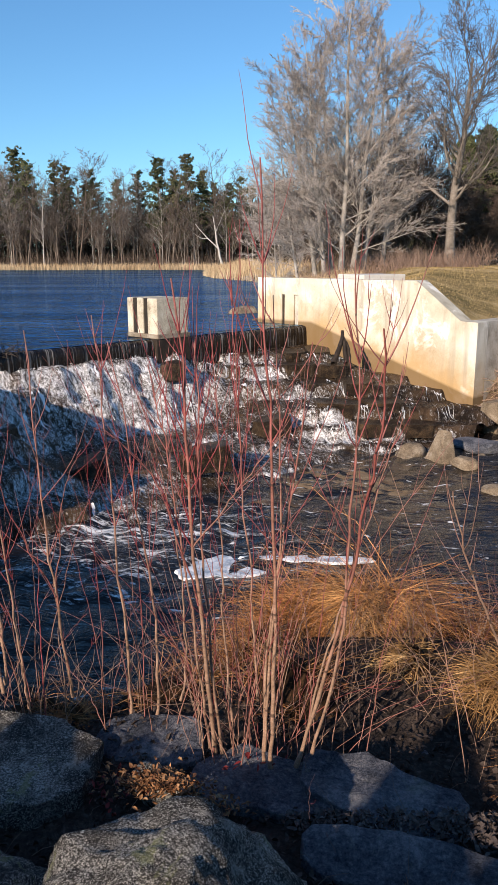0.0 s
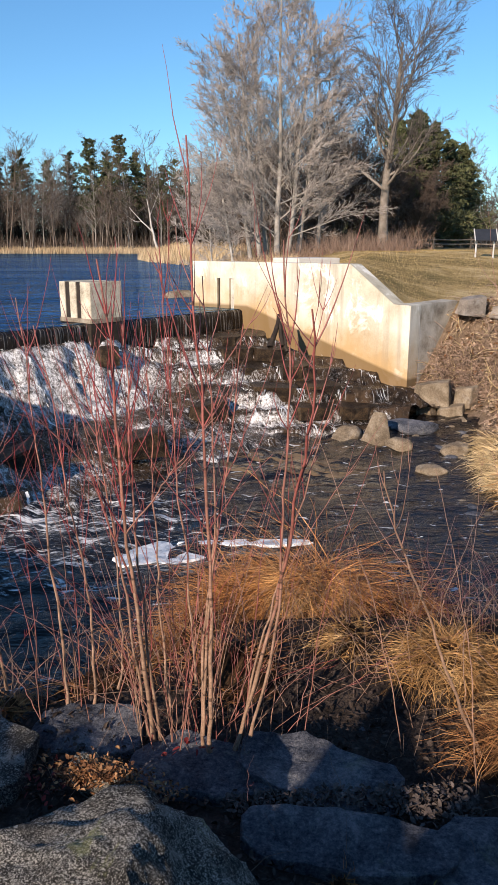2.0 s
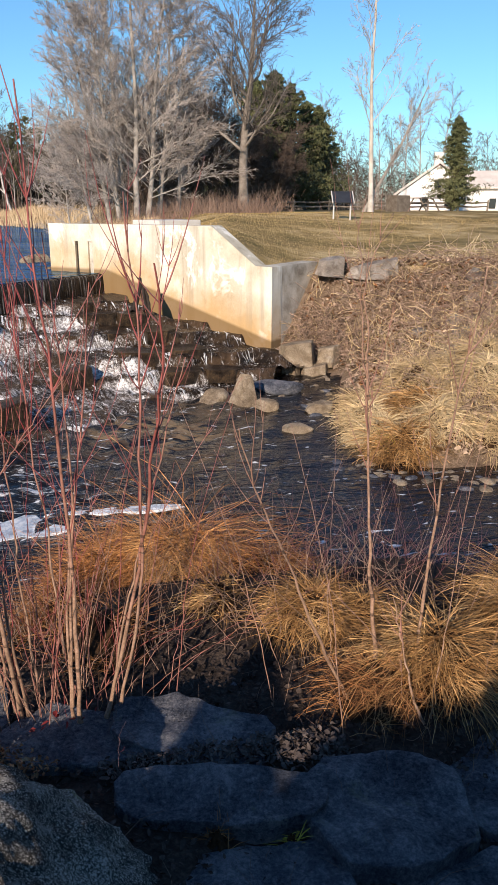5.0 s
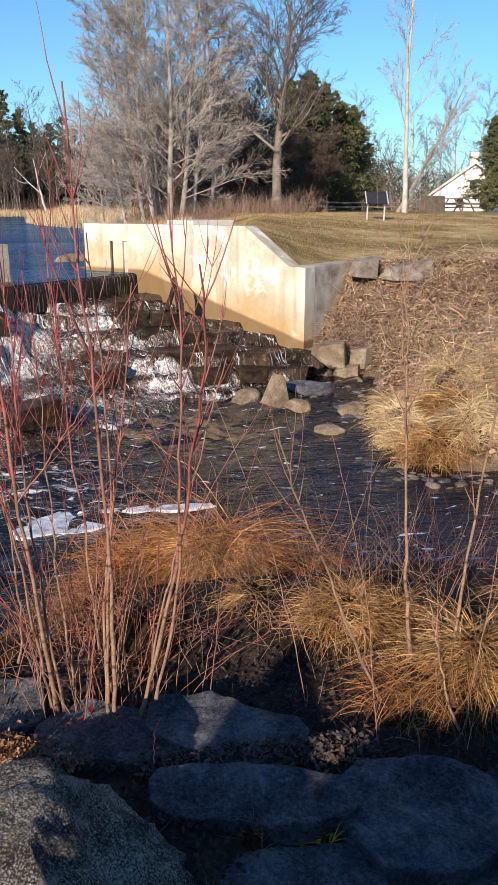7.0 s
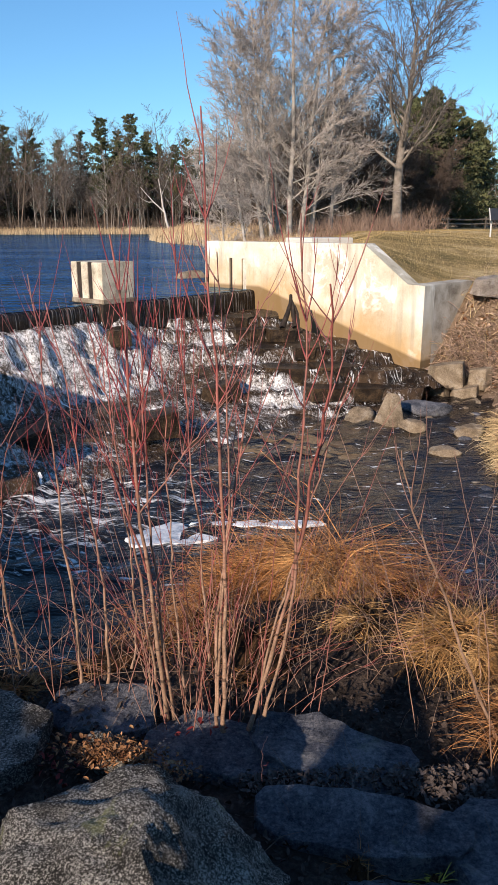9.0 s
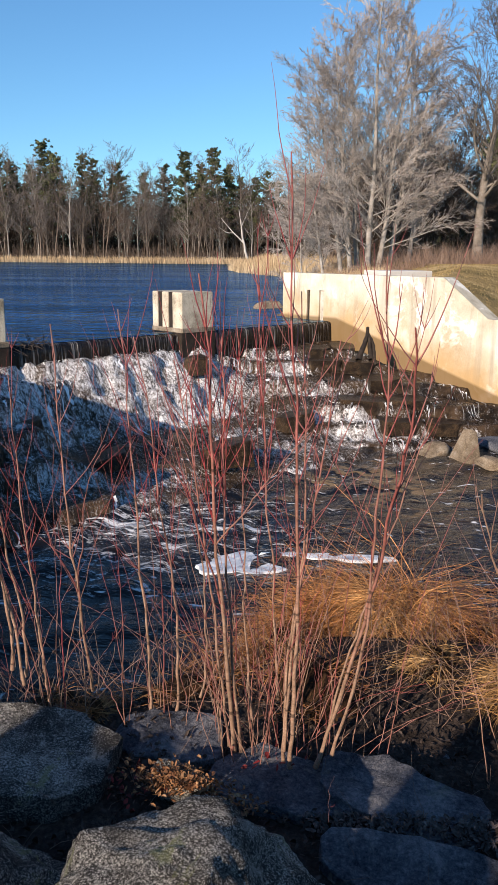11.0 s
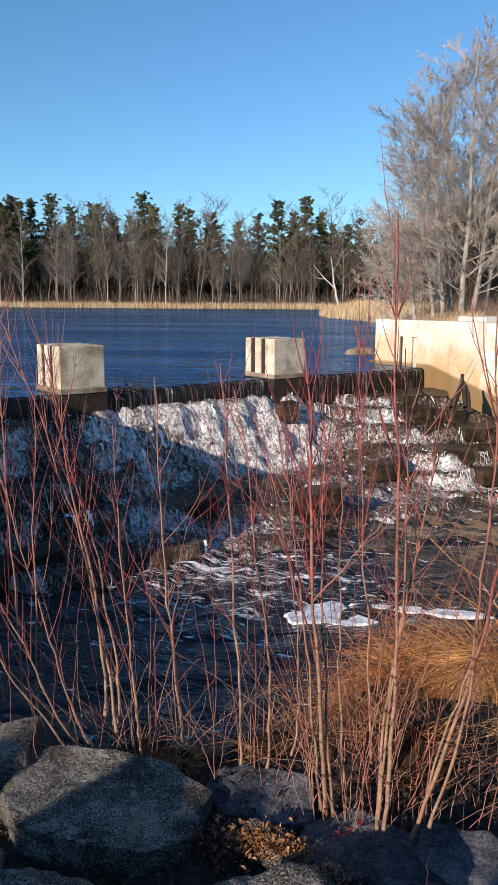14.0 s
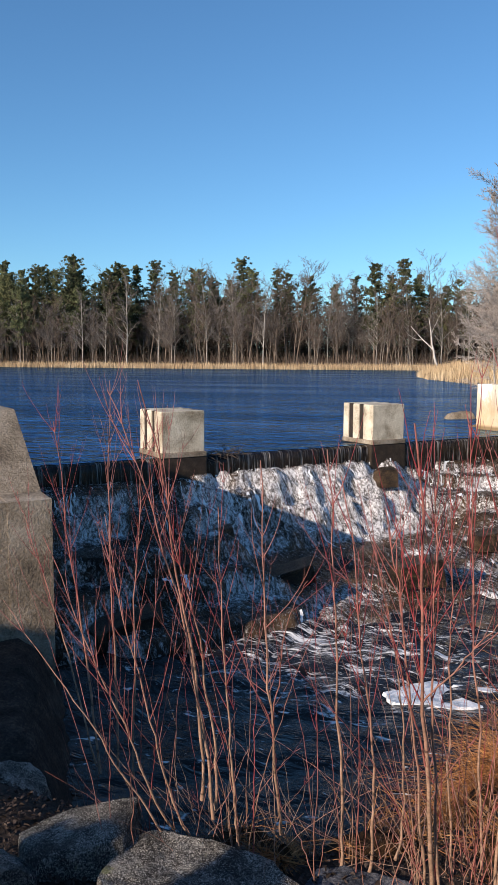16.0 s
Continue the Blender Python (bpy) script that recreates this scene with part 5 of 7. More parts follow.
def shoots(rng, line, start, pairs, length, r, rows, depth=0):
    """Opposite pairs at the nodes, with clusters of upright shoots where old wood forked."""
    for j in range(pairs):
        s = start + (0.97 - start) * (j + rng.uniform(0.1, 0.9)) / pairs
        at, ax = on_line(line, s)
        side = unit(np.cross(ax, rng.normal(0, 1, 3)) * np.array([1.3, 0.7, 1]))
        many = depth == 0 and rng.rand() < 0.35
        for sign in (1, -1) if not many else (1, -1, 0.6, -0.5):
            if rng.rand() < 0.40:
                continue
            L = length * rng.uniform(0.3, 1.25) * (1.2 - 0.7 * s)
            d = unit(ax * 0.85 + side * sign * rng.uniform(0.22, 0.70) + rng.normal(0, 0.10, 3))
            rr = r * rng.uniform(0.6, 1.1)
            pts = shoot(rng, at, d, L, rr, rows, rng.uniform(0.08, 0.24))
            if depth < 1 and L > 0.2 and rng.rand() < 0.55:
                shoots(rng, pts, 0.35, 1, L * 0.5, rr * 0.65, rows, depth + 1)


def dogwood(label, stems, seed, extra, area, red=1.0):
    """A red-twig dogwood: main stems by foot, middle, tip and thickness, plus thin suckers round the foot.
    A stem whose foot is given by a single number forks from the stem before it at that share of its length."""
    rng = np.random.RandomState(seed)
    ob = new("dogwood_shrub", None)
    tagged(ob, label, "shrub", "red-twig dogwoods")
    full = [(s[0], s[1:4], s[4:7], s[7], s[8], s[9]) if len(s) == 10 else (s[0:3], s[3:6], s[6:9], s[9], s[10], s[11]) for s in stems]
    for _ in range(extra):
        bx, by = rng.uniform(area[0], area[1]), rng.uniform(area[2], area[3])
        h, lx, ly = rng.uniform(0.25, 1.3), rng.normal(0, 0.22) + 0.9 * (bx - 0.5 * (area[0] + area[1])), rng.normal(-0.05, 0.2)
        bz = float(ground_height(np.array([bx]), np.array([by]))[0])
        full.append(((bx, by, bz), (bx + lx * 0.35, by + ly * 0.35, bz + h * 0.5), (bx + lx, by + ly, bz + h), rng.uniform(0.0016, 0.0036), 0.4, 1))
    trunk = None
    for a, b, c, r, start, pairs in full:
        fork = isinstance(a, float)
        if fork:
            a = on_line(trunk, a)[0]
        line = bent((a, b, c), 22, 0.0045 if r > 0.004 else 0.003, rng)
        if not fork:
            trunk = line
        n = len(line)
        rad = np.linspace(1.0, 0.36, n) ** 1.3 * r * (0.74 if r > 0.0065 else 0.8)
        rad = rad * (1 + 0.14 * (np.arange(n) % 4 == 0) + rng.normal(0, 0.03, n))
        if not fork:
            rad[0] *= 1.25
        sides = 7 if r > 0.005 else 4
        v, f = polyline_tube(line, rad, sides)
        if fork:
            age = np.full(n, rng.uniform(0.55, 1.0))
        elif r > 0.0045:
            age = 0.72 * np.clip((line[:, 2] - (a[2] + rng.uniform(0.3, 0.6))) / 0.8, 0, 1)
        else:
            age = np.clip(rng.uniform(-0.15, 0.8) + (line[:, 2] - a[2]) * rng.uniform(0.3, 1.0), 0, 1)
        age = age * red
        stem = part("stem", mesh_object("stem", v, f, M_DOGWOOD, True, ("young", np.repeat(age, sides))), M_DOGWOOD, ob)
        rows = []
        shoots(rng, line, start, pairs + (3 if r > 0.0065 else 0), 0.55 if r > 0.0038 else 0.22, min(max(r * 0.30, 0.0010), 0.0024), rows)
        if rows:
            v, f = tubes(rows, 4)
            sub = part("spray", mesh_object("spray", v, f, M_DOGWOOD, False, ("young", np.full(len(v), 0.3 + 0.7 * red))), M_DOGWOOD, stem, "red young side shoots")
            sub["kind"] = "stuff"
    return ob


# foot x y z, middle x y z, tip x y z, thickness, where shoots begin, pairs of shoots
dogwood("red-twig dogwood with tan stems and red upper shoots", (
    (0.08, 2.42, -0.19, 0.07, 2.30, 0.72, 0.03, 2.20, 1.87, 0.0115, 0.42, 6),
    (0.05, 2.44, -0.19, 0.09, 2.37, 0.55, 0.19, 2.30, 1.36, 0.0085, 0.45, 5),
    (-0.13, 2.50, -0.19, -0.175, 2.28, 0.72, -0.22, 2.20, 1.55, 0.012, 0.48, 7),
    (0.38, -0.30, 2.25, 0.92, -0.46, 2.20, 1.12, 0.0042, 0.2, 4),
    (0.50, -0.05, 2.2, 0.92, 0.10, 2.12, 1.12, 0.004, 0.2, 4),
    (0.06, 2.42, -0.12, 0.10, 2.36, 0.70, 0.07, 2.28, 1.50, 0.0075, 0.5, 4),
    (-0.10, 2.50, -0.19, -0.15, 2.30, 0.70, -0.16, 2.25, 1.38, 0.008, 0.5, 5),
    (-0.15, 2.54, -0.19, -0.21, 2.32, 0.65, -0.30, 2.25, 1.30, 0.007, 0.5, 5),
    (0.18, 2.47, -0.19, 0.29, 2.22, 0.60, 0.42, 2.05, 1.18, 0.006, 0.5, 3),
    (0.17, 2.44, -0.19, 0.31, 2.12, 0.70, 0.30, 1.72, 1.45, 0.0105, 0.45, 5)), 11, 46, (-0.20, 0.26, 2.42, 2.70))
dogwood("red-twig dogwood with slender upright tan stems", (
    (0.22, 2.38, -0.10, 0.29, 2.10, 0.78, 0.26, 1.92, 1.60, 0.008, 0.4, 4),
    (0.03, 2.85, -0.18, -0.03, 2.85, 0.75, -0.08, 2.80, 1.55, 0.007, 0.45, 6),
    (-0.06, 2.6, -0.12, -0.10, 2.6, 0.6, -0.13, 2.55, 1.38, 0.006, 0.4, 6)), 12, 26, (-0.3, 0.5, 2.5, 2.9))
dogwood("slender red-twig dogwood above a flat slab", (
    (-0.48, 2.75, -0.19, -0.49, 2.65, 0.56, -0.53, 2.60, 1.42, 0.0085, 0.45, 5),
    (-0.37, 2.74, -0.19, -0.365, 2.65, 0.45, -0.48, 2.60, 1.33, 0.0085, 0.5, 5),
    (-0.28, 2.8, -0.15, -0.27, 2.8, 0.4, -0.40, 2.75, 1.1, 0.006, 0.4, 5)), 13, 18, (-0.6, -0.2, 2.6, 2.9))
dogwood("red-twig dogwood with a forked tan stem", (
    (-0.74, 2.90, -0.19, -0.76, 2.79, 0.36, -0.79, 2.70, 1.36, 0.010, 0.45, 6),
    (0.42, -0.70, 2.72, 0.66, -0.61, 2.70, 0.93, 0.0042, 0.25, 4),
    (0.42, -0.88, 2.72, 0.68, -0.97, 2.70, 0.92, 0.0042, 0.25, 4),
    (-0.88, 2.74, -0.19, -0.91, 2.70, 0.29, -0.95, 2.70, 1.18, 0.0085, 0.42, 6),
    (-1.03, 2.90, -0.14, -1.07, 2.90, 0.43, -1.21, 2.80, 1.17, 0.0095, 0.45, 6)), 14, 16, (-1.1, -0.7, 2.65, 3.0))
dogwood("leaning red-twig dogwood beside granite blocks", (
    (-1.10, 2.95, -0.14, -1.17, 2.92, 0.80, -1.31, 2.80, 1.64, 0.010, 0.4, 7),
    (-1.00, 2.80, -0.12, -1.16, 2.80, 0.75, -1.44, 2.80, 1.60, 0.009, 0.4, 7),
    (-1.13, 2.72, -0.2, -1.36, 2.58, 0.26, -1.80, 2.60, 0.78, 0.006, 0.3, 5),
    (-1.13, 2.73, -0.2, -1.28, 2.58, 0.32, -1.62, 2.60, 1.05, 0.007, 0.35, 6),
    (-1.08, 2.75, -0.2, -1.20, 2.60, 0.40, -1.36, 2.60, 1.15, 0.007, 0.35, 6)), 15, 14, (-1.4, -1.0, 2.55, 3.0))
dogwood("farther red-twig dogwood at the stream edge", (
    (-2.12, 4.00, -0.75, -2.25, 4.00, 0.45, -2.37, 4.00, 1.36, 0.010, 0.4, 8),
    (-2.02, 4.05, -0.75, -2.03, 4.00, 0.50, -2.01, 4.00, 1.60, 0.010, 0.4, 8),
    (-1.90, 4.00, -0.75, -1.86, 4.00, 0.4, -1.78, 3.95, 1.3, 0.009, 0.4, 8),
    (-2.2, 4.1, -0.75, -2.45, 4.1, 0.2, -2.7, 4.1, 0.9, 0.008, 0.4, 6)), 16, 10, (-2.3, -1.8, 3.9, 4.2))
dogwood("bare tan sapling with dark forked shoots", (
    (1.22, 2.44, -0.27, 1.17, 2.45, 0.30, 1.10, 2.40, 1.05, 0.0135, 0.75, 2),
    (0.97, 1.09, 2.36, 1.25, 1.12, 2.30, 1.55, 0.0055, 0.5, 2),
    (0.93, 1.06, 2.36, 1.25, 1.01, 2.30, 1.53, 0.005, 0.5, 2),
    (1.36, 2.40, -0.28, 1.385, 2.35, 0.32, 1.35, 2.12, 1.40, 0.0115, 0.55, 4),
    (1.07, 2.35, -0.25, 0.79, 2.20, 0.42, 0.56, 2.02, 0.98, 0.0085, 0.55, 3),
    (1.30, 2.14, -0.27, 1.22, 2.2, -0.05, 1.20, 2.3, 0.22, 0.008, 0.5, 3)), 17, 22, (0.75, 1.9, 2.1, 3.1), 0.15)


def blades(rng, bx, by, bz, length, out, reach, droop, width, pts=5):
    """Arching grass blades as thin ribbons; out gives each one's heading."""
    n = len(bx)
    s = np.linspace(0, 1, pts)[None, :]
    L = length[:, None]
    hx, hy = np.cos(out)[:, None], np.sin(out)[:, None]
    go = reach[:, None] * s ** 1.7
    x = bx[:, None] + hx * go * L
    y = by[:, None] + hy * go * L
    z = bz[:, None] + L * (s - droop[:, None] * s ** 2.4)
    p = np.stack([x, y, z], -1)
    a = out + rng.uniform(-0.9, 0.9, n) + np.pi / 2
    w = np.stack([np.cos(a), np.sin(a), np.zeros(n)], -1)[:, None, :] * (width[:, None] * (1 - 0.85 * s))[..., None] * 0.5
    v = np.stack([p - w, p + w], 2).reshape(-1, 3)
    k = np.arange(n)[:, None] * pts * 2 + np.arange(pts - 1)[None, :] * 2
    k = k.ravel()
    return v, np.stack([k, k + 1, k + 3, k + 2], 1)


M_SHADED_THATCH = surface("shaded_thatch", sp((0.012, 0.007, 0.004), (0.040, 0.022, 0.012), (0.10, 0.055, 0.028)), 12, 60, 0.95, 0.6, 0.03, 0, 0.1)


def tussock(x, y, r, h, n, seed, material, label, droop=0.8, lift=0.0, thick=1.0):
    """A matted mound of dead grass: locks of arching blades that fall outwards over a thatch core coloured dark for the
    shade between them.
    """
    rng = np.random.RandomState(seed)
    locks = max(10, n // 28)
    la = rng.uniform(0, 6.283, locks)
    lq = np.sqrt(rng.uniform(0, 1, locks))
    lh = la + rng.normal(0, 0.8, locks)
    ll = rng.uniform(0.55, 1.15, locks)
    k = rng.randint(0, locks, n)
    bx = x + np.cos(la[k]) * lq[k] * r * 0.85 + rng.normal(0, 0.10 * r, n)
    by = y + np.sin(la[k]) * lq[k] * r * 0.85 + rng.normal(0, 0.10 * r, n)
    q = np.minimum(np.hypot(bx - x, by - y) / r, 1.05)
    dome = 0.56 * h * np.maximum(1 - q ** 2, 0)
    bz = ground_height(bx, by) - 0.02 + lift + dome * rng.uniform(0.55, 1.0, n)
    L = h * 0.75 * ll[k] * rng.uniform(0.45, 1.3, n)
    stray = rng.rand(n) < 0.25
    head = lh[k] + rng.normal(0, 0.55, n) + stray * rng.normal(0, 1.8, n)
    rise = np.where(stray, rng.uniform(-0.1, 1.2, n), rng.uniform(0.1, 0.9, n) * (1.15 - 0.7 * q))
    pts = 6
    step = np.zeros((n, pts, 3))
    for j in range(1, pts):
        up = rise - droop * 0.85 * (j - 1) / (pts - 1) * rng.uniform(0.6, 1.4, n)
        head = head + rng.normal(0, 0.16, n)
        step[:, j] = np.stack([np.cos(head) * np.cos(up), np.sin(head) * np.cos(up), np.sin(up)], 1) * (L / (pts - 1))[:, None]
    p = np.stack([bx, by, bz], 1)[:, None] + np.cumsum(step, 1)
    side = np.cross(step[:, 1], rng.normal(0, 1, (n, 3)))
    side /= np.linalg.norm(side, axis=1, keepdims=True) + 1e-9
    w = side[:, None] * (rng.uniform(0.0011, 0.0024, n)[:, None] * thick * (1 - 0.7 * np.linspace(0, 1, pts)[None]))[..., None]
    v = np.stack([p - w, p + w], 2).reshape(-1, 3)
    kk = (np.arange(n)[:, None] * pts * 2 + np.arange(pts - 1)[None] * 2).ravel()
    f = np.stack([kk, kk + 1, kk + 3, kk + 2], 1)
    # Core mound: its dark colour stands for the shade deep among the blades.
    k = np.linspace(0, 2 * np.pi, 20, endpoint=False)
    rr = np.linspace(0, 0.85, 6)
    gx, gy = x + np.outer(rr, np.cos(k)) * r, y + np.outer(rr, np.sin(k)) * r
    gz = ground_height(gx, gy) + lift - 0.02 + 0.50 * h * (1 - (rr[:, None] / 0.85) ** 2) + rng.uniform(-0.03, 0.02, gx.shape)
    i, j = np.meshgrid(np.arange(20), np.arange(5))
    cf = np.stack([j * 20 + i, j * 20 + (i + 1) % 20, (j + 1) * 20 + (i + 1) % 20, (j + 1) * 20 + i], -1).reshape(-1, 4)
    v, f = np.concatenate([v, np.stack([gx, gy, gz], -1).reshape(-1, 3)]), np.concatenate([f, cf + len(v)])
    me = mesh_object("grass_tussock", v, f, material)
    me.materials.append(M_SHADED_THATCH)
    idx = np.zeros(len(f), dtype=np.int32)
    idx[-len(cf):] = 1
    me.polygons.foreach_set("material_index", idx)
    return thing("grass_tussock", me, label, "grass", kind="stuff")


M_YELLOW = surface("yellow_green_grass", sp((0.30, 0.28, 0.04), (0.46, 0.40, 0.06), (0.58, 0.48, 0.12)), 3, 20, 0.7, 0, 0, 0.3, 0.2, True)
M_GOLD = surface("golden_russet_grass", sp((0.14, 0.050, 0.018), (0.42, 0.185, 0.06), (0.72, 0.43, 0.18)), 1.5, 12, 0.6, 0, 0, 0.65, 0.3, True)
RUSSET = "large russet tussock of dead grass on the stream bank"
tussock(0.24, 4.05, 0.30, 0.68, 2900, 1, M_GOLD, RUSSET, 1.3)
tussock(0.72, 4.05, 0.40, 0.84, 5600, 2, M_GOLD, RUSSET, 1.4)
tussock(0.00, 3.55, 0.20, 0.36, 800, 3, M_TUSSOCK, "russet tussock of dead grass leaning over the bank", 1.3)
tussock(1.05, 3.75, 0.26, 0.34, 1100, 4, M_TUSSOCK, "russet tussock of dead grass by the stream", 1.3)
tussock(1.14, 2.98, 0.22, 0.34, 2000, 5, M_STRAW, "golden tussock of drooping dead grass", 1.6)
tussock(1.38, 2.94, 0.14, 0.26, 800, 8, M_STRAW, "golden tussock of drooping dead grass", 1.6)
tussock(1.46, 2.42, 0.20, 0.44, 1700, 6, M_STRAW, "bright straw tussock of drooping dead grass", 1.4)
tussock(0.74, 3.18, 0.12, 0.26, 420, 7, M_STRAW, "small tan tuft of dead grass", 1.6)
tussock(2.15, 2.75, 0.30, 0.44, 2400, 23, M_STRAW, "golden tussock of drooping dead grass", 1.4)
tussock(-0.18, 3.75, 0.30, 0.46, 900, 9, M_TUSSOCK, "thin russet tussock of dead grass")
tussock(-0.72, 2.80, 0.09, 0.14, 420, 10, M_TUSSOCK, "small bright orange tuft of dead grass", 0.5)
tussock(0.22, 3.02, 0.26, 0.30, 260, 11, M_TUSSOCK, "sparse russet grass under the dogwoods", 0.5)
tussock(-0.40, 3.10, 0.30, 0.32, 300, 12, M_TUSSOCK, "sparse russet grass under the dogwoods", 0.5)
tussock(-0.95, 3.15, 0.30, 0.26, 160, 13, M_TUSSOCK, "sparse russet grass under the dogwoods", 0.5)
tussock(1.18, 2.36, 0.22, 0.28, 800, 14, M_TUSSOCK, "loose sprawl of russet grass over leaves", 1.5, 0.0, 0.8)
tussock(0.44, 1.81, 0.05, 0.12, 70, 15, M_TUSSOCK, "few dry russet sprigs between slabs", 0.5)
tussock(0.66, 1.78, 0.03, 0.11, 60, 16, M_YELLOW, "few dry yellow sprigs between slabs", 0.5)


def tangle(name, seed, n, xs, ys, lift, length, r, material, label, category="shrub"):
    """Fine crooked dead stalks standing and crossing every way."""
    rng = np.random.RandomState(seed)
    rows = []
    for _ in range(n):
        x, y = rng.uniform(*xs), rng.uniform(*ys)
        p = np.array([x, y, float(ground_height(np.array([x]), np.array([y]))[0])])
        d = unit(rng.normal(0, 0.55, 3) + np.array([0, 0, lift]))
        L = length * rng.uniform(0.4, 1.2)
        for q in range(4):
            d = unit(d + rng.normal(0, 0.22, 3))
            e = p + d * L / 4
            rows.append((*p, *e, r * (1 - 0.2 * q), r * (1 - 0.2 * (q + 1))))
            p = e
    v, f = tubes(rows, 3)
    return thing(name, mesh_object(name, v, f, material), label, category, kind="stuff")


tangle("dead_weeds", 3, 330, (-1.3, 1.9), (2.7, 3.6), 0.9, 0.55, 0.0016, M_RUSSET, "fine dead brown weed stalks under the shrubs")
tangle("dead_weeds", 4, 330, (0.6, 2.6), (3.2, 4.2), 0.9, 0.6, 0.0017, M_PURPLE, "fine purplish bare twigs along the stream edge")
tangle("dead_weeds", 5, 130, (-0.9, 1.4), (1.3, 2.5), 0.5, 0.22, 0.0014, M_RUSSET, "dry bent stalks scattered over the slabs")

# ---- unseen stone wall, added behind the viewer to cast the shade over the rocks ----
rngw = random.Random(12)
shade = new("wall_south", None)
tagged(shade, "unseen stone wall added behind the viewer to shade the bank", "wall", kind="structure")
x = -11.0
i = 0
while x < 7.0:
    w = rngw.uniform(0.3, 0.45)
    mid = x + w / 2
    top = 1.66 + rngw.uniform(-0.06, 0.05)
    # Stone heights follow where shade or sun should fall on the rocks.
    if -4.2 < mid <= -3.1:
        top = 1.90 if not -4.0 < mid < -3.5 else 1.45
    elif -3.1 < mid <= -2.85:
        top = 1.78
    elif -2.85 < mid <= -1.85:
        top = 1.05
    elif -1.85 < mid <= -1.4:
        top = 1.86
    elif mid > -1.4:
        top = 1.62
    part("stone", rock_mesh("stone", 200 + i, (w * 0.95, 0.24, 1.3), M_TAN_ROCK, 0.8, 4, 3), M_TAN_ROCK, shade).matrix_world = pose(x + w / 2, -1.7, top - 1.08, 0, 0, 0)
    x += w
    i += 1


# ---- unseen plain wall, added behind the viewer to shade the west abutment ----
west_shade = new("shed_wall", None)
tagged(west_shade, "plain unseen wall added behind the viewer for shade", "shed", kind="structure")
M_CLAP = surface("grey_panel_board", sp((0.30, 0.30, 0.30), (0.38, 0.38, 0.37), (0.46, 0.46, 0.45)), 2, 30, 0.7, 0.2, 0.01, 0.05)
outline = ((-19.0, 0.0), (-19.0, 3.5), (-7.8, 3.5), (-5.9, 3.1), (-5.9, 0.0))
part("clapboard_wall", box_bm([(px, -3.5, pz - 0.4) for px, pz in outline], [(px, -3.2, pz - 0.4 * (pz == 0)) for px, pz in outline], 0.0), M_CLAP, west_shade)


# ---- the far bank below the lawn ----
def on_bank(rng, n, lo, hi, xr=(3.0, 11.0), yr=(5.0, 14.0)):
    """Random places on the far bank between two heights above the water."""
    out = []
    while len(out) < n:
        x, y = rng.uniform(*xr, 4000), rng.uniform(*yr, 4000)
        c, d = x * CV.x + y * CV.y, x * DV.x + y * DV.y
        z = ground_height(x, y)
        ok = (z > lo) & (z < hi) & (d > -6.05) & (y > np.interp(x, [3, 6, 12], [6.6, 5.6, 5.0]))
        out += list(zip(x[ok], y[ok], z[ok]))
    a = np.array(out[:n])
    return a[:, 0], a[:, 1], a[:, 2]


def bank_grass(name, n, lo, hi, length, material, seed, label, xr=(3.0, 11.0), yr=(5.0, 14.0), droop=1.1, width=0.013):
    rng = np.random.RandomState(seed)
    x, y, z = on_bank(rng, n, lo, hi, xr, yr)
    # clumps: blades lean out of their clump and fall downhill, towards the water
    gx, gy = np.round(x / 0.34) * 0.34 + 0.08 * np.sin(7 * y), np.round(y / 0.34) * 0.34 + 0.08 * np.sin(9 * x)
    head = np.arctan2(y - gy - 0.10, x - gx - 0.06) + rng.normal(0, 0.6, n)
    z = z + 0.12 * np.exp(-((x - gx) ** 2 + (y - gy) ** 2) / 0.02)
    v, f = blades(rng, x, y, z - 0.02, length * rng.uniform(0.5, 1.2, n), head, rng.uniform(0.4, 1.25, n), rng.uniform(droop * 0.6, droop * 1.25, n), rng.uniform(width * 0.6, width * 1.3, n))
    return thing(name, mesh_object(name, v, f, material), label, "grass", kind="stuff")


M_BANK_STRAW = surface("bleached_bank_grass", sp((0.19, 0.125, 0.065), (0.54, 0.41, 0.225), (0.84, 0.71, 0.48)), 1.2, 12, 0.75, 0, 0, 0.35, 0.15, True)
M_VINE = surface("bramble_canes", sp((0.13, 0.085, 0.06), (0.32, 0.225, 0.165), (0.54, 0.41, 0.32)), 3, 20, 0.8, 0, 0, 0.4, 0.2, True)
bank_grass("bank_grass", 3200, -0.80, 0.22, 0.5, M_BANK_STRAW, 21, "bleached straw grass drooping down the far bank", (3.0, 9.5), (5.4, 11.0))
bank_grass("bank_grass", 2600, -0.9, 0.5, 0.34, M_BANK_STRAW, 22, "straw-coloured dead grass on the far bank", (3.4, 11.0), (6.0, 12.0))
for i, (x, y) in enumerate(((3.75, 7.5), (3.7, 8.0), (4.2, 7.6), (4.9, 7.3), (3.8, 8.7), (4.4, 8.5), (5.2, 8.2), (4.1, 9.5), (4.8, 9.3), (5.6, 9.0), (5.5, 7.5), (6.0, 7.7), (6.4, 8.4), (6.8, 7.6))):
    tussock(x, y, 0.36, 0.52, 1300, 700 + i, M_BANK_STRAW if i % 5 else M_STRAW, "mounded tussock of bleached straw grass on the far bank", 1.5, 0.0, 2.6)
rngb = np.random.RandomState(23)
x, y, z = on_bank(rngb, 300, -1.1, -0.7, (3.2, 3.7), (7.4, 8.4))
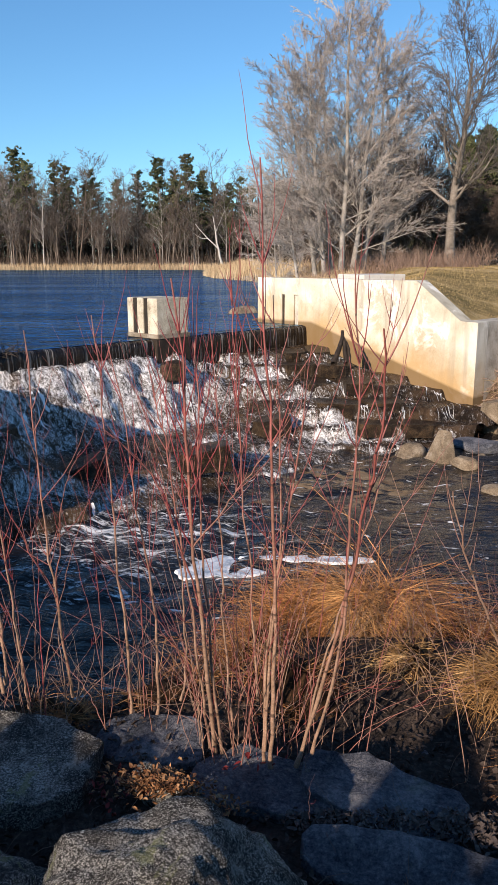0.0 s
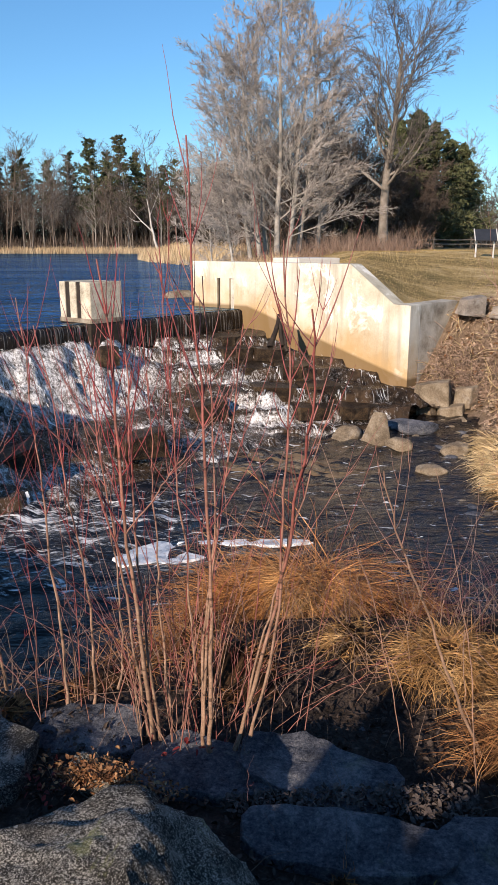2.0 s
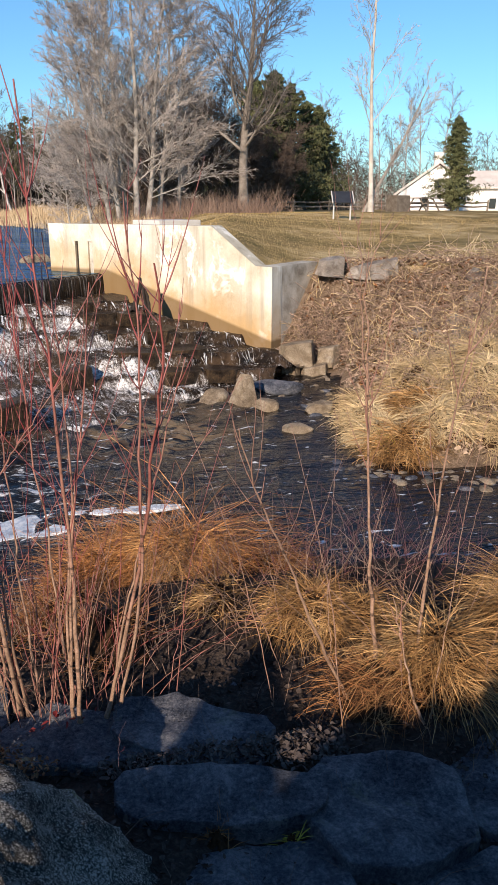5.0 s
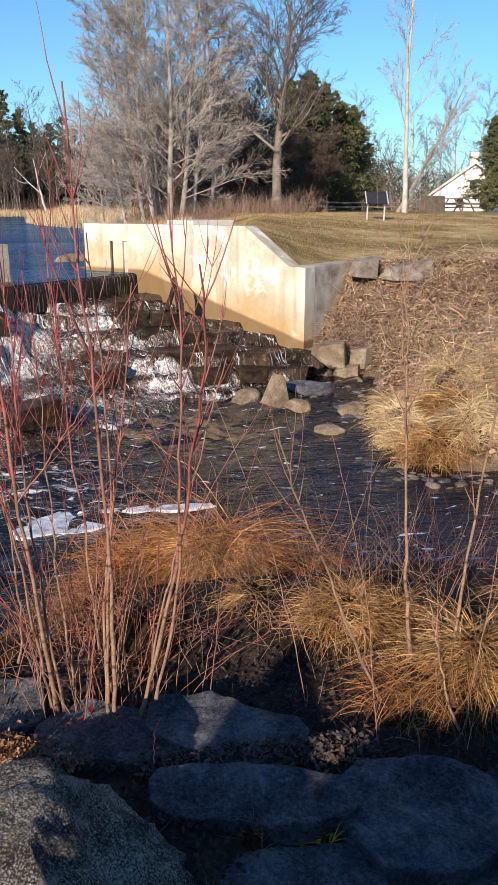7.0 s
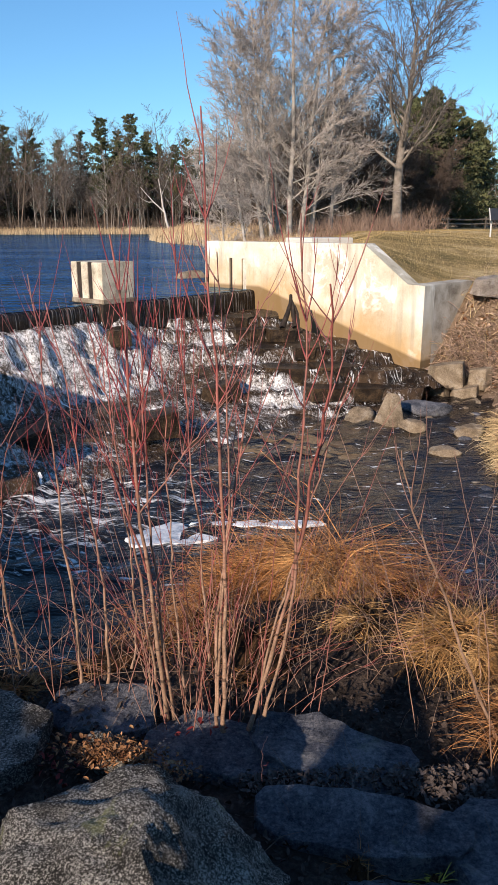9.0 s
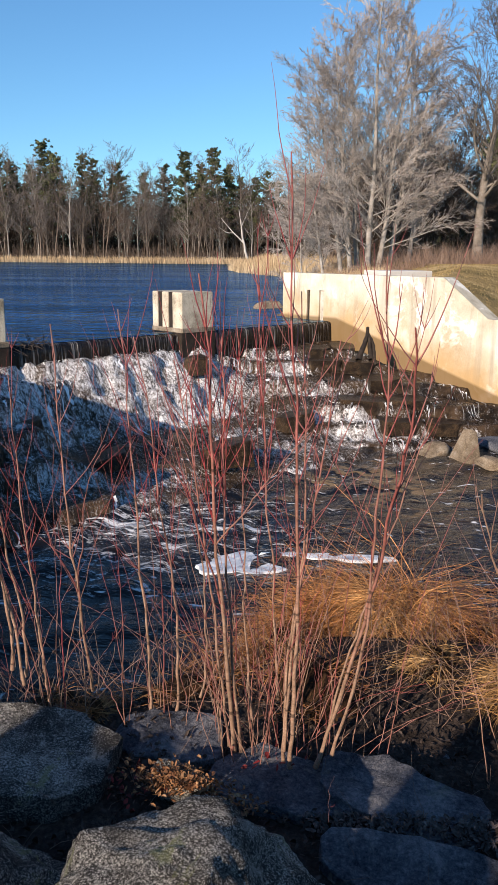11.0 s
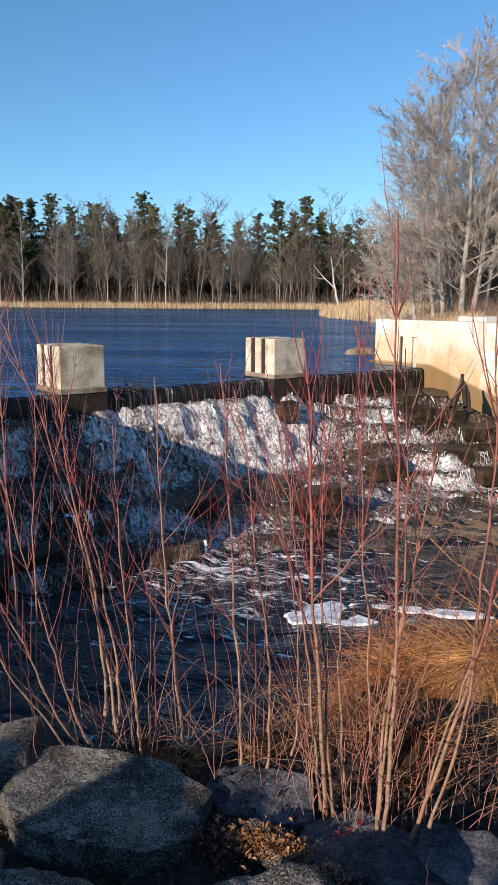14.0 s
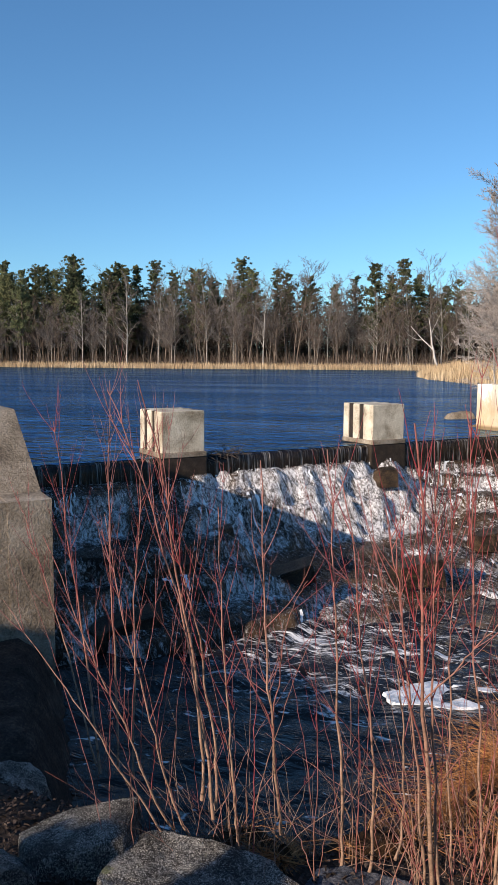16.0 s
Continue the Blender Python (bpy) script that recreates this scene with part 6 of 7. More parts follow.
v, f = blades(rngb, x, y, z, rngb.uniform(0.2, 0.45, 300), rngb.uniform(2.5, 4.5, 300), rngb.uniform(0.2, 0.6, 300), rngb.uniform(0.3, 0.8, 300), rngb.uniform(0.006, 0.01, 300))
thing("yellow_grass_clump", mesh_object("yellow_grass_clump", v, f, M_YELLOW), "yellow-green clump of grass at the water's edge", "grass", kind="stuff")


def brambles(n, seed, lo, hi, xr, yr, length, r, material, label):
    rng = np.random.RandomState(seed)
    x, y, z = on_bank(rng, n, lo, hi, xr, yr)
    rows = []
    for i in range(n):
        p = np.array([x[i], y[i], z[i]])
        d = unit(np.array([rng.normal(-0.1, 0.7), rng.normal(-0.2, 0.7), abs(rng.normal(0.5, 0.5))]))
        L = length * rng.uniform(0.4, 1.3)
        for q in range(5):
            d = unit(d + rng.normal(0, 0.22, 3) + np.array([0, 0, -0.2]))
            e = p + d * L / 5
            rows.append((*p, *e, r, r * 0.85))
            p = e
    v, f = tubes(rows, 3)
    return thing("bramble", mesh_object("bramble", v, f, material), label, "shrub", kind="stuff")


brambles(5200, 31, -0.9, 0.60, (3.9, 10.0), (7.0, 14.0), 0.6, 0.005, M_VINE, "tangled brown bramble canes over the far bank")
brambles(2600, 33, -0.9, 0.60, (3.9, 10.0), (7.0, 14.0), 0.55, 0.0055, M_BANK_STRAW, "pale dry stalks tangled over the far bank")
brambles(500, 34, -0.9, 0.50, (3.9, 5.0), (11.6, 13.0), 0.5, 0.006, M_VINE, "bramble canes leaning on the return wall")
brambles(1500, 32, -0.2, 0.60, (5.5, 11.0), (8.0, 13.0), 0.8, 0.006, M_RUSSET, "russet twiggy scrub at the top of the bank")
M_BANK_LEAF = surface("pale_dry_leaves", sp((0.18, 0.12, 0.08), (0.38, 0.28, 0.20), (0.58, 0.47, 0.37)), 25, 80, 0.7, 0, 0, 0.4, 0.25, True)
for seed, cnt, lo, hi, mat, size, lab in ((41, 5000, -1.0, 0.58, M_LEAF, 0.040, "brown and orange leaves caught on the far bank"), (42, 12000, -1.05, 0.58, M_BANK_LEAF, 0.034, "grey-brown leaf litter on the far bank")):
    rngb = np.random.RandomState(seed)
    x, y, z = on_bank(rngb, cnt, lo, hi, (3.6, 10.0), (7.0, 14.0))
    v, f = leaves(rngb, x, y, z + 0.02 + rngb.uniform(0, 0.05, cnt), size)
    thing("bank_leaves", mesh_object("bank_leaves", v, f, mat), lab, "leaves", kind="stuff")

STONES = "fieldstones on the far bank"
for i, (x, y, z, sx, sy, sz, turn) in enumerate((
        (4.08, 12.15, -0.72, 0.32, 0.22, 0.22, -8), (3.90, 12.0, -1.0, 0.18, 0.18, 0.14, -30), (4.30, 11.95, -0.98, 0.24, 0.2, 0.12, -12), (4.6, 12.1, -0.72, 0.2, 0.2, 0.14, -40),
        (4.25, 11.5, -1.12, 0.2, 0.16, 0.12, 10))):
    thing("fieldstone", block_mesh(300 + i, sx, sy, sz, M_TAN_ROCK), "tan weathered fieldstone set in the bank", "rock", STONES, at=pose(x, y, z - 0.1, 0, 0, turn))
bm = box_bm([(-0.24, -0.16, -0.3), (0.20, -0.22, -0.3), (0.24, 0.18, -0.3), (-0.20, 0.24, -0.3)], [(0.06, -0.05, 0.40), (0.15, -0.07, 0.36), (0.14, 0.07, 0.33), (0.03, 0.09, 0.38)], 0.03)
me = bpy.data.meshes.new("pointed_rock")
bm.to_mesh(me)
bm.free()
me.materials.append(M_TAN_ROCK)
thing("pointed_rock", me, "upright pointed tan rock in the stream", "rock", at=pose(2.62, 10.25, -1.06, 0, 0, 25))
rock("flat_rock", 2.25, 10.62, -1.10, (0.34, 0.24, 0.24), 40, 336, M_TAN_ROCK, "sloping brown rock against the lowest ledge", 0.6, 9)
rock("flat_rock", 3.32, 10.85, -1.03, (0.40, 0.22, 0.13), -20, 331, M_SLAB, "flat grey rock at the water's edge", 0.6, 7)
rock("flat_rock", 2.90, 9.95, -1.06, (0.22, 0.13, 0.12), -35, 332, M_TAN_ROCK, "flat tan rock in shallow water", 0.6, 7)
rock("flat_rock", 3.55, 9.6, -1.05, (0.2, 0.15, 0.14), 10, 333, M_TAN_ROCK, "rounded tan rock in shallow water", 0.6, 7)
rock("flat_rock", 2.98, 8.78, -1.08, (0.2, 0.12, 0.08), -15, 334, M_TAN_ROCK, "small flat tan rock breaking the water", 0.6, 7)
rngs = np.random.RandomState(55)
bx, by, bz = on_bank(rngs, 34, -0.5, 0.5, (4.6, 8.5), (8.6, 12.8))
for i in range(34):
    k = rngs.uniform(0.10, 0.24)
    rock("fieldstone", bx[i], by[i], bz[i], (k * 1.5, k * 1.1, k * 0.9), rngs.uniform(0, 180), 600 + i, M_GREY_STONE, "pale weathered fieldstone half buried in brambles", 0.62, 9, STONES, 4)
rngb = random.Random(77)
COB = "cobbles along the far bank"
for i in range(190):
    x = rngb.uniform(2.9, 6.4)
    y = np.interp(x, [2.9, 3.1, 3.7, 5.2, 6.4], [7.3, 7.0, 6.45, 6.1, 5.95]) + rngb.uniform(-0.05, 0.55) if i < 160 else rngb.uniform(9, 11.6)
    if i >= 160:
        x = rngb.uniform(3.3, 4.1)
    s = rngb.uniform(0.03, 0.085)
    z = max(float(ground_height(np.array([x]), np.array([y]))[0]), -1.14)
    rock("cobble", x, y, z + s * 0.15, (s * 1.3, s, s * 0.8), rngb.uniform(0, 180), 400 + i % 9, M_TAN_ROCK if i % 3 else M_SLAB, "small rounded cobble at the water's edge", 0.7, 4, COB, 2)

# ---- ledges and drift in the cascade ----
LEDGES = "rock ledges of the cascade"


def ledge_mesh(seed, sx, sy, sz):
    """A flat, sharp-edged slab with an uneven outline and a slightly tilted top."""
    rng = random.Random(seed)
    ring = []
    for q in range(11):
        t = q / 11 * 6.283 + rng.uniform(-0.15, 0.15)
        k = 1 / max(abs(math.cos(t)), abs(math.sin(t))) ** 0.75 * rng.uniform(0.92, 1.06)
        ring.append((math.cos(t) * sx * k, math.sin(t) * sy * k))
    tx, ty = rng.uniform(-0.03, 0.03), rng.uniform(-0.04, 0.04)
    bm = box_bm([(x * 0.97, y * 0.93, -sz * 1.1) for x, y in ring], [(x, y, 0.035 + x * tx + y * ty) for x, y in ring], 0.006)
    me = bpy.data.meshes.new("ledge")
    bm.to_mesh(me)
    bm.free()
    me.materials.append(M_WET_ROCK)
    return me


# long plates of ledge rock, one below the other towards the stream, each in two or three lengths
STEPS = ((13.42, 0.01, (0.5, 1.0, 1.45)), (12.95, -0.15, (0.5, 1.15, 1.80)), (12.25, -0.35, (0.85, 1.45, 2.05)), (11.52, -0.57, (1.0, 1.75, 2.42)), (11.16, -0.79, (1.55, 2.25, 2.92)))
rngl = random.Random(88)
for i, (front, top, cuts) in enumerate(STEPS):
    for j, (x0, x1) in enumerate(zip(cuts, cuts[1:])):
        back = rngl.uniform(0.30, 0.42)
        thing("ledge", ledge_mesh(500 + 7 * i + j, (x1 - x0) * 0.49, back, 0.16), "dark wet rock ledge with water running over it", "rock", LEDGES,
              at=pose((x0 + x1) / 2, front + back - 0.04 + rngl.uniform(-0.06, 0.06), top - rngl.uniform(0.0, 0.035), rngl.uniform(-2, 2), rngl.uniform(-1.5, 2.5), 6 + rngl.uniform(-5, 5)))
for i, (c, u, z, sx, sy, sz, turn) in enumerate((
        (6.25, 2.95, -0.72, 0.36, 0.26, 0.26, 20), (7.75, 0.50, -0.02, 0.20, 0.22, 0.26, 30), (8.3, 2.2, -0.72, 0.3, 0.25, 0.2, 15),
        (3.4, 1.9, -0.62, 0.45, 0.25, 0.14, 44), (2.6, 2.7, -0.86, 0.5, 0.25, 0.14, 44), (4.9, 2.1, -0.80, 0.42, 0.22, 0.16, 40), (4.3, 1.3, -0.45, 0.36, 0.2, 0.2, 50))):
    p = dam(c, CREST_D + u, z)
    thing("ledge", block_mesh(513 + i, sx, sy, sz * 0.35, M_WET_ROCK), "dark wet boulder in the falls", "rock", LEDGES, at=pose(p.x, p.y, p.z - 0.03, 0, 0, turn))


def driftwood():
    ob = new("driftwood", None)
    tagged(ob, "dark forked driftwood snag caught on the ledge", "driftwood")
    rng = np.random.RandomState(3)
    for a, b, c, r in (((1.42, 12.98, -0.12), (1.55, 13.2, 0.12), (1.62, 13.40, 0.40), 0.055), ((1.66, 13.05, -0.12), (1.64, 13.25, 0.15), (1.62, 13.40, 0.38), 0.05), ((1.72, 13.0, -0.2), (1.70, 13.2, 0.05), (1.65, 13.36, 0.25), 0.04)):
        v, f = polyline_tube(bent((a, b, c), 9, 0.01, rng), np.linspace(r, r * 0.5, 9), 6)
        part("branch", mesh_object("branch", v, f, M_SNAG, True), M_SNAG, ob)


driftwood()
# branches and leaves caught against the pier
rng = np.random.RandomState(9)
rows = []
for _ in range(90):
    p = np.array(dam(rng.uniform(4.82, 5.45), CREST_D + rng.uniform(-0.12, 0.06), rng.uniform(0.30, 0.40)))
    d = unit(rng.normal(0, 1, 3) * np.array([1, 1, 0.5]))
    L = rng.uniform(0.08, 0.28)
    rows.append((*p, *(p + d * L), 0.006, 0.003))
v, f = tubes(rows, 3)
thing("branch_jam", mesh_object("branch_jam", v, f, M_DARK_BARK), "small jam of dark sticks caught on the weir", "driftwood", kind="stuff")


def ice_plate():
    """A thin irregular shelf of white ice and frozen foam."""
    m, nt, b = base_mat("shelf_ice")
    pos = position(nt)
    n1 = noise_tex(nt, 9, 6, 0.7, pos)
    nt.links.new(ramp(nt, n1, [(0.36, (0.22, 0.28, 0.36)), (0.48, (0.55, 0.60, 0.66)), (0.60, (0.84, 0.86, 0.88))]), b.inputs["Base Color"])
    b.inputs["Roughness"].default_value = 0.35
    bump(nt, b, n1, 0.6, 0.02)
    rng = random.Random(4)
    for cx, cy, a, w, turn in ((-0.28, 6.42, 0.36, 0.24, 8), (0.55, 6.64, 0.60, 0.075, -3)):
        bm = bmesh.new()
        ring = []
        for k in range(26):
            t = k / 26 * 6.283
            q = 1 + 0.16 * math.sin(3 * t + cx * 9) + 0.12 * math.sin(7 * t + cx * 5) + rng.uniform(-0.14, 0.12)
            ring.append((math.cos(t) * a * q, math.sin(t) * w * q))
        lo = [bm.verts.new((x, y, 0)) for x, y in ring]
        hi = [bm.verts.new((x * 0.97, y * 0.95, 0.026 + rng.uniform(-0.002, 0.002))) for x, y in ring]
        mid = bm.verts.new((0, 0, 0.030))
        for k in range(26):
            bm.faces.new((lo[k], lo[(k + 1) % 26], hi[(k + 1) % 26], hi[k]))
            bm.faces.new((hi[k], hi[(k + 1) % 26], mid))
        me = bpy.data.meshes.new("ice_shelf")
        bm.to_mesh(me)
        bm.free()
        me.materials.append(m)
        thing("ice_shelf", me, "thin white shelf of ice on the stream", "ice", "ice shelves", at=pose(cx, cy, STREAM_Z - 0.01, 0, 0, turn))


ice_plate()

# ---- the lawn and what stands on it ----
rng = np.random.RandomState(61)
n = 42000
r = 12.5 + 24 * rng.uniform(0, 1, n) ** 1.6
a = rng.uniform(0.10, 0.62, n)
x, y = r * np.sin(a), r * np.cos(a)
c, d = x * CV.x + y * CV.y, x * DV.x + y * DV.y
ok = (c > 12.0) & (d < -6.5) & (x > shore_x(y) + 2.5)
x, y, r = x[ok], y[ok], r[ok]
n = len(x)
v, f = blades(rng, x, y, ground_height(x, y) - 0.005, rng.uniform(0.02, 0.045, n) * (0.7 + r / 40), rng.uniform(0, 6.283, n), rng.uniform(0.2, 0.9, n), rng.uniform(0.1, 0.6, n), rng.uniform(0.006, 0.012, n) * (r / 16), 3)
M_LAWN_BLADE = surface("winter_lawn_blades", sp((0.15, 0.115, 0.045), (0.35, 0.25, 0.105), (0.62, 0.48, 0.26)), 0.8, 9, 0.8, 0, 0, 0.3, 0.15, True)
thing("lawn_grass", mesh_object("lawn_grass", v, f, M_LAWN_BLADE), "short tan and olive winter lawn grass", "grass", kind="stuff")

M_SLAB_CONC = surface("pale_slab_concrete", sp((0.42, 0.40, 0.36), (0.56, 0.54, 0.50), (0.66, 0.64, 0.60)), 3, 60, 0.85, 0.3, 0.01, 0.05)
pad = new("concrete_slab", None)
tagged(pad, "low pale concrete slab set in the lawn behind the wall", "slab")
part("slab_top", box_bm([(-0.62, -0.5, -0.1), (0.62, -0.5, -0.1), (0.62, 0.5, -0.1), (-0.62, 0.5, -0.1)], [(-0.62, -0.5, 0.33), (0.62, -0.5, 0.33), (0.62, 0.5, 0.33), (-0.62, 0.5, 0.33)], 0.02), M_SLAB_CONC, pad)
pad.matrix_world = at_ground(2.9, 18.6, 30)
thing("flat_stone", block_mesh(340, 0.30, 0.2, 0.13, M_GREY_STONE), "pale flat stone at the edge of the lawn", "rock", at=pose(5.05, 13.35, 0.56, 4, 6, 15))
thing("flat_stone", block_mesh(341, 0.52, 0.2, 0.10, M_GREY_STONE), "grey flat stone at the edge of the lawn", "rock", at=pose(5.95, 13.3, 0.50, 3, 2, 5))

rock("pond_rock", -0.2, 18.7, 0.33, (0.45, 0.3, 0.26), 20, 342, M_TAN_ROCK, "tan rock breaking the pond surface by the wall", 0.6, 9)
M_PAINT_GREY = surface("galvanised_post", sp((0.45, 0.44, 0.42), (0.58, 0.57, 0.55)), 8, 60, 0.5, 0.1, 0.005, 0.05)
M_PANEL = surface("dark_sign_panel", sp((0.02, 0.022, 0.028), (0.04, 0.045, 0.055)), 5, 50, 0.3, 0, 0, 0.05)
sign = new("information_sign", None)
tagged(sign, "dark tilted information panel on two pale bent posts", "sign")
part("panel", box_bm([(-0.44, -0.30, 0.66), (0.44, -0.30, 0.66), (0.44, 0.24, 1.12), (-0.44, 0.24, 1.12)], [(-0.44, -0.33, 0.70), (0.44, -0.33, 0.70), (0.44, 0.21, 1.16), (-0.44, 0.21, 1.16)], 0.008), M_PANEL, sign)
for sx in (-0.45, 0.45):
    part("edge_strip", box_bm([(sx - 0.02, -0.325, 0.655), (sx + 0.02, -0.325, 0.655), (sx + 0.02, 0.26, 1.13), (sx - 0.02, 0.26, 1.13)], [(sx - 0.02, -0.345, 0.705), (sx + 0.02, -0.345, 0.705), (sx + 0.02, 0.23, 1.18), (sx - 0.02, 0.23, 1.18)], 0.004), M_PAINT_GREY, sign, "pale metal edge strips")
for sx in (-0.36, 0.36):
    v, f = polyline_tube([(sx, 0.02, -0.2), (sx, 0.0, 0.45), (sx, -0.04, 0.62), (sx, 0.06, 0.74), (sx, 0.2, 0.95)], [0.035] * 5, 8)
    part("post", mesh_object("post", v, f, M_PAINT_GREY, True), M_PAINT_GREY, sign)
sign.matrix_world = at_ground(10.75, 27.6, -12)
sign.scale = (0.86, 0.86, 0.86)

M_RAIL = surface("grey_split_rail", sp((0.08, 0.065, 0.05), (0.15, 0.125, 0.10), (0.23, 0.20, 0.165)), 4, 40, 0.9, 0.3, 0.01, 0.2)
fence = new("split_rail_fence", None)
tagged(fence, "weathered grey split-rail fence behind the lawn", "fence")
for i in range(9):
    x, y = 9.6 + i * 2.3, 43.5 + i * 0.35
    z = float(ground_height(np.array([x]), np.array([y]))[0])
    v, f = polyline_tube([(x, y, z - 0.2), (x, y, z + 0.3), (x + 0.01, y, z + 0.66)], [0.075, 0.07, 0.06], 6)
    part("post", mesh_object("post", v, f, M_RAIL, True), M_RAIL, fence)
    if i < 8:
        for h in (0.28, 0.52):
            v, f = polyline_tube([(x, y, z + h), (x + 1.15, y + 0.18, z + h - 0.04), (x + 2.3, y + 0.35, z + h)], [0.05, 0.055, 0.05], 6)
            part("rail", mesh_object("rail", v, f, M_RAIL, True), M_RAIL, fence)

block_ob = new("concrete_block", None)
tagged(block_ob, "square grey concrete box at the back of the lawn", "box")
part("box_body", box_bm([(-0.55, -0.45, -0.1), (0.55, -0.45, -0.1), (0.55, 0.45, -0.1), (-0.55, 0.45, -0.1)], [(-0.5, -0.4, 0.85), (0.5, -0.4, 0.85), (0.5, 0.4, 0.85), (-0.5, 0.4, 0.85)], 0.03), M_RAIL, block_ob)
block_ob.matrix_world = at_ground(19.0, 40.5, 20)
table = new("picnic_table", None)
tagged(table, "weathered wooden picnic table behind the lawn", "table")
part("tabletop", box_bm([(-0.9, -0.38, 0.70), (0.9, -0.38, 0.70), (0.9, 0.38, 0.70), (-0.9, 0.38, 0.70)], [(-0.9, -0.38, 0.75), (0.9, -0.38, 0.75), (0.9, 0.38, 0.75), (-0.9, 0.38, 0.75)], 0.01), M_RAIL, table)
for sy in (-0.68, 0.68):
    part("bench", box_bm([(-0.9, sy - 0.13, 0.40), (0.9, sy - 0.13, 0.40), (0.9, sy + 0.13, 0.40), (-0.9, sy + 0.13, 0.40)], [(-0.9, sy - 0.13, 0.45), (0.9, sy - 0.13, 0.45), (0.9, sy + 0.13, 0.45), (-0.9, sy + 0.13, 0.45)], 0.01), M_RAIL, table)
for sx in (-0.65, 0.65):
    for k in (-1, 1):
        v, f = polyline_tube([(sx, k * 0.72, -0.05), (sx, k * 0.45, 0.36), (sx, k * 0.2, 0.70)], [0.045] * 3, 5)
        part("leg", mesh_object("leg", v, f, M_RAIL), M_RAIL, table)
table.matrix_world = at_ground(21.0, 41.5, 30)

# ---- the white house beyond the lawn ----
M_CLAP = surface("white_clapboard", sp((0.70, 0.69, 0.66), (0.78, 0.77, 0.75), (0.82, 0.82, 0.80)), 0.5, 12, 0.6, 0.1, 0.01, 0.03)
M_ROOF = surface("pale_roof_shingle", sp((0.46, 0.41, 0.37), (0.56, 0.51, 0.47), (0.64, 0.60, 0.56)), 1.5, 25, 0.9, 0.3, 0.02, 0.1)
M_BRICKISH = surface("pale_chimney", sp((0.55, 0.50, 0.46), (0.68, 0.64, 0.60)), 3, 30, 0.85, 0.2, 0.01, 0.05)
M_DARKGLASS = surface("dark_window_glass", sp((0.015, 0.018, 0.022), (0.03, 0.034, 0.04)), 2, 20, 0.1, 0, 0, 0.02, 0.5)


def prism(poly, y0, y1):
    return box_bm([(x, y0, z) for x, z in poly], [(x, y1, z) for x, z in poly])


house = new("house", None)
tagged(house, "white clapboard house with a long sloping roof and chimney", "house")
part("wall", prism([(-2.9, -1.6), (-2.9, 1.15), (0.35, 3.45), (2.6, 1.75), (2.6, -1.6)], 0, 6.5), M_CLAP, house)
part("roof", prism([(-3.25, 1.02), (0.35, 3.57), (0.35, 3.77), (-3.25, 1.22)], -0.3, 6.8), M_ROOF, house)
part("roof", prism([(0.35, 3.57), (2.95, 1.61), (2.95, 1.81), (0.35, 3.77)], -0.3, 6.8), M_ROOF, house)
part("wing_wall", prism([(2.7, -1.6), (2.7, 1.6), (9.5, 1.6), (9.5, -1.6)], 1.4, 6.0), M_CLAP, house)
part("wing_roof", box_bm([(2.65, 1.0, 1.6), (9.7, 1.0, 1.6), (9.7, 3.7, 3.0), (2.65, 3.7, 3.0)], [(2.65, 1.0, 1.75), (9.7, 1.0, 1.75), (9.7, 3.7, 3.15), (2.65, 3.7, 3.15)]), M_ROOF, house)
part("chimney", box_bm([(0.0, 2.0, 3.0), (0.7, 2.0, 3.0), (0.7, 2.8, 3.0), (0.0, 2.8, 3.0)], [(0.0, 2.0, 4.6), (0.7, 2.0, 4.6), (0.7, 2.8, 4.6), (0.0, 2.8, 4.6)], 0.02), M_BRICKISH, house)
for wx, wz in ((-0.7, 0.5), (1.2, 0.5), (0.3, 1.9), (5.0, 0.4), (7.2, 0.4)):
    y0 = 1.4 if wx > 3 else 0.0
    win = part("window", box_bm([(wx - 0.36, y0 - 0.05, wz - 0.5), (wx + 0.36, y0 - 0.05, wz - 0.5), (wx + 0.36, y0 + 0.02, wz - 0.5), (wx - 0.36, y0 + 0.02, wz - 0.5)],
                               [(wx - 0.36, y0 - 0.05, wz + 0.5), (wx + 0.36, y0 - 0.05, wz + 0.5), (wx + 0.36, y0 + 0.02, wz + 0.5), (wx - 0.36, y0 + 0.02, wz + 0.5)]), M_CLAP, house)
    part("pane", box_bm([(wx - 0.28, y0 - 0.06, wz - 0.42), (wx + 0.28, y0 - 0.06, wz - 0.42), (wx + 0.28, y0 - 0.03, wz - 0.42), (wx - 0.28, y0 - 0.03, wz - 0.42)],
                       [(wx - 0.28, y0 - 0.06, wz + 0.42), (wx + 0.28, y0 - 0.06, wz + 0.42), (wx + 0.28, y0 - 0.03, wz + 0.42), (wx - 0.28, y0 - 0.03, wz + 0.42)]), M_DARKGLASS, win, "dark glass")
house.matrix_world = pose(27.6, 53.0, 1.45, 0, 0, -24)
house.scale = (0.86, 0.86, 0.86)
plant(fir, 25.3, 46.0, 30, 0.68)

# ---- shoreline reeds and brush ----
def reeds(name, n, xf, yf, height, width, material, seed, label):
    rng = np.random.RandomState(seed)
    t = rng.uniform(0, 1, n)
    x, y = xf(t, rng.uniform(-1, 1, n)), yf(t, rng.uniform(-1, 1, n))
    z = np.maximum(ground_height(x, y), POND_Z - 0.05)
    v, f = blades(rng, x, y, z, height * rng.uniform(0.6, 1.25, n), rng.uniform(0, 6.283, n), rng.uniform(0.05, 0.35, n), rng.uniform(0, 0.25, n), rng.uniform(width * 0.6, width * 1.4, n), 3)
    return thing(name, mesh_object(name, v, f, material), label, "grass", kind="stuff")


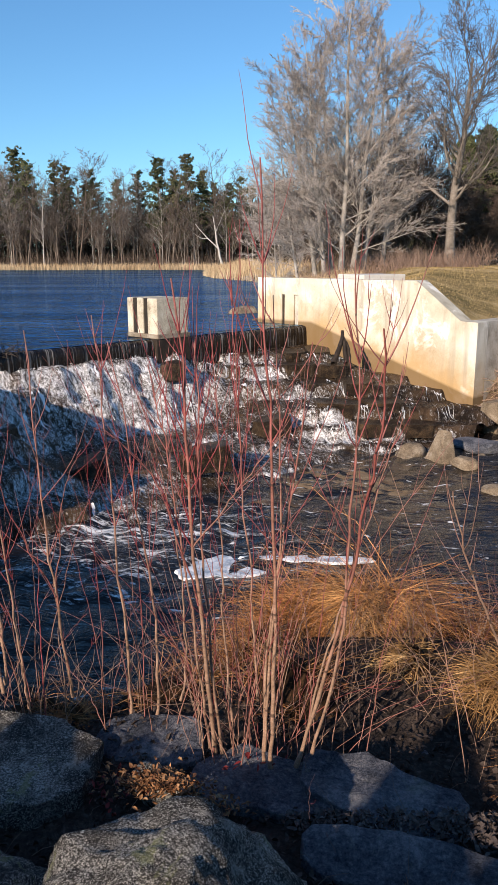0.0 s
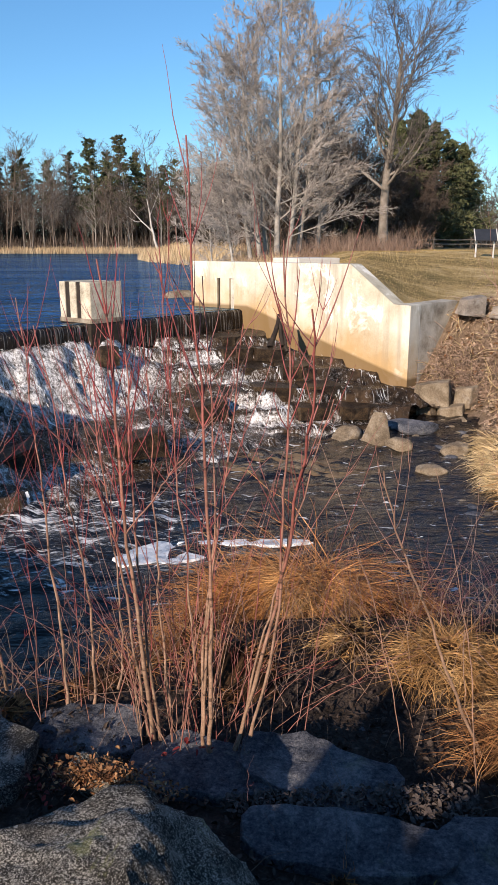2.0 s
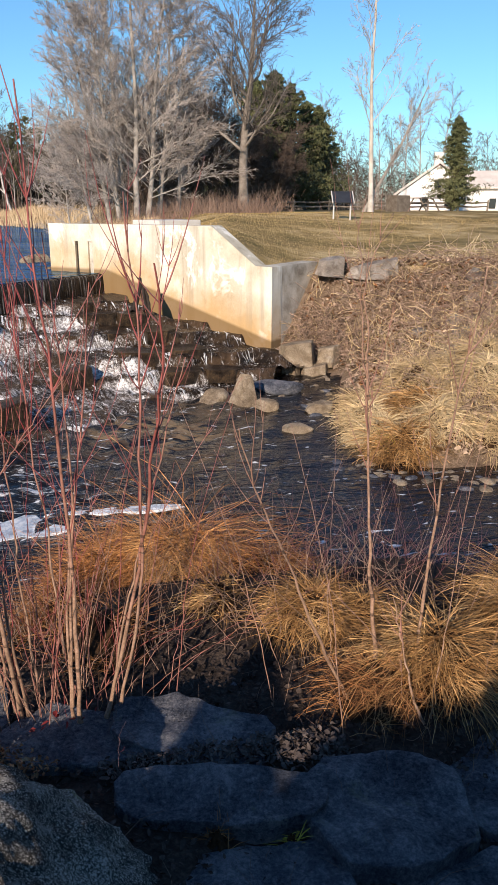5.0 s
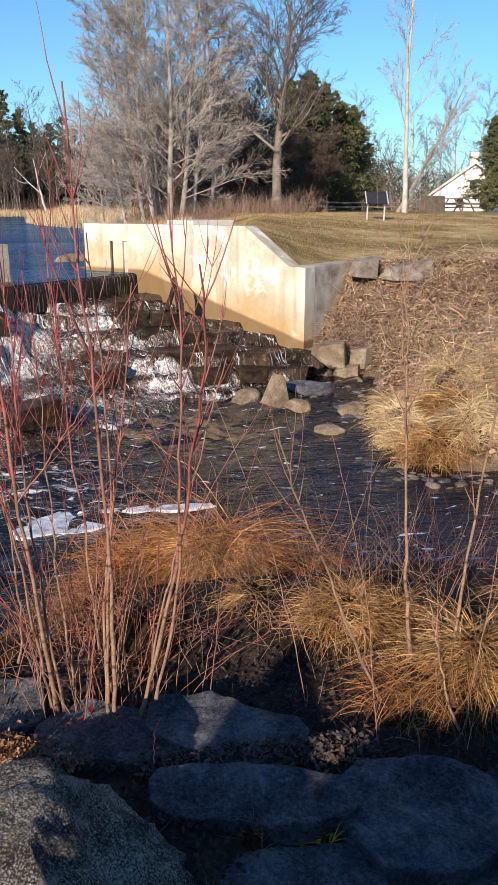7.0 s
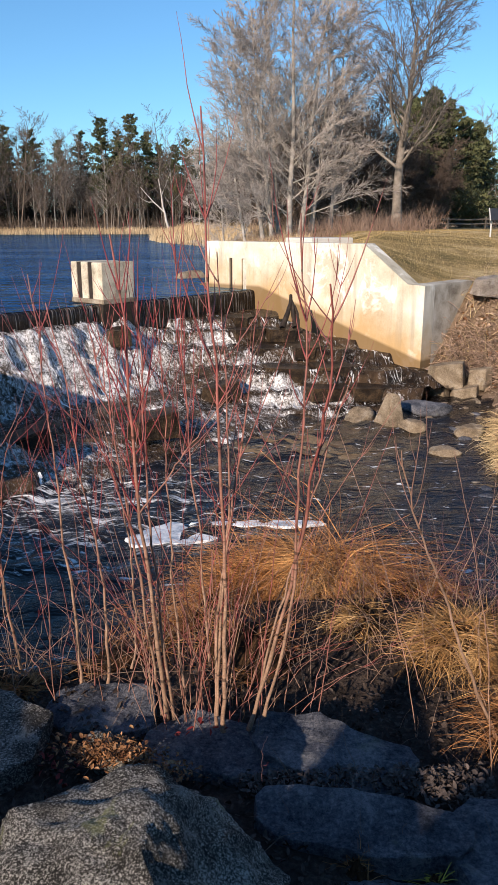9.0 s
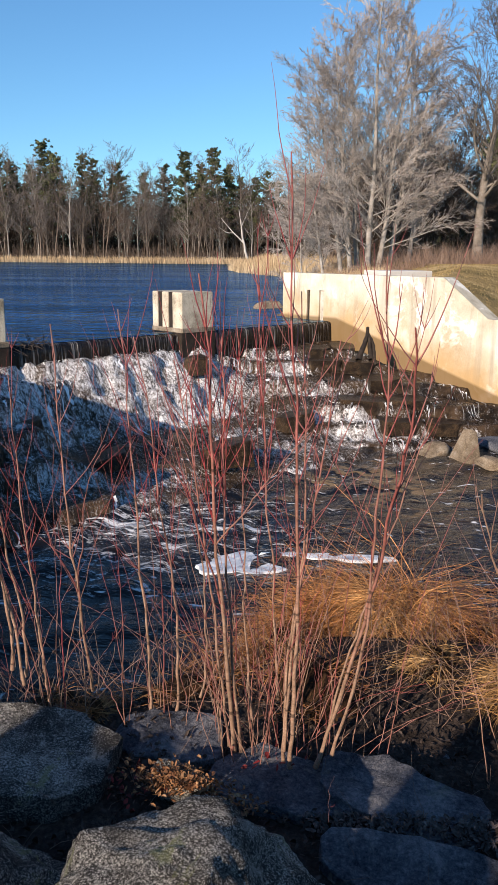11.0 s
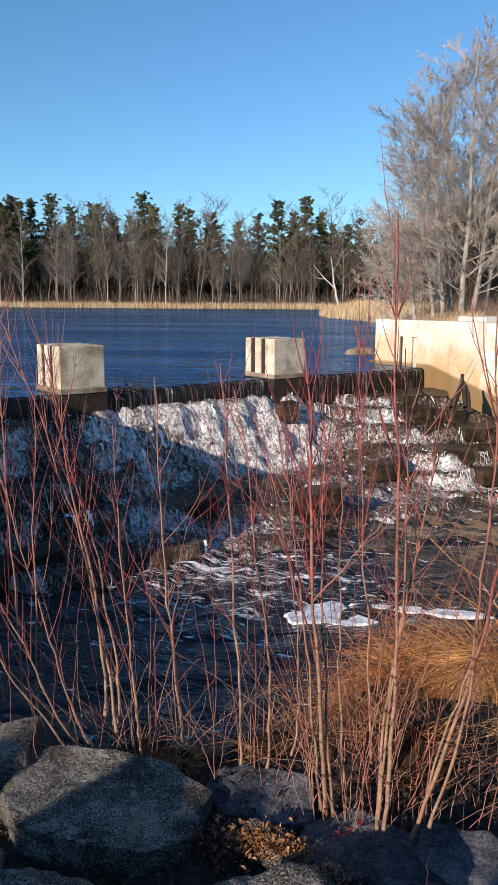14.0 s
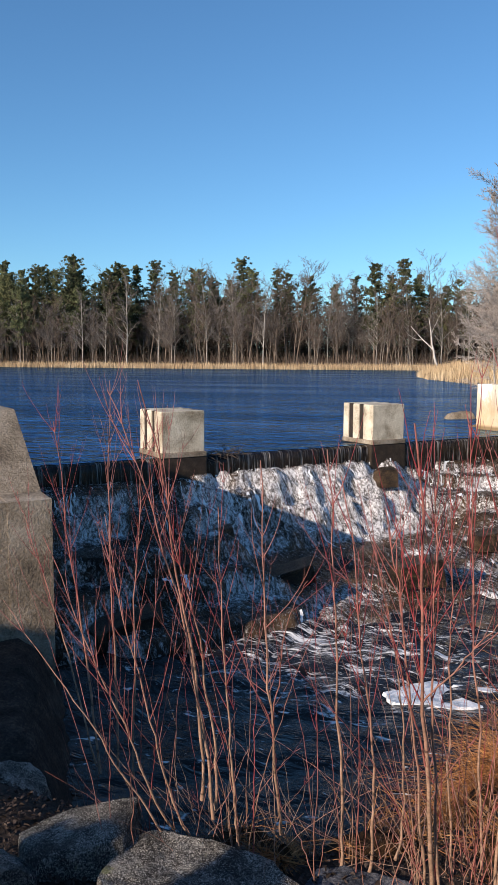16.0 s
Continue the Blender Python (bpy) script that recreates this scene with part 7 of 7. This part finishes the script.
reeds("reeds", 18000, lambda t, u: -100 + 108 * t, lambda t, u: 101.6 + 1.5 * np.sin((-100 + 108 * t) * 0.07) + np.minimum(-80 + 108 * t, 0) * 0.06 + 1.3 * u, 0.75, 0.05, M_REED, 71, "tan reeds along the far shore")
reeds("reeds", 10000, lambda t, u: shore_x(40 + 50 * t) + 1.4 + 1.6 * u, lambda t, u: 40 + 50 * t, 0.7, 0.03, M_REED, 72, "golden reeds along the east shore")
reeds("reeds", 5000, lambda t, u: shore_x(19 + 22 * t) + 1.0 + 0.8 * u, lambda t, u: 19 + 22 * t, 0.5, 0.018, M_REED, 73, "tan grass behind the abutment wall")


def brush(seed, n, xr, yr, height, material, label, r=0.006):
    """A thicket of fine upright bare stems."""
    rng = np.random.RandomState(seed)
    rows = []
    x, y = rng.uniform(*xr, n), rng.uniform(*yr, n)
    z = ground_height(x, y)
    for i in range(n):
        p = np.array([x[i], y[i], z[i] - 0.05])
        d = unit(np.array([rng.normal(0, 0.35), rng.normal(0, 0.35), 1]))
        L = height * rng.uniform(0.35, 1.1)
        for q in range(3):
            d = unit(d + rng.normal(0, 0.25, 3))
            e = p + d * L / 3
            rows.append((*p, *e, r * (1 - 0.25 * q), r * (1 - 0.25 * (q + 1))))
            p = e
    v, f = ribbons(rows, rng)
    return thing("brush", mesh_object("brush", v, f, material), label, "shrub", kind="stuff")


brush(81, 2600, (1.5, 9.0), (29.5, 33.5), 0.9, M_RUSSET, "russet brush at the foot of the grove", 0.008)
brush(82, 1500, (3.0, 13.0), (40, 47), 1.6, M_RUSSET, "brown brush behind the grove", 0.012)
brush(83, 5200, (-88, 8), (105, 113), 2.2, M_BROWN_TWIG, "grey undergrowth along the far shore", 0.022)
brush(84, 4000, (-105, 45), (114, 140), 8.0, M_DARK_BARK, "dark undergrowth deep in the far woods", 0.05)
brush(85, 2600, (10, 60), (56, 90), 4.0, M_TWIG, "grey undergrowth behind the lawn", 0.014)


def woodland(seed, n, xr, yr, top, material, label, half=0.06):
    """Loose strips for the boughs and the dark between them deep in the woods, thinning towards the top."""
    rng = np.random.RandomState(seed)
    x, y = rng.uniform(*xr, n), rng.uniform(*yr, n)
    z = top * rng.uniform(0, 1, n) ** 1.25 * (0.85 + 0.15 * np.sin(x * 0.55) * np.sin(x * 0.23 + 1))
    d = rng.normal(0, 1, (n, 3)) * np.array([0.8, 0.8, 1.0])
    d /= np.linalg.norm(d, axis=1, keepdims=True)
    p = np.stack([x, y, z + 0.9], 1)
    L = rng.uniform(0.6, 1.5, (n, 1))
    rows = np.concatenate([p - d * L * 0.5, p + d * L, np.full((n, 1), half), np.full((n, 1), half * 0.4)], 1)
    v, f = ribbons(rows, rng)
    return thing("far_woods", mesh_object("far_woods", v, f, material), label, "trees", kind="stuff")


# Very dark brown, with the shade of the forest interior put into the colour.
M_DEEP_SHADE = surface("deep_wood_shade", sp((0.030, 0.026, 0.020), (0.065, 0.055, 0.042), (0.11, 0.09, 0.07)), 0.12, 2, 0.95, 0, 0, 0.4, 0.05, True)
woodland(91, 52000, (-108, 50), (116, 140), 9.0, M_DEEP_SHADE, "dark mass of boughs filling the shaded depth of the woods")
woodland(92, 12000, (-108, -46), (117, 132), 13.0, M_NEEDLE, "dark green pine boughs massed in the woods")
woodland(93, 16000, (2, 70), (62, 92), 4.6, M_DEEP_SHADE, "thicket behind the lawn, darkened for the shade within it", 0.028)
